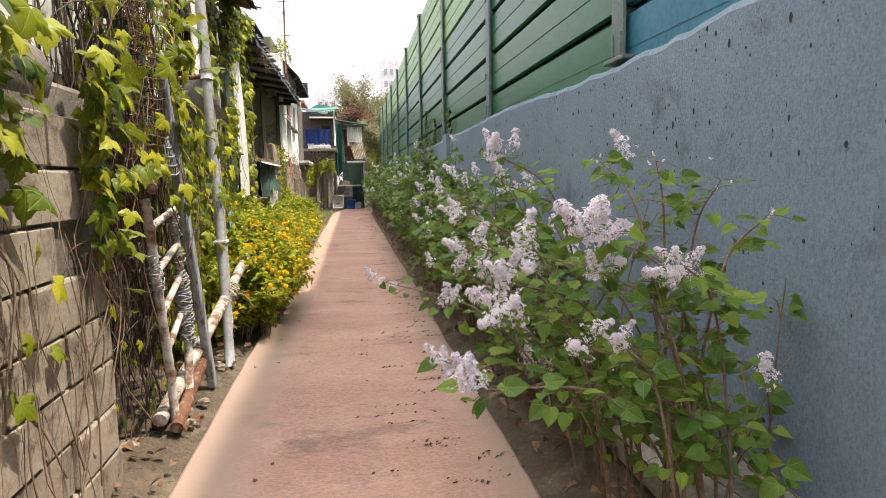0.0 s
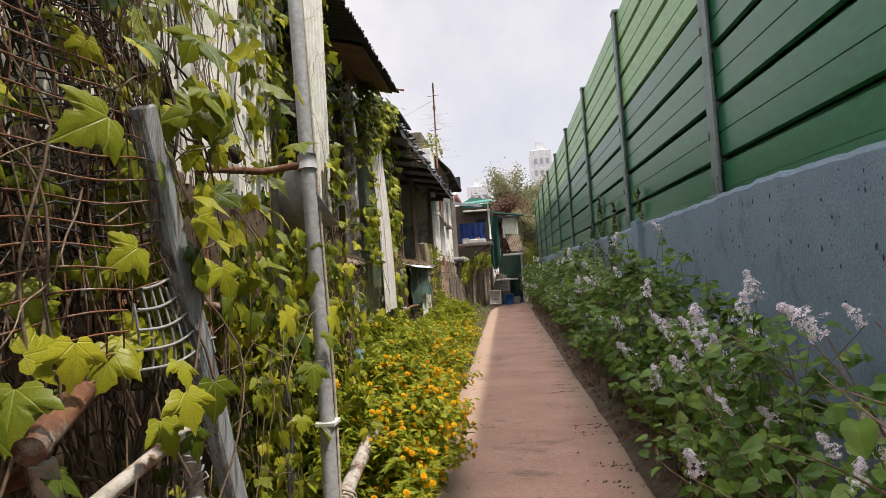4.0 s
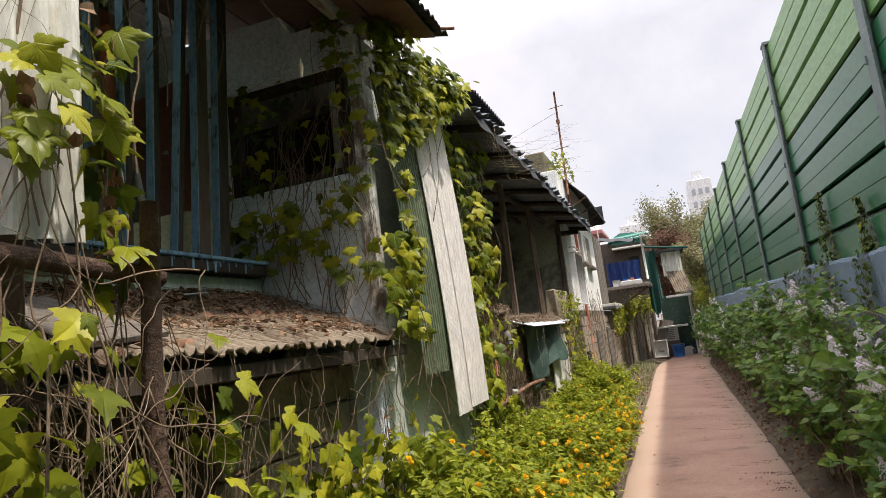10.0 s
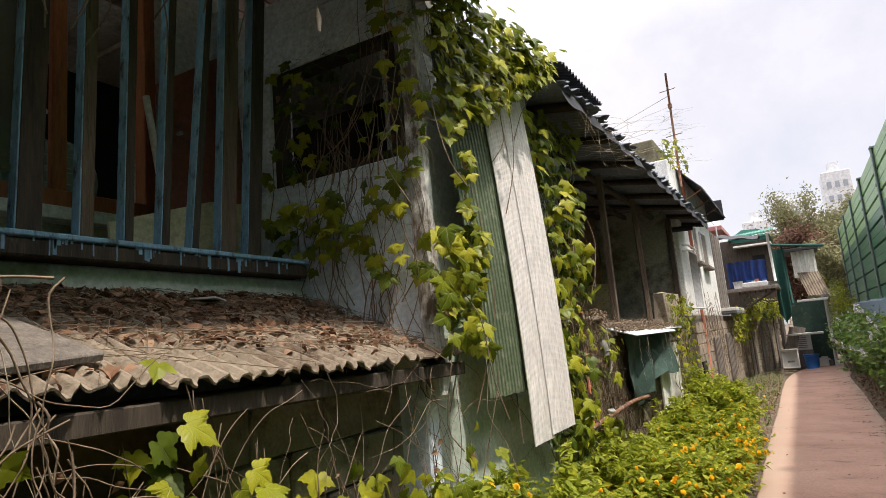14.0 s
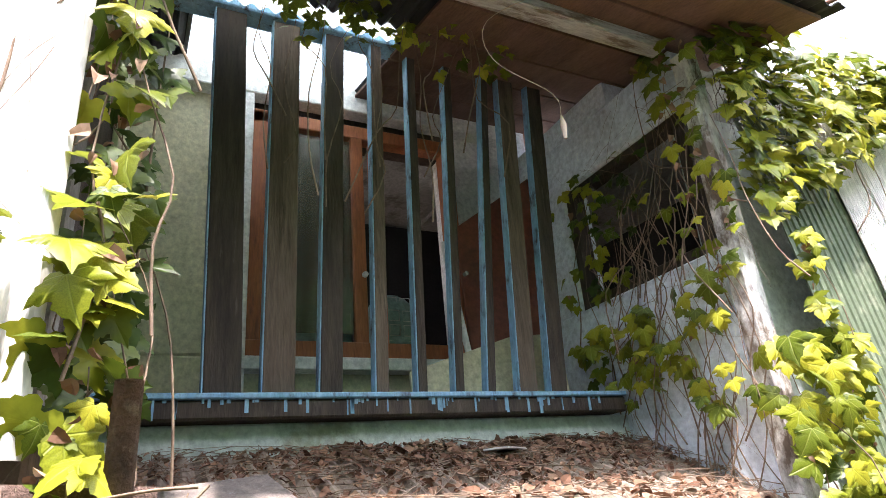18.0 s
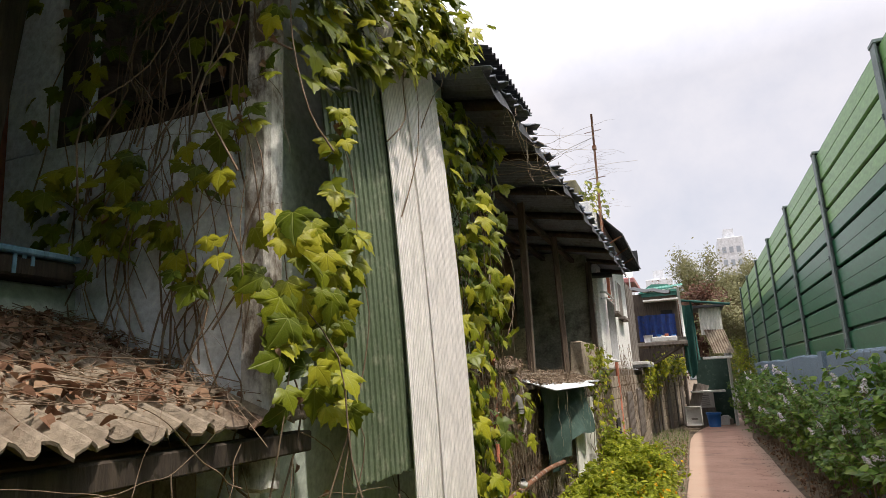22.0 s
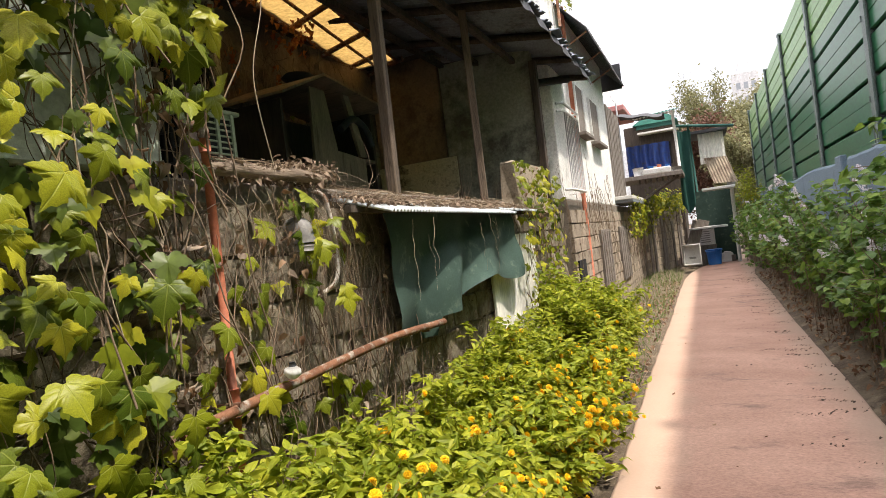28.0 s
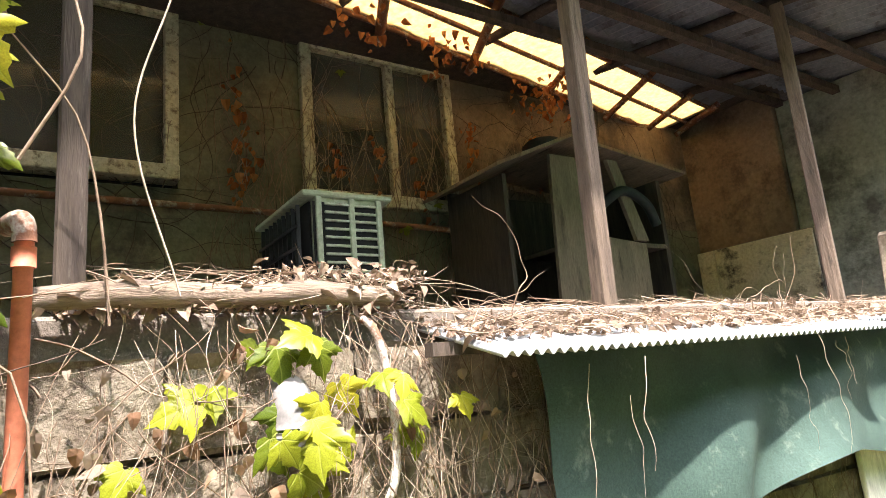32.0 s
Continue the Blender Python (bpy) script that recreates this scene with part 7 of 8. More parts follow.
for k in range(8):
    x, y = jk.uniform(-0.35, 0.5), jk.uniform(28.9, 29.2)
    w, h = jk.uniform(0.06, 0.16), jk.uniform(0.08, 0.35)
    solo("crate", box(x - w, x + w, y - 0.1, y + 0.1, -0.03, h, 0.01, m=Matrix.Translation((x, y, 0)) @ Matrix.Rotation(jk.uniform(-0.3, 0.3), 4, "Z") @ Matrix.Translation((-x, -y, 0))), (M_GREYWOOD, M_WHITEPLASTIC, M_DARKWOOD)[k % 3], ("grey wooden crate by the hut", "white plastic crate by the hut", "dark wooden crate by the hut")[k % 3], "crate", "", "crates by the hut")

# ---- climbers ----


def corner_mound(n):
    y = 8.36 + 1.60 * rng.uniform(0, 1, n) ** 1.2
    top = 3.52 + 0.02 * (y - 8.3) + 0.05 * rng.random(n)
    low = 2.62 + 0.55 * (y - 8.4)
    return np.stack([-1.50 + 0.04 * rng.normal(0, 1, n), y, top - rng.uniform(0, 1, n) ** 1.3 * np.maximum(0.08, top - low)], -1)


ivy("yellow-green ivy spilling over the block wall top", on_x(-0.94, 1.50, 2.05, 1.15, 1.70, 0.6), (1, 0, 0), 75, 60, (0.08, 0.14), depth=0.08, stems=10)
ivy("ivy hanging from the wall end beside the mesh", on_x(-0.93, 2.45, 2.74, 0.95, 1.72, 0.8), (1, -0.1, 0), 80, 70, (0.08, 0.14), depth=0.07, stems=14)
ivy("loose ivy trails on the block wall", on_x(-0.94, 1.5, 2.72, 0.3, 1.2), (1, 0, 0), 16, 16, (0.06, 0.11), depth=0.04, stems=14, clump=4)
ivy("dense ivy round the trellis and mesh", on_x(-1.06, 2.85, 4.25, 1.3, 3.3), (1, -0.1, 0), 330, 110, (0.07, 0.13), clump=9, depth=0.12, dry=0.15, stems=45)
ivy("shaded ivy behind the trellis", on_x(-1.06, 2.75, 4.6, 0.1, 1.5), (1, 0, 0), 90, 50, (0.06, 0.10), depth=0.05, dry=0.2, stems=50)
ivy("bright ivy hanging behind the grey pole", on_x(-1.30, 4.3, 6.0, 0.1, 1.68), (1, -0.1, 0), 2000, 200, (0.05, 0.11), depth=0.14, stems=70)
ivy("ivy climbing the white corrugated sheets", on_x(-1.36, 3.2, 4.7, 2.1, 3.6), (1, 0, 0), 170, 50, (0.06, 0.11), clump=18, depth=0.05, stems=30, dry=0.1)
ivy("thin ivy on the corrugated sheets above the wall", on_x(-1.40, 1.3, 3.0, 1.85, 2.7), (1, 0, 0), 70, 40, (0.06, 0.10), clump=14, depth=0.03, stems=12)
ivy("ivy along the sheet edge beside the balcony", on_x(-1.27, 6.13, 6.22, 1.75, 3.6), (0.8, 0.2, 0), 70, 30, (0.06, 0.13), depth=0.04, stems=12, dry=1.0)
ivy("big-leaved ivy in front of the low roof", on_x(-1.27, 5.25, 6.25, 0.1, 1.50), (1, -0.2, 0), 130, 90, (0.06, 0.12), clump=5, depth=0.06, stems=60)
ivy("ivy below the corrugated shelf roof", on_x(-1.60, 6.2, 8.6, 0.1, 1.50), (1, 0, 0), 760, 140, (0.06, 0.13), clump=16, depth=0.12, stems=150, dry=0.15)
def side_wall_spots(n):
    pick = rng.random(n)
    x = np.where(pick < 0.16, rng.uniform(-2.62, -2.15, n), np.where(pick < 0.66, rng.uniform(-2.55, -1.62, n), np.where(pick < 0.90, rng.uniform(-2.3, -1.5, n), rng.uniform(-1.85, -1.60, n))))
    z = np.where(pick < 0.16, rng.uniform(2.55, 3.25, n), np.where(pick < 0.66, 2.34 + rng.normal(0, 0.11, n), np.where(pick < 0.90, 2.05 - 0.40 * (x + 1.75) + rng.normal(0, 0.06, n), rng.uniform(3.2, 3.6, n))))
    return np.stack([x, np.full(n, 8.28), z], -1)


ivy("dark ivy on the white side wall", side_wall_spots, (0.2, -1, 0), 125, 100, (0.06, 0.12), depth=0.04, stems=26, dry=0.12)
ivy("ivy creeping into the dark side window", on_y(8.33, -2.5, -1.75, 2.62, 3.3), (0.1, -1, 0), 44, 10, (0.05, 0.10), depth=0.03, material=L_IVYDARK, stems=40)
ivy("ivy on the plaster beside the shelf roof", on_x(-1.48, 8.22, 8.62, 1.62, 2.2), (0.8, -0.6, 0), 70, 60, (0.07, 0.14), depth=0.05, stems=3, dry=0.1)
ivy("narrow ivy strand along the plastered pillar", on_x(-1.47, 8.46, 8.58, 2.1, 3.0), (0.8, -0.6, 0), 34, 20, (0.05, 0.10), depth=0.04, stems=3, dry=0.2)
ivy("bright ivy mound over the balcony corner", corner_mound, (0.9, -0.2, 0.25), 800, 180, (0.06, 0.13), depth=0.06, stems=3)
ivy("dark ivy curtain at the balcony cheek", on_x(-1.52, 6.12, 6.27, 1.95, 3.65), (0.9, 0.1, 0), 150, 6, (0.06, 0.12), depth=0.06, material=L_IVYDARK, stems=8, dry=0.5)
ivy("tangled ivy on the dark wall above the bowl", on_x(-1.46, 5.15, 5.78, 1.9, 3.7), (1, 0, 0), 330, 60, (0.06, 0.12), depth=0.07, stems=40, dry=0.3)
ivy("half-withered ivy on the plastered pillar", on_y(8.27, -1.74, -1.50, 2.45, 3.5), (0.3, -1, 0), 30, 24, (0.05, 0.10), depth=0.03, stems=10, dry=1.6)
ivy("ivy bush spilling over the far garden wall", lambda n: (lambda u: np.stack([-1.50 + 0.75 * u, 26.3 + 3.6 * u, 1.95 + rng.normal(0, 0.14, n) - 0.3 * rng.random(n) ** 3], -1))(rng.random(n)), (0.8, -0.5, 0.2), 800, 20, (0.06, 0.12), depth=0.15, stems=40)
ivy("ivy fringe hanging from the balcony roof", lambda n: np.stack([rng.uniform(-2.2, -1.95, n), rng.uniform(6.6, 7.7, n), 3.72 + 0.14 * rng.uniform(-1, 1, n)], -1), (0.8, -0.2, -0.2), 120, 60, (0.05, 0.10), depth=0.05, stems=14)
ivy("thick ivy column beside the terrace", on_x(-1.66, 9.95, 10.66, 0.2, 3.35), (1, -0.15, 0), 250, 200, (0.08, 0.16), depth=0.08, stems=60)
# inner leaves of the column, their shade painted by the darker leaf colour
ivy("ivy leaves tinted dark for shade in the column beside the terrace", on_x(-1.69, 9.95, 10.70, 0.2, 3.35), (1, -0.15, 0), 330, 100, (0.07, 0.15), depth=0.06, material=L_IVYDARK, stems=20)
ivy("large ivy leaves hanging over the drain pipe top", on_x(-1.66, 10.70, 10.98, 1.85, 3.4), (1, -0.1, 0), 70, 60, (0.09, 0.16), depth=0.06, stems=12)
twigs("dark ivy stems on the pale plaster wall", np.stack([np.full(110, -1.712), rng.uniform(9.9, 10.7, 110), rng.uniform(0.8, 3.2, 110)], -1), (0.1, 0, 0), 0.8, M_TWIGDARK, radius=0.0045, fall=-0.6, wander=0.25, reach=0.01)
ivy("thin half-withered ivy beside the drain pipe", on_x(-1.75, 10.68, 10.98, 0.3, 2.9), (1, 0, 0), 110, 50, (0.06, 0.12), depth=0.04, stems=30, dry=1.8)
ivy("sparse ivy and dead stems on the terrace wall", on_x(-1.77, 11.1, 12.35, 0.3, 1.74), (1, 0, 0), 75, 60, (0.08, 0.14), clump=8, depth=0.05, stems=120, dry=0.5)
ivy("ivy on the stained pier", on_x(-1.66, 14.7, 16.1, 0.5, 2.08, 0.8), (1, -0.2, 0), 360, 80, (0.05, 0.10), depth=0.07, stems=40, dry=0.5)
ivy("ivy over the far block wall", on_x(-1.58, 22.4, 26.8, 1.1, 2.0, 0.7), (1, -0.2, 0), 700, 60, (0.06, 0.11), depth=0.10, stems=60)
for ya, yb, top in ((13.84, 14.5, 1.9), (12.92, 13.58, 1.88), (11.95, 12.52, 1.9), (11.70, 11.86, 1.7), (11.33, 11.44, 1.4), (10.75, 11.22, 1.88)):
    ivy("small dark ivy creeping up the blue wall", lambda n, ya=ya, yb=yb, top=top: np.stack([np.full(n, 1.445), rng.uniform(ya, yb, n), rng.uniform(0.7, top, n)], -1), (-1, 0, 0), int(420 * (yb - ya) * (top - 0.7)) + 20, 10, (0.035, 0.06), depth=0.02, stems=int(50 * (yb - ya)) + 4, material=L_IVYDARK)
for y, w_, h in ((12.2, 0.28, 2.58), (10.95, 0.15, 2.3), (13.3, 0.12, 2.15), (9.3, 0.06, 2.3)):
    ivy("narrow ivy shoot climbing the green panels", lambda n, y=y, h=h, w_=w_: (lambda u: np.stack([np.full(n, 1.52), y + w_ * (1.05 - u) * rng.normal(0, 0.5, n), 1.85 + (h - 1.85) * u], -1))(rng.uniform(0, 1, n) ** 1.4), (-1, 0, 0), int(60 + 500 * w_), 10, (0.035, 0.07), depth=0.02, stems=6, material=L_IVYDARK)
twigs("dark dead creeper stems on the terrace back wall", np.stack([np.full(230, -3.872), rng.uniform(10.6, 16.2, 230), rng.uniform(2.0, 3.8, 230)], -1), (1, 0, 0), 0.9, M_TWIGDARK, radius=0.005, fall=0.2, wander=0.3, reach=0.01)
ivy("orange dead creeper on the terrace back wall", on_x(-3.84, 11.7, 14.6, 2.3, 3.75), (1, 0, 0), 6, 2, (0.05, 0.09), depth=0.02, stems=240)
n = 150
strand = rng.integers(0, 9, n)
cy = np.array([11.98, 12.02, 12.10, 12.62, 12.95, 13.25, 13.72, 13.80, 14.35])[strand]
cz = np.array([3.30, 2.85, 3.05, 2.92, 3.02, 2.85, 3.20, 2.75, 3.15])[strand]
pp = np.stack([np.full(n, -3.80), cy + rng.normal(0, 0.035, n), cz + rng.normal(0, 0.13, n)], -1)
solo("withered_creeper", scatter(DRYLEAF, pp, frames_for(rand_dirs(n, (1, 0, 0), 0.5), rand_dirs(n, (0, 0, -1), 0.3)), rng.uniform(0.022, 0.065, n)), L_DRYORANGE, "withered orange leaves on the terrace back wall", "dead creeper", "stuff")
n = 150
pp = (lambda y: np.stack([YB(y) + rng.uniform(-0.05, 0.30, n), y, 3.69 - rng.uniform(0, 0.22, n)], -1))(rng.choice([12.55, 13.3, 14.2, 14.35], n) + rng.normal(0, 0.16, n))
solo("hanging_dead_leaves", scatter(DRYLEAF, pp, frames_for(rand_dirs(n, (0.6, -0.6, 0), 0.5), rand_dirs(n, (0, 0, -1), 0.25)), rng.uniform(0.025, 0.06, n)), L_DRYORANGE, "orange dead leaves hanging from the yellow roof strip", "dead leaves", "stuff")

n = 26
pp = np.stack([rng.uniform(-1.74, -1.70, n), np.where(rng.random(n) < 0.6, 11.44 + rng.normal(0, 0.035, n), rng.uniform(11.0, 12.0, n)), np.where(rng.random(n) < 0.6, 1.45 + rng.normal(0, 0.08, n), rng.uniform(1.0, 1.7, n))], -1)
solo("withered_creeper", scatter(DRYLEAF, pp, frames_for(rand_dirs(n, (1, 0, 0), 0.6), rand_dirs(n, (0, 0, -1), 0.3)), rng.uniform(0.025, 0.05, n)), L_DRY, "orange-brown withered leaves beside the vent cowl", "dead creeper", "stuff")
twigs("dark root tangle under the balcony eave", np.stack([rng.uniform(-1.6, -1.4, 40), rng.uniform(8.3, 8.7, 40), rng.uniform(3.25, 3.5, 40)], -1), (1, 0, 0), 0.3, M_TWIGDARK, radius=0.003, fall=1.2)
twigs("thin pale creeper dangling from the roof end", np.stack([rng.uniform(-1.36, -1.3, 9), rng.uniform(10.2, 11.4, 9), rng.uniform(3.3, 3.45, 9)], -1), (1, 0, 0), 0.5, M_PALETWIG, radius=0.003, fall=2.0, wander=0.3)
ivy("small ivy clump on the loose white sheet", on_x(-1.215, 5.92, 6.05, 2.00, 2.26), (1, 0, 0), 20, 12, (0.06, 0.12), depth=0.04, stems=10, dry=1.0)
n = 5200
pp = np.stack([rng.uniform(-1.66, -0.76, n), rng.uniform(12.5, 28, n), rng.uniform(-0.01, 0.02, n)], -1)
solo("dry_grass", scatter(BLADE, pp, frames_for(rand_dirs(n, (0, -0.6, 1), 0.5), rand_dirs(n, (0, 0, 0.4), 0.8)), rng.uniform(0.05, 0.16, n)), L_PALEDRY, "pale dry grass and straw on the verge by the houses", "dry grass", "stuff")
# bare tangles
twigs("thick dark dead stems behind the mesh", np.stack([rng.uniform(-1.22, -0.96, 420), rng.uniform(2.74, 3.75, 420), rng.uniform(0.5, 2.5, 420)], -1), (1, 0, 0), 0.7, M_TWIGDARK, radius=0.009, fall=1.0, wander=0.35)
ivy("large-leaved ivy in front of the mesh", on_x(-0.90, 2.76, 3.5, 1.30, 2.2), (1, -0.3, 0), 46, 46, (0.08, 0.14), clump=5, depth=0.05, stems=20)
twigs("dead vine tangle round the mesh and trellis", np.stack([rng.uniform(-1.0, -0.84, 90), rng.uniform(2.8, 4.1, 90), rng.uniform(0.9, 2.9, 90)], -1), (1, 0, 0), 0.8, M_TWIG, radius=0.0036)
twigs("pale dead stems hanging by the branch post", np.stack([rng.uniform(-1.3, -1.18, 70), rng.uniform(5.7, 6.35, 70), rng.uniform(0.9, 1.75, 70)], -1), (1, 0, 0), 0.45, M_PALETWIG, radius=0.002, fall=1.2)
twigs("brown dead stems hanging by the branch post", np.stack([rng.uniform(-1.36, -1.14, 430), rng.uniform(5.4, 6.45, 430), rng.uniform(0.6, 1.84, 430)], -1), (1, 0, 0), 0.5, M_TWIG, radius=0.0040, fall=0.9, wander=0.4)
twigs("thin dead stems on the white sheet", np.stack([np.full(22, -1.222), rng.uniform(5.65, 6.13, 22), rng.uniform(2.0, 3.2, 22)], -1), (0.4, 0, 0), 0.5, M_TWIG, radius=0.002, wander=0.12)
twigs("dry stems hanging from the shelf roof edge", np.stack([np.full(60, -1.50), rng.uniform(6.2, 8.5, 60), rng.uniform(1.3, 1.6, 60)], -1), (1, 0, 0), 0.6, M_TWIG, radius=0.003)
twigs("dry stems on the side wall of the balcony", np.stack([rng.uniform(-2.4, -1.6, 46), np.full(46, 8.30), rng.uniform(2.2, 3.5, 46)], -1), (0, -1, 0), 0.5, M_TWIG, radius=0.0018)
twigs("dead roots hanging from the roof end", np.stack([rng.uniform(-1.4, -1.25, 26), rng.uniform(10.9, 12.0, 26), rng.uniform(3.2, 3.5, 26)], -1), (0, 0, -1), 0.6, M_PALETWIG, radius=0.003)
twigs("pale dead stems hanging below the canopy", np.stack([rng.uniform(-1.58, -1.5, 7), rng.uniform(11.9, 14.5, 7), rng.uniform(1.45, 1.60, 7)], -1), (1, 0, 0), 0.4, M_PALETWIG, radius=0.0025, fall=2.4, wander=0.14)
twigs("dead brown stems clinging to the terrace wall", np.stack([np.full(400, -1.768), rng.uniform(10.8, 14.3, 400), rng.uniform(0.4, 1.78, 400)], -1), (0.3, 0, 0), 0.45, M_TWIG, radius=0.0034, fall=0.7, wander=0.45)
twigs("pale stems on the terrace wall", np.stack([np.full(150, -1.762), np.where(rng.random(150) < 0.5, rng.uniform(11.5, 12.3, 150), rng.uniform(10.8, 14.3, 150)), rng.uniform(0.6, 1.8, 150)], -1), (0.3, 0, 0), 0.4, M_PALETWIG, radius=0.0016, fall=0.9, wander=0.3)
n = 150
pp = np.stack([np.full(n, -1.76) + rng.uniform(0, 0.04, n), np.where(rng.random(n) < 0.4, rng.uniform(10.75, 11.2, n), rng.uniform(10.8, 14.2, n)), rng.uniform(0.5, 1.75, n)], -1)
solo("withered_creeper", scatter(DRYLEAF, pp, frames_for(rand_dirs(n, (1, 0, 0), 0.6), rand_dirs(n, (0, 0, -1), 0.35)), rng.uniform(0.018, 0.05, n)), L_PALEDRY, "grey-brown withered leaves hanging on the terrace wall", "dead creeper", "stuff")
n = 110
pp = np.stack([rng.uniform(-1.77, -1.70, n), rng.uniform(10.60, 10.97, n), rng.uniform(0.7, 2.5, n)], -1)
solo("withered_creeper", scatter(DRYLEAF, pp, frames_for(rand_dirs(n, (1, 0, 0), 0.8), rand_dirs(n, (0, 0, -1), 0.3)), rng.uniform(0.035, 0.075, n)), L_PALEDRY, "large curled withered leaves beside the drain pipe", "dead creeper", "stuff")
twigs("dead vine stems on the block wall", np.stack([np.full(60, -0.947), rng.uniform(0.9, 2.72, 60), rng.uniform(0.4, 1.6, 60)], -1), (0.15, 0, 0), 0.7, M_TWIG, radius=0.0022, fall=0.9, reach=0.012)
twigs("dry vines on the far house wall", np.stack([np.full(70, -1.66), rng.uniform(16.5, 21, 70), rng.uniform(1.2, 2.4, 70)], -1), (0.2, 0, 0), 0.9, M_TWIG, radius=0.006, fall=0.9)
twigs("wispy dry climber round the mast", np.stack([rng.uniform(-1.8, -1.5, 40), rng.uniform(17.7, 18.1, 40), rng.uniform(4.6, 5.7, 40)], -1), (0, 0, 0.4), 0.5, M_TWIG, radius=0.004)
ivy("ivy on the white house parapet", lambda n: np.stack([rng.uniform(-2.0, -1.6, n), rng.uniform(17.2, 18.6, n), rng.uniform(4.5, 5.05, n)], -1), (0.8, -0.5, 0.2), 150, 30, (0.06, 0.11), depth=0.08, stems=14)

# ---- yellow-flowering shrubs along the path ----


def flower_mesh(petals=10, r=0.5):
    V, F = [], []
    for ring, (n_, rr, up) in enumerate(((9, 1.0, 0.0), (9, 0.88, 0.30), (7, 0.66, 0.55), (5, 0.40, 0.75))):
        for k in range(n_):
            a = 2 * math.pi * (k + 0.37 * ring) / n_
            c, s = math.cos(a), math.sin(a)
            i = len(V)
            V += [(0, 0, up * 0.5), (r * rr * (0.62 * c - 0.46 * s), r * rr * (0.62 * s + 0.46 * c), up * r + 0.08), (r * rr * c, r * rr * s, up * r), (r * rr * (0.62 * c + 0.46 * s), r * rr * (0.62 * s - 0.46 * c), up * r + 0.08)]
            F += [(i, i + 1, i + 2), (i, i + 2, i + 3)]
    return np.array(V), np.array(F)


FLOWER = flower_mesh()
FLOWER_MESH = shape_mesh(FLOWER, "flower")
FLOWER_MESH.materials.append(L_YELLOW)


def kerria(label, y0, y1, x0, x1, height, shoots, flowers, edge=0.75):
    e = thing("kerria_bush", ((x0 + x1) / 2, (y0 + y1) / 2, 0.0), label, "flowering bush", "kerria bushes")
    lines, P, T, fp = [], [], [], []
    for k in range(shoots):
        a = np.array([rng.uniform(x0, x1 - 0.12), rng.uniform(y0, y1), 0.0])
        s = (a[0] - x0) / max(0.05, x1 - x0)
        mid = 1 - abs((a[1] - y0) / (y1 - y0) - 0.5) ** 2 * 1.2
        h = height * rng.uniform(0.55, 1.12) * (1.0 - 0.42 * s) * mid
        d = np.array([rng.normal(0.02 + 0.10 * s, 0.10), rng.normal(0, 0.20), 0])
        q = np.array([a, a + d * 0.25 + (0, 0, h * 0.45), a + d * 0.6 + (0, 0, h * 0.8), a + d * 1.1 + (0, 0, h * rng.uniform(0.86, 1.0))])
        c = spline(q, 6)
        lines.append((c, np.linspace(0.003, 0.001, len(c))))
        for i in range(5, len(c)):
            for r in range(rng.integers(3, 7)):
                az = rng.uniform(0, 2 * np.pi)
                P.append(c[i] + rng.normal(0, 0.018, 3))
                T.append((math.cos(az), math.sin(az), rng.uniform(-0.35, 0.35)))
        if rng.random() < flowers * (0.10 + 2.2 * s ** 3):
            for r in range(rng.integers(1, 7)):
                fp.append(c[rng.integers(len(c) // 2, len(c))] + rng.normal(0, 0.03, 3) + np.array([0.03, 0, 0.02]))
    P, T = np.array(P), np.array(T)
    n = len(P)
    part("stem", tubes(lines, "stem", 4), M_TWIG, e, "", "stuff")
    part("foliage", scatter(LANCE, P, frames_for(rand_dirs(n, (0.1, 0, 1), 0.45), T), rng.uniform(0.034, 0.074, n)), L_KERRIA, e, "", "stuff")
    b = base_of(e)
    m = len(fp)
    rot = frames_for(rand_dirs(max(m, 1), (0.7, -0.25, 0.6), 0.45), rand_dirs(max(m, 1), (0, 0, 1), 0.5))
    for k in range(min(m, 70)):
        ob = new("flower", FLOWER_MESH)
        ob.parent = e
        s = rng.uniform(0.030, 0.052)
        ob.matrix_basis = Matrix.Translation(Vector(fp[k]) - b) @ Matrix(rot[k].tolist()).to_4x4() @ Matrix.Diagonal((s, s, s, 1))
    if m > 70:
        q = np.array(fp[70:])
        part("blossom", scatter(FLOWER, q, rot[70:m], rng.uniform(0.026, 0.046, m - 70)), L_YELLOW, e, "", "stuff")
    return e


for k, y in enumerate(np.arange(5.0, 13.3, 0.85)):
    fl = 3.0 if y < 6.5 else 0.75 if y < 9 else 0.35 if y < 11 else 0.55
    kerria("leafy green bush dense with orange-yellow double flowers" if fl > 0.5 else "leafy green bush with scattered yellow flowers", y, y + 1.15, -1.40 if y < 8 else -1.62, -0.52 if y < 6.5 else -0.66 if y < 8 else -0.78, (1.0 if y < 8.4 else 0.80) + 0.13 * math.sin(k * 2.3), 270, fl)
kerria("rounded green bush with a tuft of yellow flowers", 14.3, 15.9, -1.5, -0.86, 1.08, 420, 0.12)
kerria("low green shrub beneath the terrace wall", 12.8, 14.2, -1.62, -1.0, 0.7, 220, 0.2)
kerria("yellow flowering shrub by the far bend", 29.5, 31.5, 0.9, 1.8, 2.9, 200, 0.9)

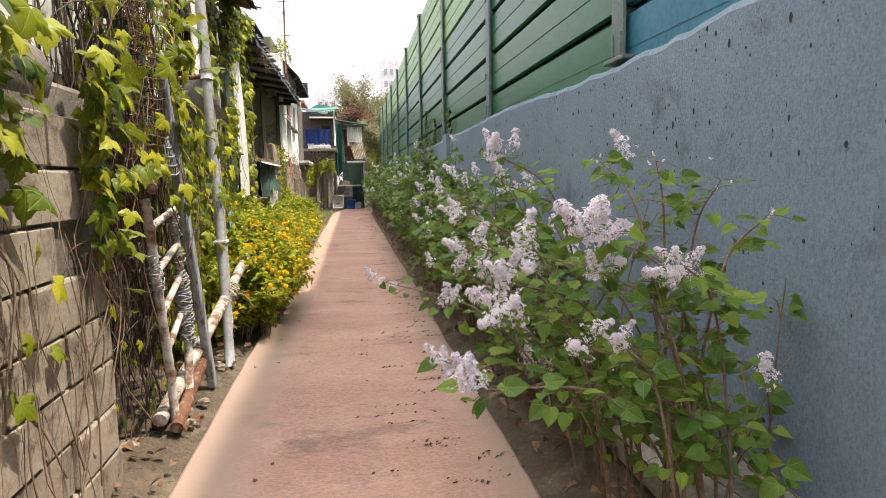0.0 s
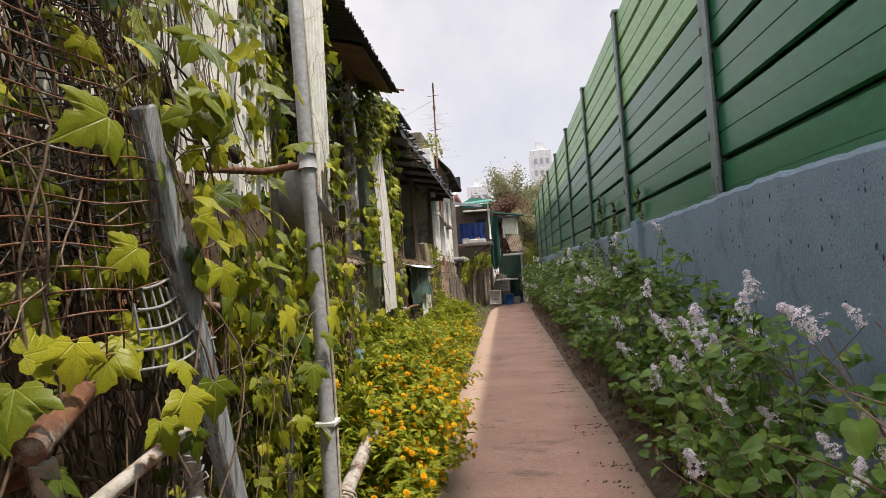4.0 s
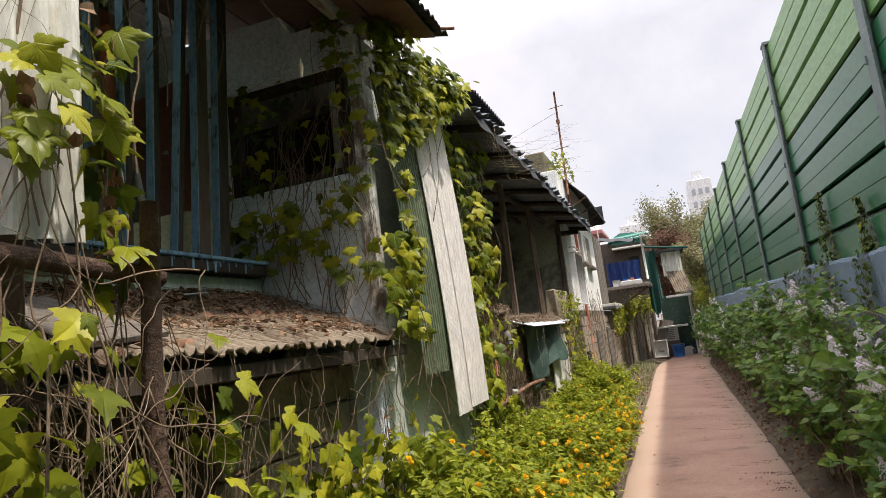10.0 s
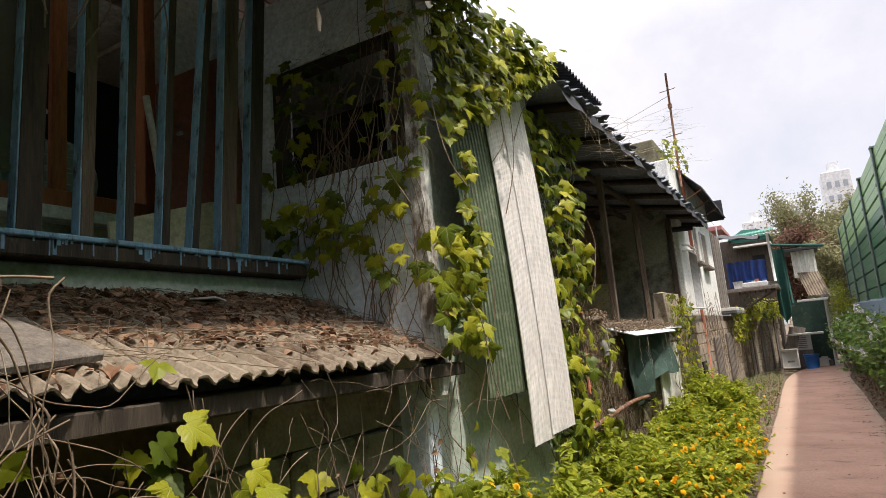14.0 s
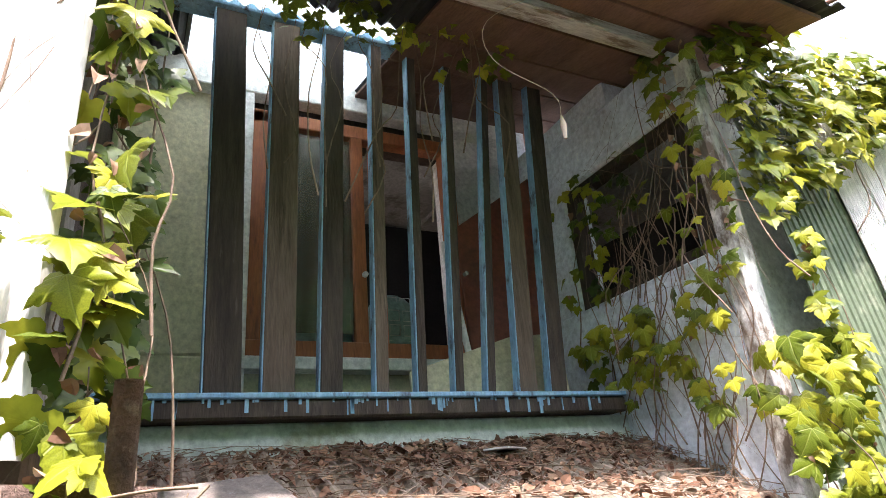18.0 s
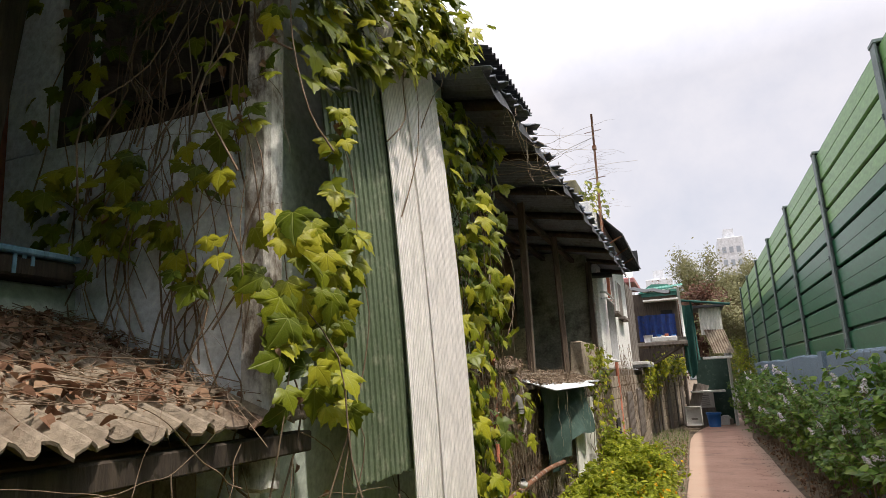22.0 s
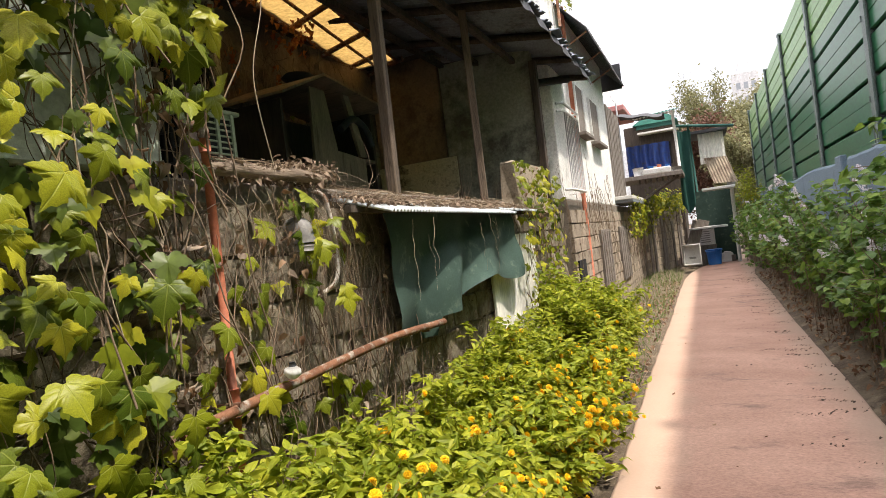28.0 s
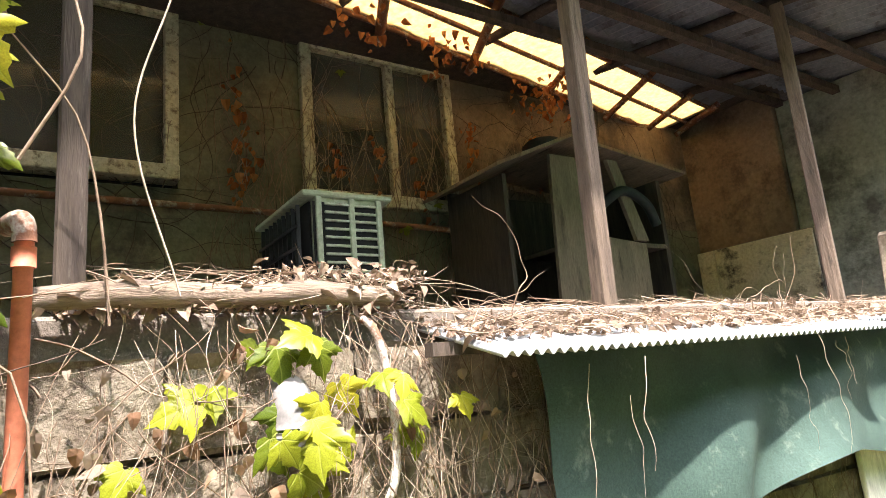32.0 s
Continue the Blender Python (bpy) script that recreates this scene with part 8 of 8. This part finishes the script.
# ---- lilac bushes along the blue wall ----


def floret():
    V, F = [], []
    for k in range(4):
        a = math.pi / 2 * k
        c, s = math.cos(a), math.sin(a)
        i = len(V)
        V += [(0, 0, 0), (0.5 * c - 0.28 * s, 0.5 * s + 0.28 * c, 0.08), (c, s, 0.0), (0.5 * c + 0.28 * s, 0.5 * s - 0.28 * c, 0.08)]
        F += [(i, i + 1, i + 2), (i, i + 2, i + 3)]
    return np.array(V), np.array(F)


FLORET = floret()


def panicle(seed, length=0.2):
    r = np.random.default_rng(seed)
    n = 110
    t = r.uniform(0, 1, n) ** 0.8
    rad = 0.30 * (1 - t) ** 0.7 + 0.04
    lob = 1 + 0.35 * np.sin(t * 14 + seed)
    az = r.uniform(0, 2 * np.pi, n)
    rad = rad * lob * r.uniform(0.55, 1.0, n)
    p = np.stack([rad * np.cos(az), rad * np.sin(az), t], -1)
    nrm = np.stack([np.cos(az), np.sin(az), 0.4 + t], -1) + r.normal(0, 0.3, (n, 3))
    me = scatter(FLORET, p, frames_for(nrm, r.normal(0, 1, (n, 3))), r.uniform(0.06, 0.10, n), "panicle")
    me.materials.append(L_LILACFLOWER)
    return me


PANICLES = [panicle(k) for k in range(4)]


def lilac(label, y, x, height, spread, shoots, blooms, leaf=(0.05, 0.085), seed=0, per=15, bloom_z=0.5, lean=-0.1):
    e = thing("lilac_bush", (x, y, 0.0), label, "lilac bush", "lilac bushes")
    lines, P, T, N, tips = [], [], [], [], []
    for k in range(shoots):
        a = np.array([x + rng.normal(0, 0.10), y + rng.normal(0, spread * 0.35), 0.0])
        h = height * rng.uniform(0.45, 1.05)
        d = np.array([rng.normal(lean, 0.20), rng.normal(0, spread * 0.5), 0])
        q = np.array([a, a + d * 0.15 + (0, 0, h * 0.35), a + d * 0.55 + (0, 0, h * 0.72), a + d + (0, 0, h)])
        q[:, 0] = np.clip(q[:, 0], 0.55, 1.40)
        c = spline(q, 7)
        lines.append((c, np.linspace(0.006, 0.0018, len(c))))
        tips.append(c[-1])
        for j in range(3):
            i = rng.integers(7, len(c) - 3)
            dd = np.array([rng.normal(lean * 0.6, 0.14), rng.normal(0, 0.18), rng.uniform(0.05, 0.26)])
            q2 = np.array([c[i], c[i] + dd * 0.5 + (0, 0, 0.02), c[i] + dd])
            q2[:, 0] = np.clip(q2[:, 0], 0.5, 1.42)
            c2 = spline(q2, 4)
            lines.append((c2, np.linspace(0.004, 0.0015, len(c2))))
            tips.append(c2[-1])
            for r in range(per):
                s = c2[rng.integers(1, len(c2))]
                az = rng.uniform(0, 2 * np.pi)
                t = np.array([math.cos(az), math.sin(az), rng.uniform(-0.5, 0.3)])
                P.append(s + t * rng.uniform(0.01, 0.05))
                T.append(t)
        for r in range(per):
            s = c[rng.integers(8, len(c))]
            az = rng.uniform(0, 2 * np.pi)
            t = np.array([math.cos(az), math.sin(az), rng.uniform(-0.5, 0.3)])
            P.append(s + t * rng.uniform(0.01, 0.05))
            T.append(t)
    P, T = np.array(P), np.array(T)
    n = len(P)
    part("stem", tubes(lines, "stem", 5), M_TWIG, e, "", "stuff")
    sz = rng.uniform(leaf[0], leaf[1], n)
    rot = frames_for(rand_dirs(n, (-0.25, -0.2, 1), 0.45), T)
    part("foliage", scatter(HEART, P, rot, sz), L_LILAC, e, "", "stuff")
    b = base_of(e)
    tips = [t for t in tips if t[2] > height * bloom_z]
    order = rng.permutation(len(tips))[:blooms]
    for i in order:
        ob = tagged(new("flower_panicle", PANICLES[rng.integers(0, 4)]), kind="stuff")
        ob.parent = e
        s = rng.uniform(0.085, 0.15)
        dr = Vector((rng.normal(-0.25, 0.45), rng.normal(-0.1, 0.45), 1.0)).to_track_quat("Z", "Y").to_matrix().to_4x4()
        ob.matrix_basis = Matrix.Translation(Vector(tips[i]) - b) @ dr @ Matrix.Diagonal((s, s, s, 1))
    return e


def lilac_arch(label, root, heads, leaf=(0.030, 0.058)):
    """Lilac whose arching shoots carry a cluster of flower heads at each given tip."""
    e = thing("lilac_bush", (*root, 0.0), label, "lilac bush", "lilac bushes")
    b = base_of(e)
    lines, P, T = [], [], []
    for hx, hy, hz, size in heads:
        a = np.array([root[0] + rng.normal(0, 0.07), root[1] + 0.35 * (hy - root[1]) + rng.normal(0, 0.10), 0.02])
        h = np.array([hx, hy, hz])
        c = spline([a, a + (h - a) * (0.10, 0.15, 0.42), a + (h - a) * (0.45, 0.5, 0.86), h], 8)
        lines.append((c, np.linspace(0.007, 0.002, len(c))))
        for i in range(9, len(c)):
            for r in range(2):
                az = rng.uniform(0, 2 * np.pi)
                t = np.array([math.cos(az), math.sin(az), rng.uniform(-0.5, 0.35)])
                st = c[i] + t * rng.uniform(0.03, 0.09)
                lines.append((np.array([c[i], (c[i] + st) / 2 + (0, 0, 0.006), st]), 0.0011))
                P.append(st)
                T.append(t)
        for r in range(3):
            o = Vector(rng.normal(0, 0.55, 3)) + Vector((-0.2, -0.25, 0.7))
            ob = tagged(new("flower_panicle", PANICLES[rng.integers(0, 4)]), kind="stuff")
            ob.parent = e
            k = size * rng.uniform(0.6, 1.05)
            ob.matrix_basis = Matrix.Translation(Vector(h) - b + Vector(rng.normal(0, 0.018, 3))) @ o.to_track_quat("Z", "Y").to_matrix().to_4x4() @ Matrix.Diagonal((k, k, k, 1))
    P, T = np.array(P), np.array(T)
    part("stem", tubes(lines, "stem", 5), M_TWIG, e, "", "stuff")
    n = len(P)
    leaf_parts(e, P, frames_for(rand_dirs(n, (-0.3, -0.35, 1), 0.4), T), rng.uniform(leaf[0], leaf[1], n), HEART_MESH, L_LILAC_ONE)
    return e


HEART_MESH = shape_mesh(HEART, "leaf")
lilac_arch("lilac bush in full pale mauve bloom, leaning over the path", (0.98, 2.15), [(0.545, 2.26, 1.33, 0.13), (0.60, 2.38, 1.22, 0.08), (0.54, 1.86, 1.02, 0.13), (0.46, 1.77, 0.86, 0.15), (0.48, 1.84, 0.93, 0.11), (0.41, 2.06, 1.03, 0.11), (0.40, 2.17, 1.12, 0.11), (0.30, 1.46, 0.74, 0.11), (0.28, 1.70, 0.735, 0.10), (0.645, 2.46, 0.76, 0.11), (0.41, 2.66, 0.70, 0.10), (0.17, 2.90, 0.77, 0.09)])
lilac_arch("upright lilac bush with mauve heads before the blue wall", (1.02, 1.72), [(0.67, 1.66, 1.09, 0.16), (0.70, 1.70, 0.98, 0.09), (0.65, 1.67, 0.77, 0.09), (0.74, 1.62, 0.79, 0.08), (0.92, 1.62, 0.96, 0.12), (0.86, 1.55, 1.02, 0.08), (0.80, 1.95, 1.30, 0.02), (0.95, 1.85, 1.28, 0.02), (1.10, 1.75, 1.22, 0.02), (1.18, 1.65, 1.12, 0.02)])
lilac("lilac bush with pale mauve heads among green leaves", 2.60, 1.08, 1.20, 0.5, 14, 6, (0.04, 0.075), per=6, bloom_z=0.3, lean=-0.14)
lilac("small leafy lilac shoots by the wall", 1.80, 1.16, 0.95, 0.35, 6, 1, (0.04, 0.075), per=4, bloom_z=0.4, lean=-0.05)
lilac("lilac bush with pale mauve flower heads over the path edge", 3.35, 1.04, 1.30, 0.65, 20, 20, (0.035, 0.07), per=6, bloom_z=0.3, lean=-0.20)
lilac("lilac bush with many pale mauve flower heads", 4.3, 1.04, 1.2, 0.6, 20, 16, (0.035, 0.07), per=8, bloom_z=0.3, lean=-0.15)
for k, (y, h, bl) in enumerate(((5.2, 1.15, 12), (6.0, 1.25, 10), (6.8, 1.6, 5), (7.6, 1.65, 6), (8.4, 1.40, 8), (9.3, 1.55, 14), (10.2, 1.65, 10), (11.1, 1.65, 7))):
    lilac("dense green lilac bush with a few pale flower heads" if bl < 8 else "green lilac bush with pale mauve flower heads", y, 1.08, h, 0.6, 24, bl, (0.038, 0.075), per=13)
for k, y in enumerate(np.arange(12.1, 30.5, 1.15)):
    lilac("dense green lilac bush beside the blue wall", y, 1.10, 1.58 + 0.15 * math.sin(k * 1.9), 0.65, 20, 6, (0.045, 0.085), per=15)

# low shoots on the footing in front of the camera's start
n = 60
lo = thing("ground_creeper", (1.2, 2.2, 0.19), "young yellow-green creeper trailing over the footing", "creeper")
lines, P = [], []
for k in range(9):
    a = np.array([rng.uniform(1.15, 1.42), rng.uniform(1.2, 2.6), 0.2])
    c = spline([a, a + (rng.normal(0, 0.1), 0.15, 0.10), a + (rng.normal(-0.05, 0.15), 0.35, 0.16), a + (rng.normal(-0.08, 0.2), 0.55, rng.uniform(0.05, 0.22))], 5)
    lines.append((c, 0.0035))
    P += [c[i] for i in range(2, len(c))]
P = np.array(P)
n = len(P)
part("stem", tubes(lines, "stem", 4), M_TWIG, lo, "", "stuff")
leaf_parts(lo, P + rng.normal(0, 0.03, (n, 3)), frames_for(rand_dirs(n, (-0.2, -0.3, 1), 0.4), rand_dirs(n, (0, 0, 0), 1)), rng.uniform(0.05, 0.10, n), shape_mesh(HEART, "leaf"), leaf_mat("young_leaf_single", (0.10, 0.20, 0.03), (0.17, 0.27, 0.04), (0.26, 0.33, 0.06), 0.4, 0.45, island=False))

# litter and weeds on both verges
n = 2600
side = rng.random(n) < 0.45
xs_ = np.where(side, rng.uniform(-1.3, -0.76, n), rng.uniform(0.76, 1.2, n))
ys_ = rng.uniform(0.2, 24, n)
pp = np.stack([xs_, ys_, np.where(side, 0.02, 0.05) + rng.uniform(0.0, 0.03, n)], -1)
solo("verge_litter", scatter(DRYLEAF, pp, frames_for(rand_dirs(n, (0, 0, 1), 0.4), rand_dirs(n, (0, 0, 0), 1)), rng.uniform(0.02, 0.06, n)), L_DRY, "dry brown leaves lying on the soil verges", "leaf litter", "stuff")
n = 2600
patch = np.stack([0.74 - 0.50 * np.abs(rng.normal(0, 0.5, 210)), rng.uniform(2.2, 25, 210)], -1)
at = patch[rng.integers(0, 210, n)] + rng.normal(0, 1, (n, 2)) * (0.075, 0.016)
at[:, 0] = np.minimum(at[:, 0], 0.73)
pp = np.stack([at[:, 0], at[:, 1], np.full(n, 0.008)], -1)
solo("path_debris", scatter(DRYLEAF, pp, frames_for(rand_dirs(n, (0, 0, 1), 0.1), rand_dirs(n, (-1, 0.1, 0), 0.6)), 0.005 + 0.020 * rng.uniform(0, 1, n) ** 2.5), M_TWIGDARK, "dark crumbled leaf and stalk debris along the path edge", "path debris", "stuff")
n = 70
pp = np.stack([rng.uniform(-0.68, 0.68, n), rng.uniform(0.6, 20, n), np.full(n, 0.008)], -1)
solo("path_leaves", scatter(DRYLEAF, pp, frames_for(rand_dirs(n, (0, 0, 1), 0.15), rand_dirs(n, (0, 0, 0), 1)), rng.uniform(0.012, 0.035, n)), L_DRY, "few small dry leaves on the footpath", "leaf litter", "stuff")
n = 2600
ys_ = rng.uniform(13.5, 27, n)
pp = np.stack([rng.uniform(-1.65, -0.78, n), ys_, np.full(n, 0.0)], -1)
solo("grass", scatter(BLADE, pp, frames_for(rand_dirs(n, (0, -1, 0.3), 0.8), rand_dirs(n, (0, 0, 1), 0.3)), rng.uniform(0.06, 0.18, n)), L_GRASS, "sparse grass on the verge by the houses", "grass", "stuff")
for k in range(12):
    r = rng.uniform(0.02, 0.055)
    b = bmesh.new()
    bmesh.ops.create_icosphere(b, subdivisions=2, radius=r)
    for v in b.verts:
        v.co += Vector(rng.normal(0, r * 0.12, 3))
        v.co.z *= 0.55
    bmesh.ops.translate(b, vec=(rng.uniform(-1.1, -0.82), rng.uniform(2.6, 5.0), 0.02), verts=b.verts)
    solo("stone", b, M_BLOCK, "rough grey-brown stone on the soil verge", "stone", "", "verge stones")

# ---- distance: trees and tower blocks ----


def tree(name, x, y, h, r, leafy, label, n=2600, trunk=0.14, base=0.35):
    e = thing(name, (x, y, 0), label, "tree")
    part("trunk", tube([(x, y, -0.1), (x + 0.1, y, h * 0.3), (x, y + 0.1, h * 0.62)], [trunk, trunk * 0.75, trunk * 0.35], 9), M_BARK, e)
    lines, P = [], []
    for k in range(46):
        z0 = h * rng.uniform(base * 0.6, 0.62)
        az = rng.uniform(0, 2 * np.pi)
        up = rng.uniform(0.35, 1.0)
        ln = r * rng.uniform(0.6, 1.1)
        a = np.array([x, y, z0])
        d = np.array([math.cos(az) * ln, math.sin(az) * ln, up * (h - z0) * 0.75])
        c = spline([a, a + d * (0.5, 0.5, 0.4), a + d], 5)
        lines.append((c, np.linspace(trunk * 0.28, 0.012, len(c))))
        for j in range(n // 46):
            P.append(c[rng.integers(4, len(c))] + rng.normal(0, r * 0.11, 3))
    P = np.array(P)
    m = len(P)
    part("limb", tubes(lines, "limbs", 5), M_BARK, e, "", "stuff")
    part("crown", scatter(LANCE, P, frames_for(rand_dirs(m, (0, -0.3, 1), 0.7), rand_dirs(m, (0, 0, -0.3), 1)), rng.uniform(0.10, 0.20, m)), leafy, e, "", "stuff")


tree("tree", 1.6, 45, 9.3, 2.5, L_TREE, "tall spring tree with thin yellow-green foliage beyond the houses", 42000)
tree("tree", -0.2, 40, 6.4, 2.0, L_TREERED, "broad red-brown leaved tree beyond the houses", 26000)
tree("tree", 1.7, 37, 5.2, 1.4, L_TREE, "yellow-green bushy tree at the end of the path", 22000, base=0.1)
tree("tree", 3.2, 43, 6.5, 1.8, L_TREE, "pale green tree behind the barrier end", 3000)


def tower(x0, x1, y, h, label):
    e = thing("apartment_tower", ((x0 + x1) / 2, y, 0), label, "apartment tower", "apartment towers")
    part("wall", box(x0, x1, y, y + 10, 0, h, 0.1), M_FARWALL, e)
    part("roof_box", box(x0 + (x1 - x0) * 0.3, x0 + (x1 - x0) * 0.7, y + 2, y + 7, h, h + 2.2), M_FARWALL, e)
    for z in np.arange(h - 9, h - 1, 2.8):
        for q in (0.14, 0.42, 0.70):
            part("window", box(x0 + (x1 - x0) * q, x0 + (x1 - x0) * (q + 0.16), y - 0.05, y + 0.05, z, z + 1.3), M_FARWIN, e)


tower(-8, -2.5, 150, 22.0, "pale hazy apartment tower in the distance")
tower(-1.5, 3.5, 160, 26.5, "pale hazy apartment tower in the distance")
tower(7.6, 12.6, 150, 29.5, "pale hazy apartment tower in the distance")
tower(-17, -9.5, 165, 19.5, "pale hazy apartment tower in the distance")
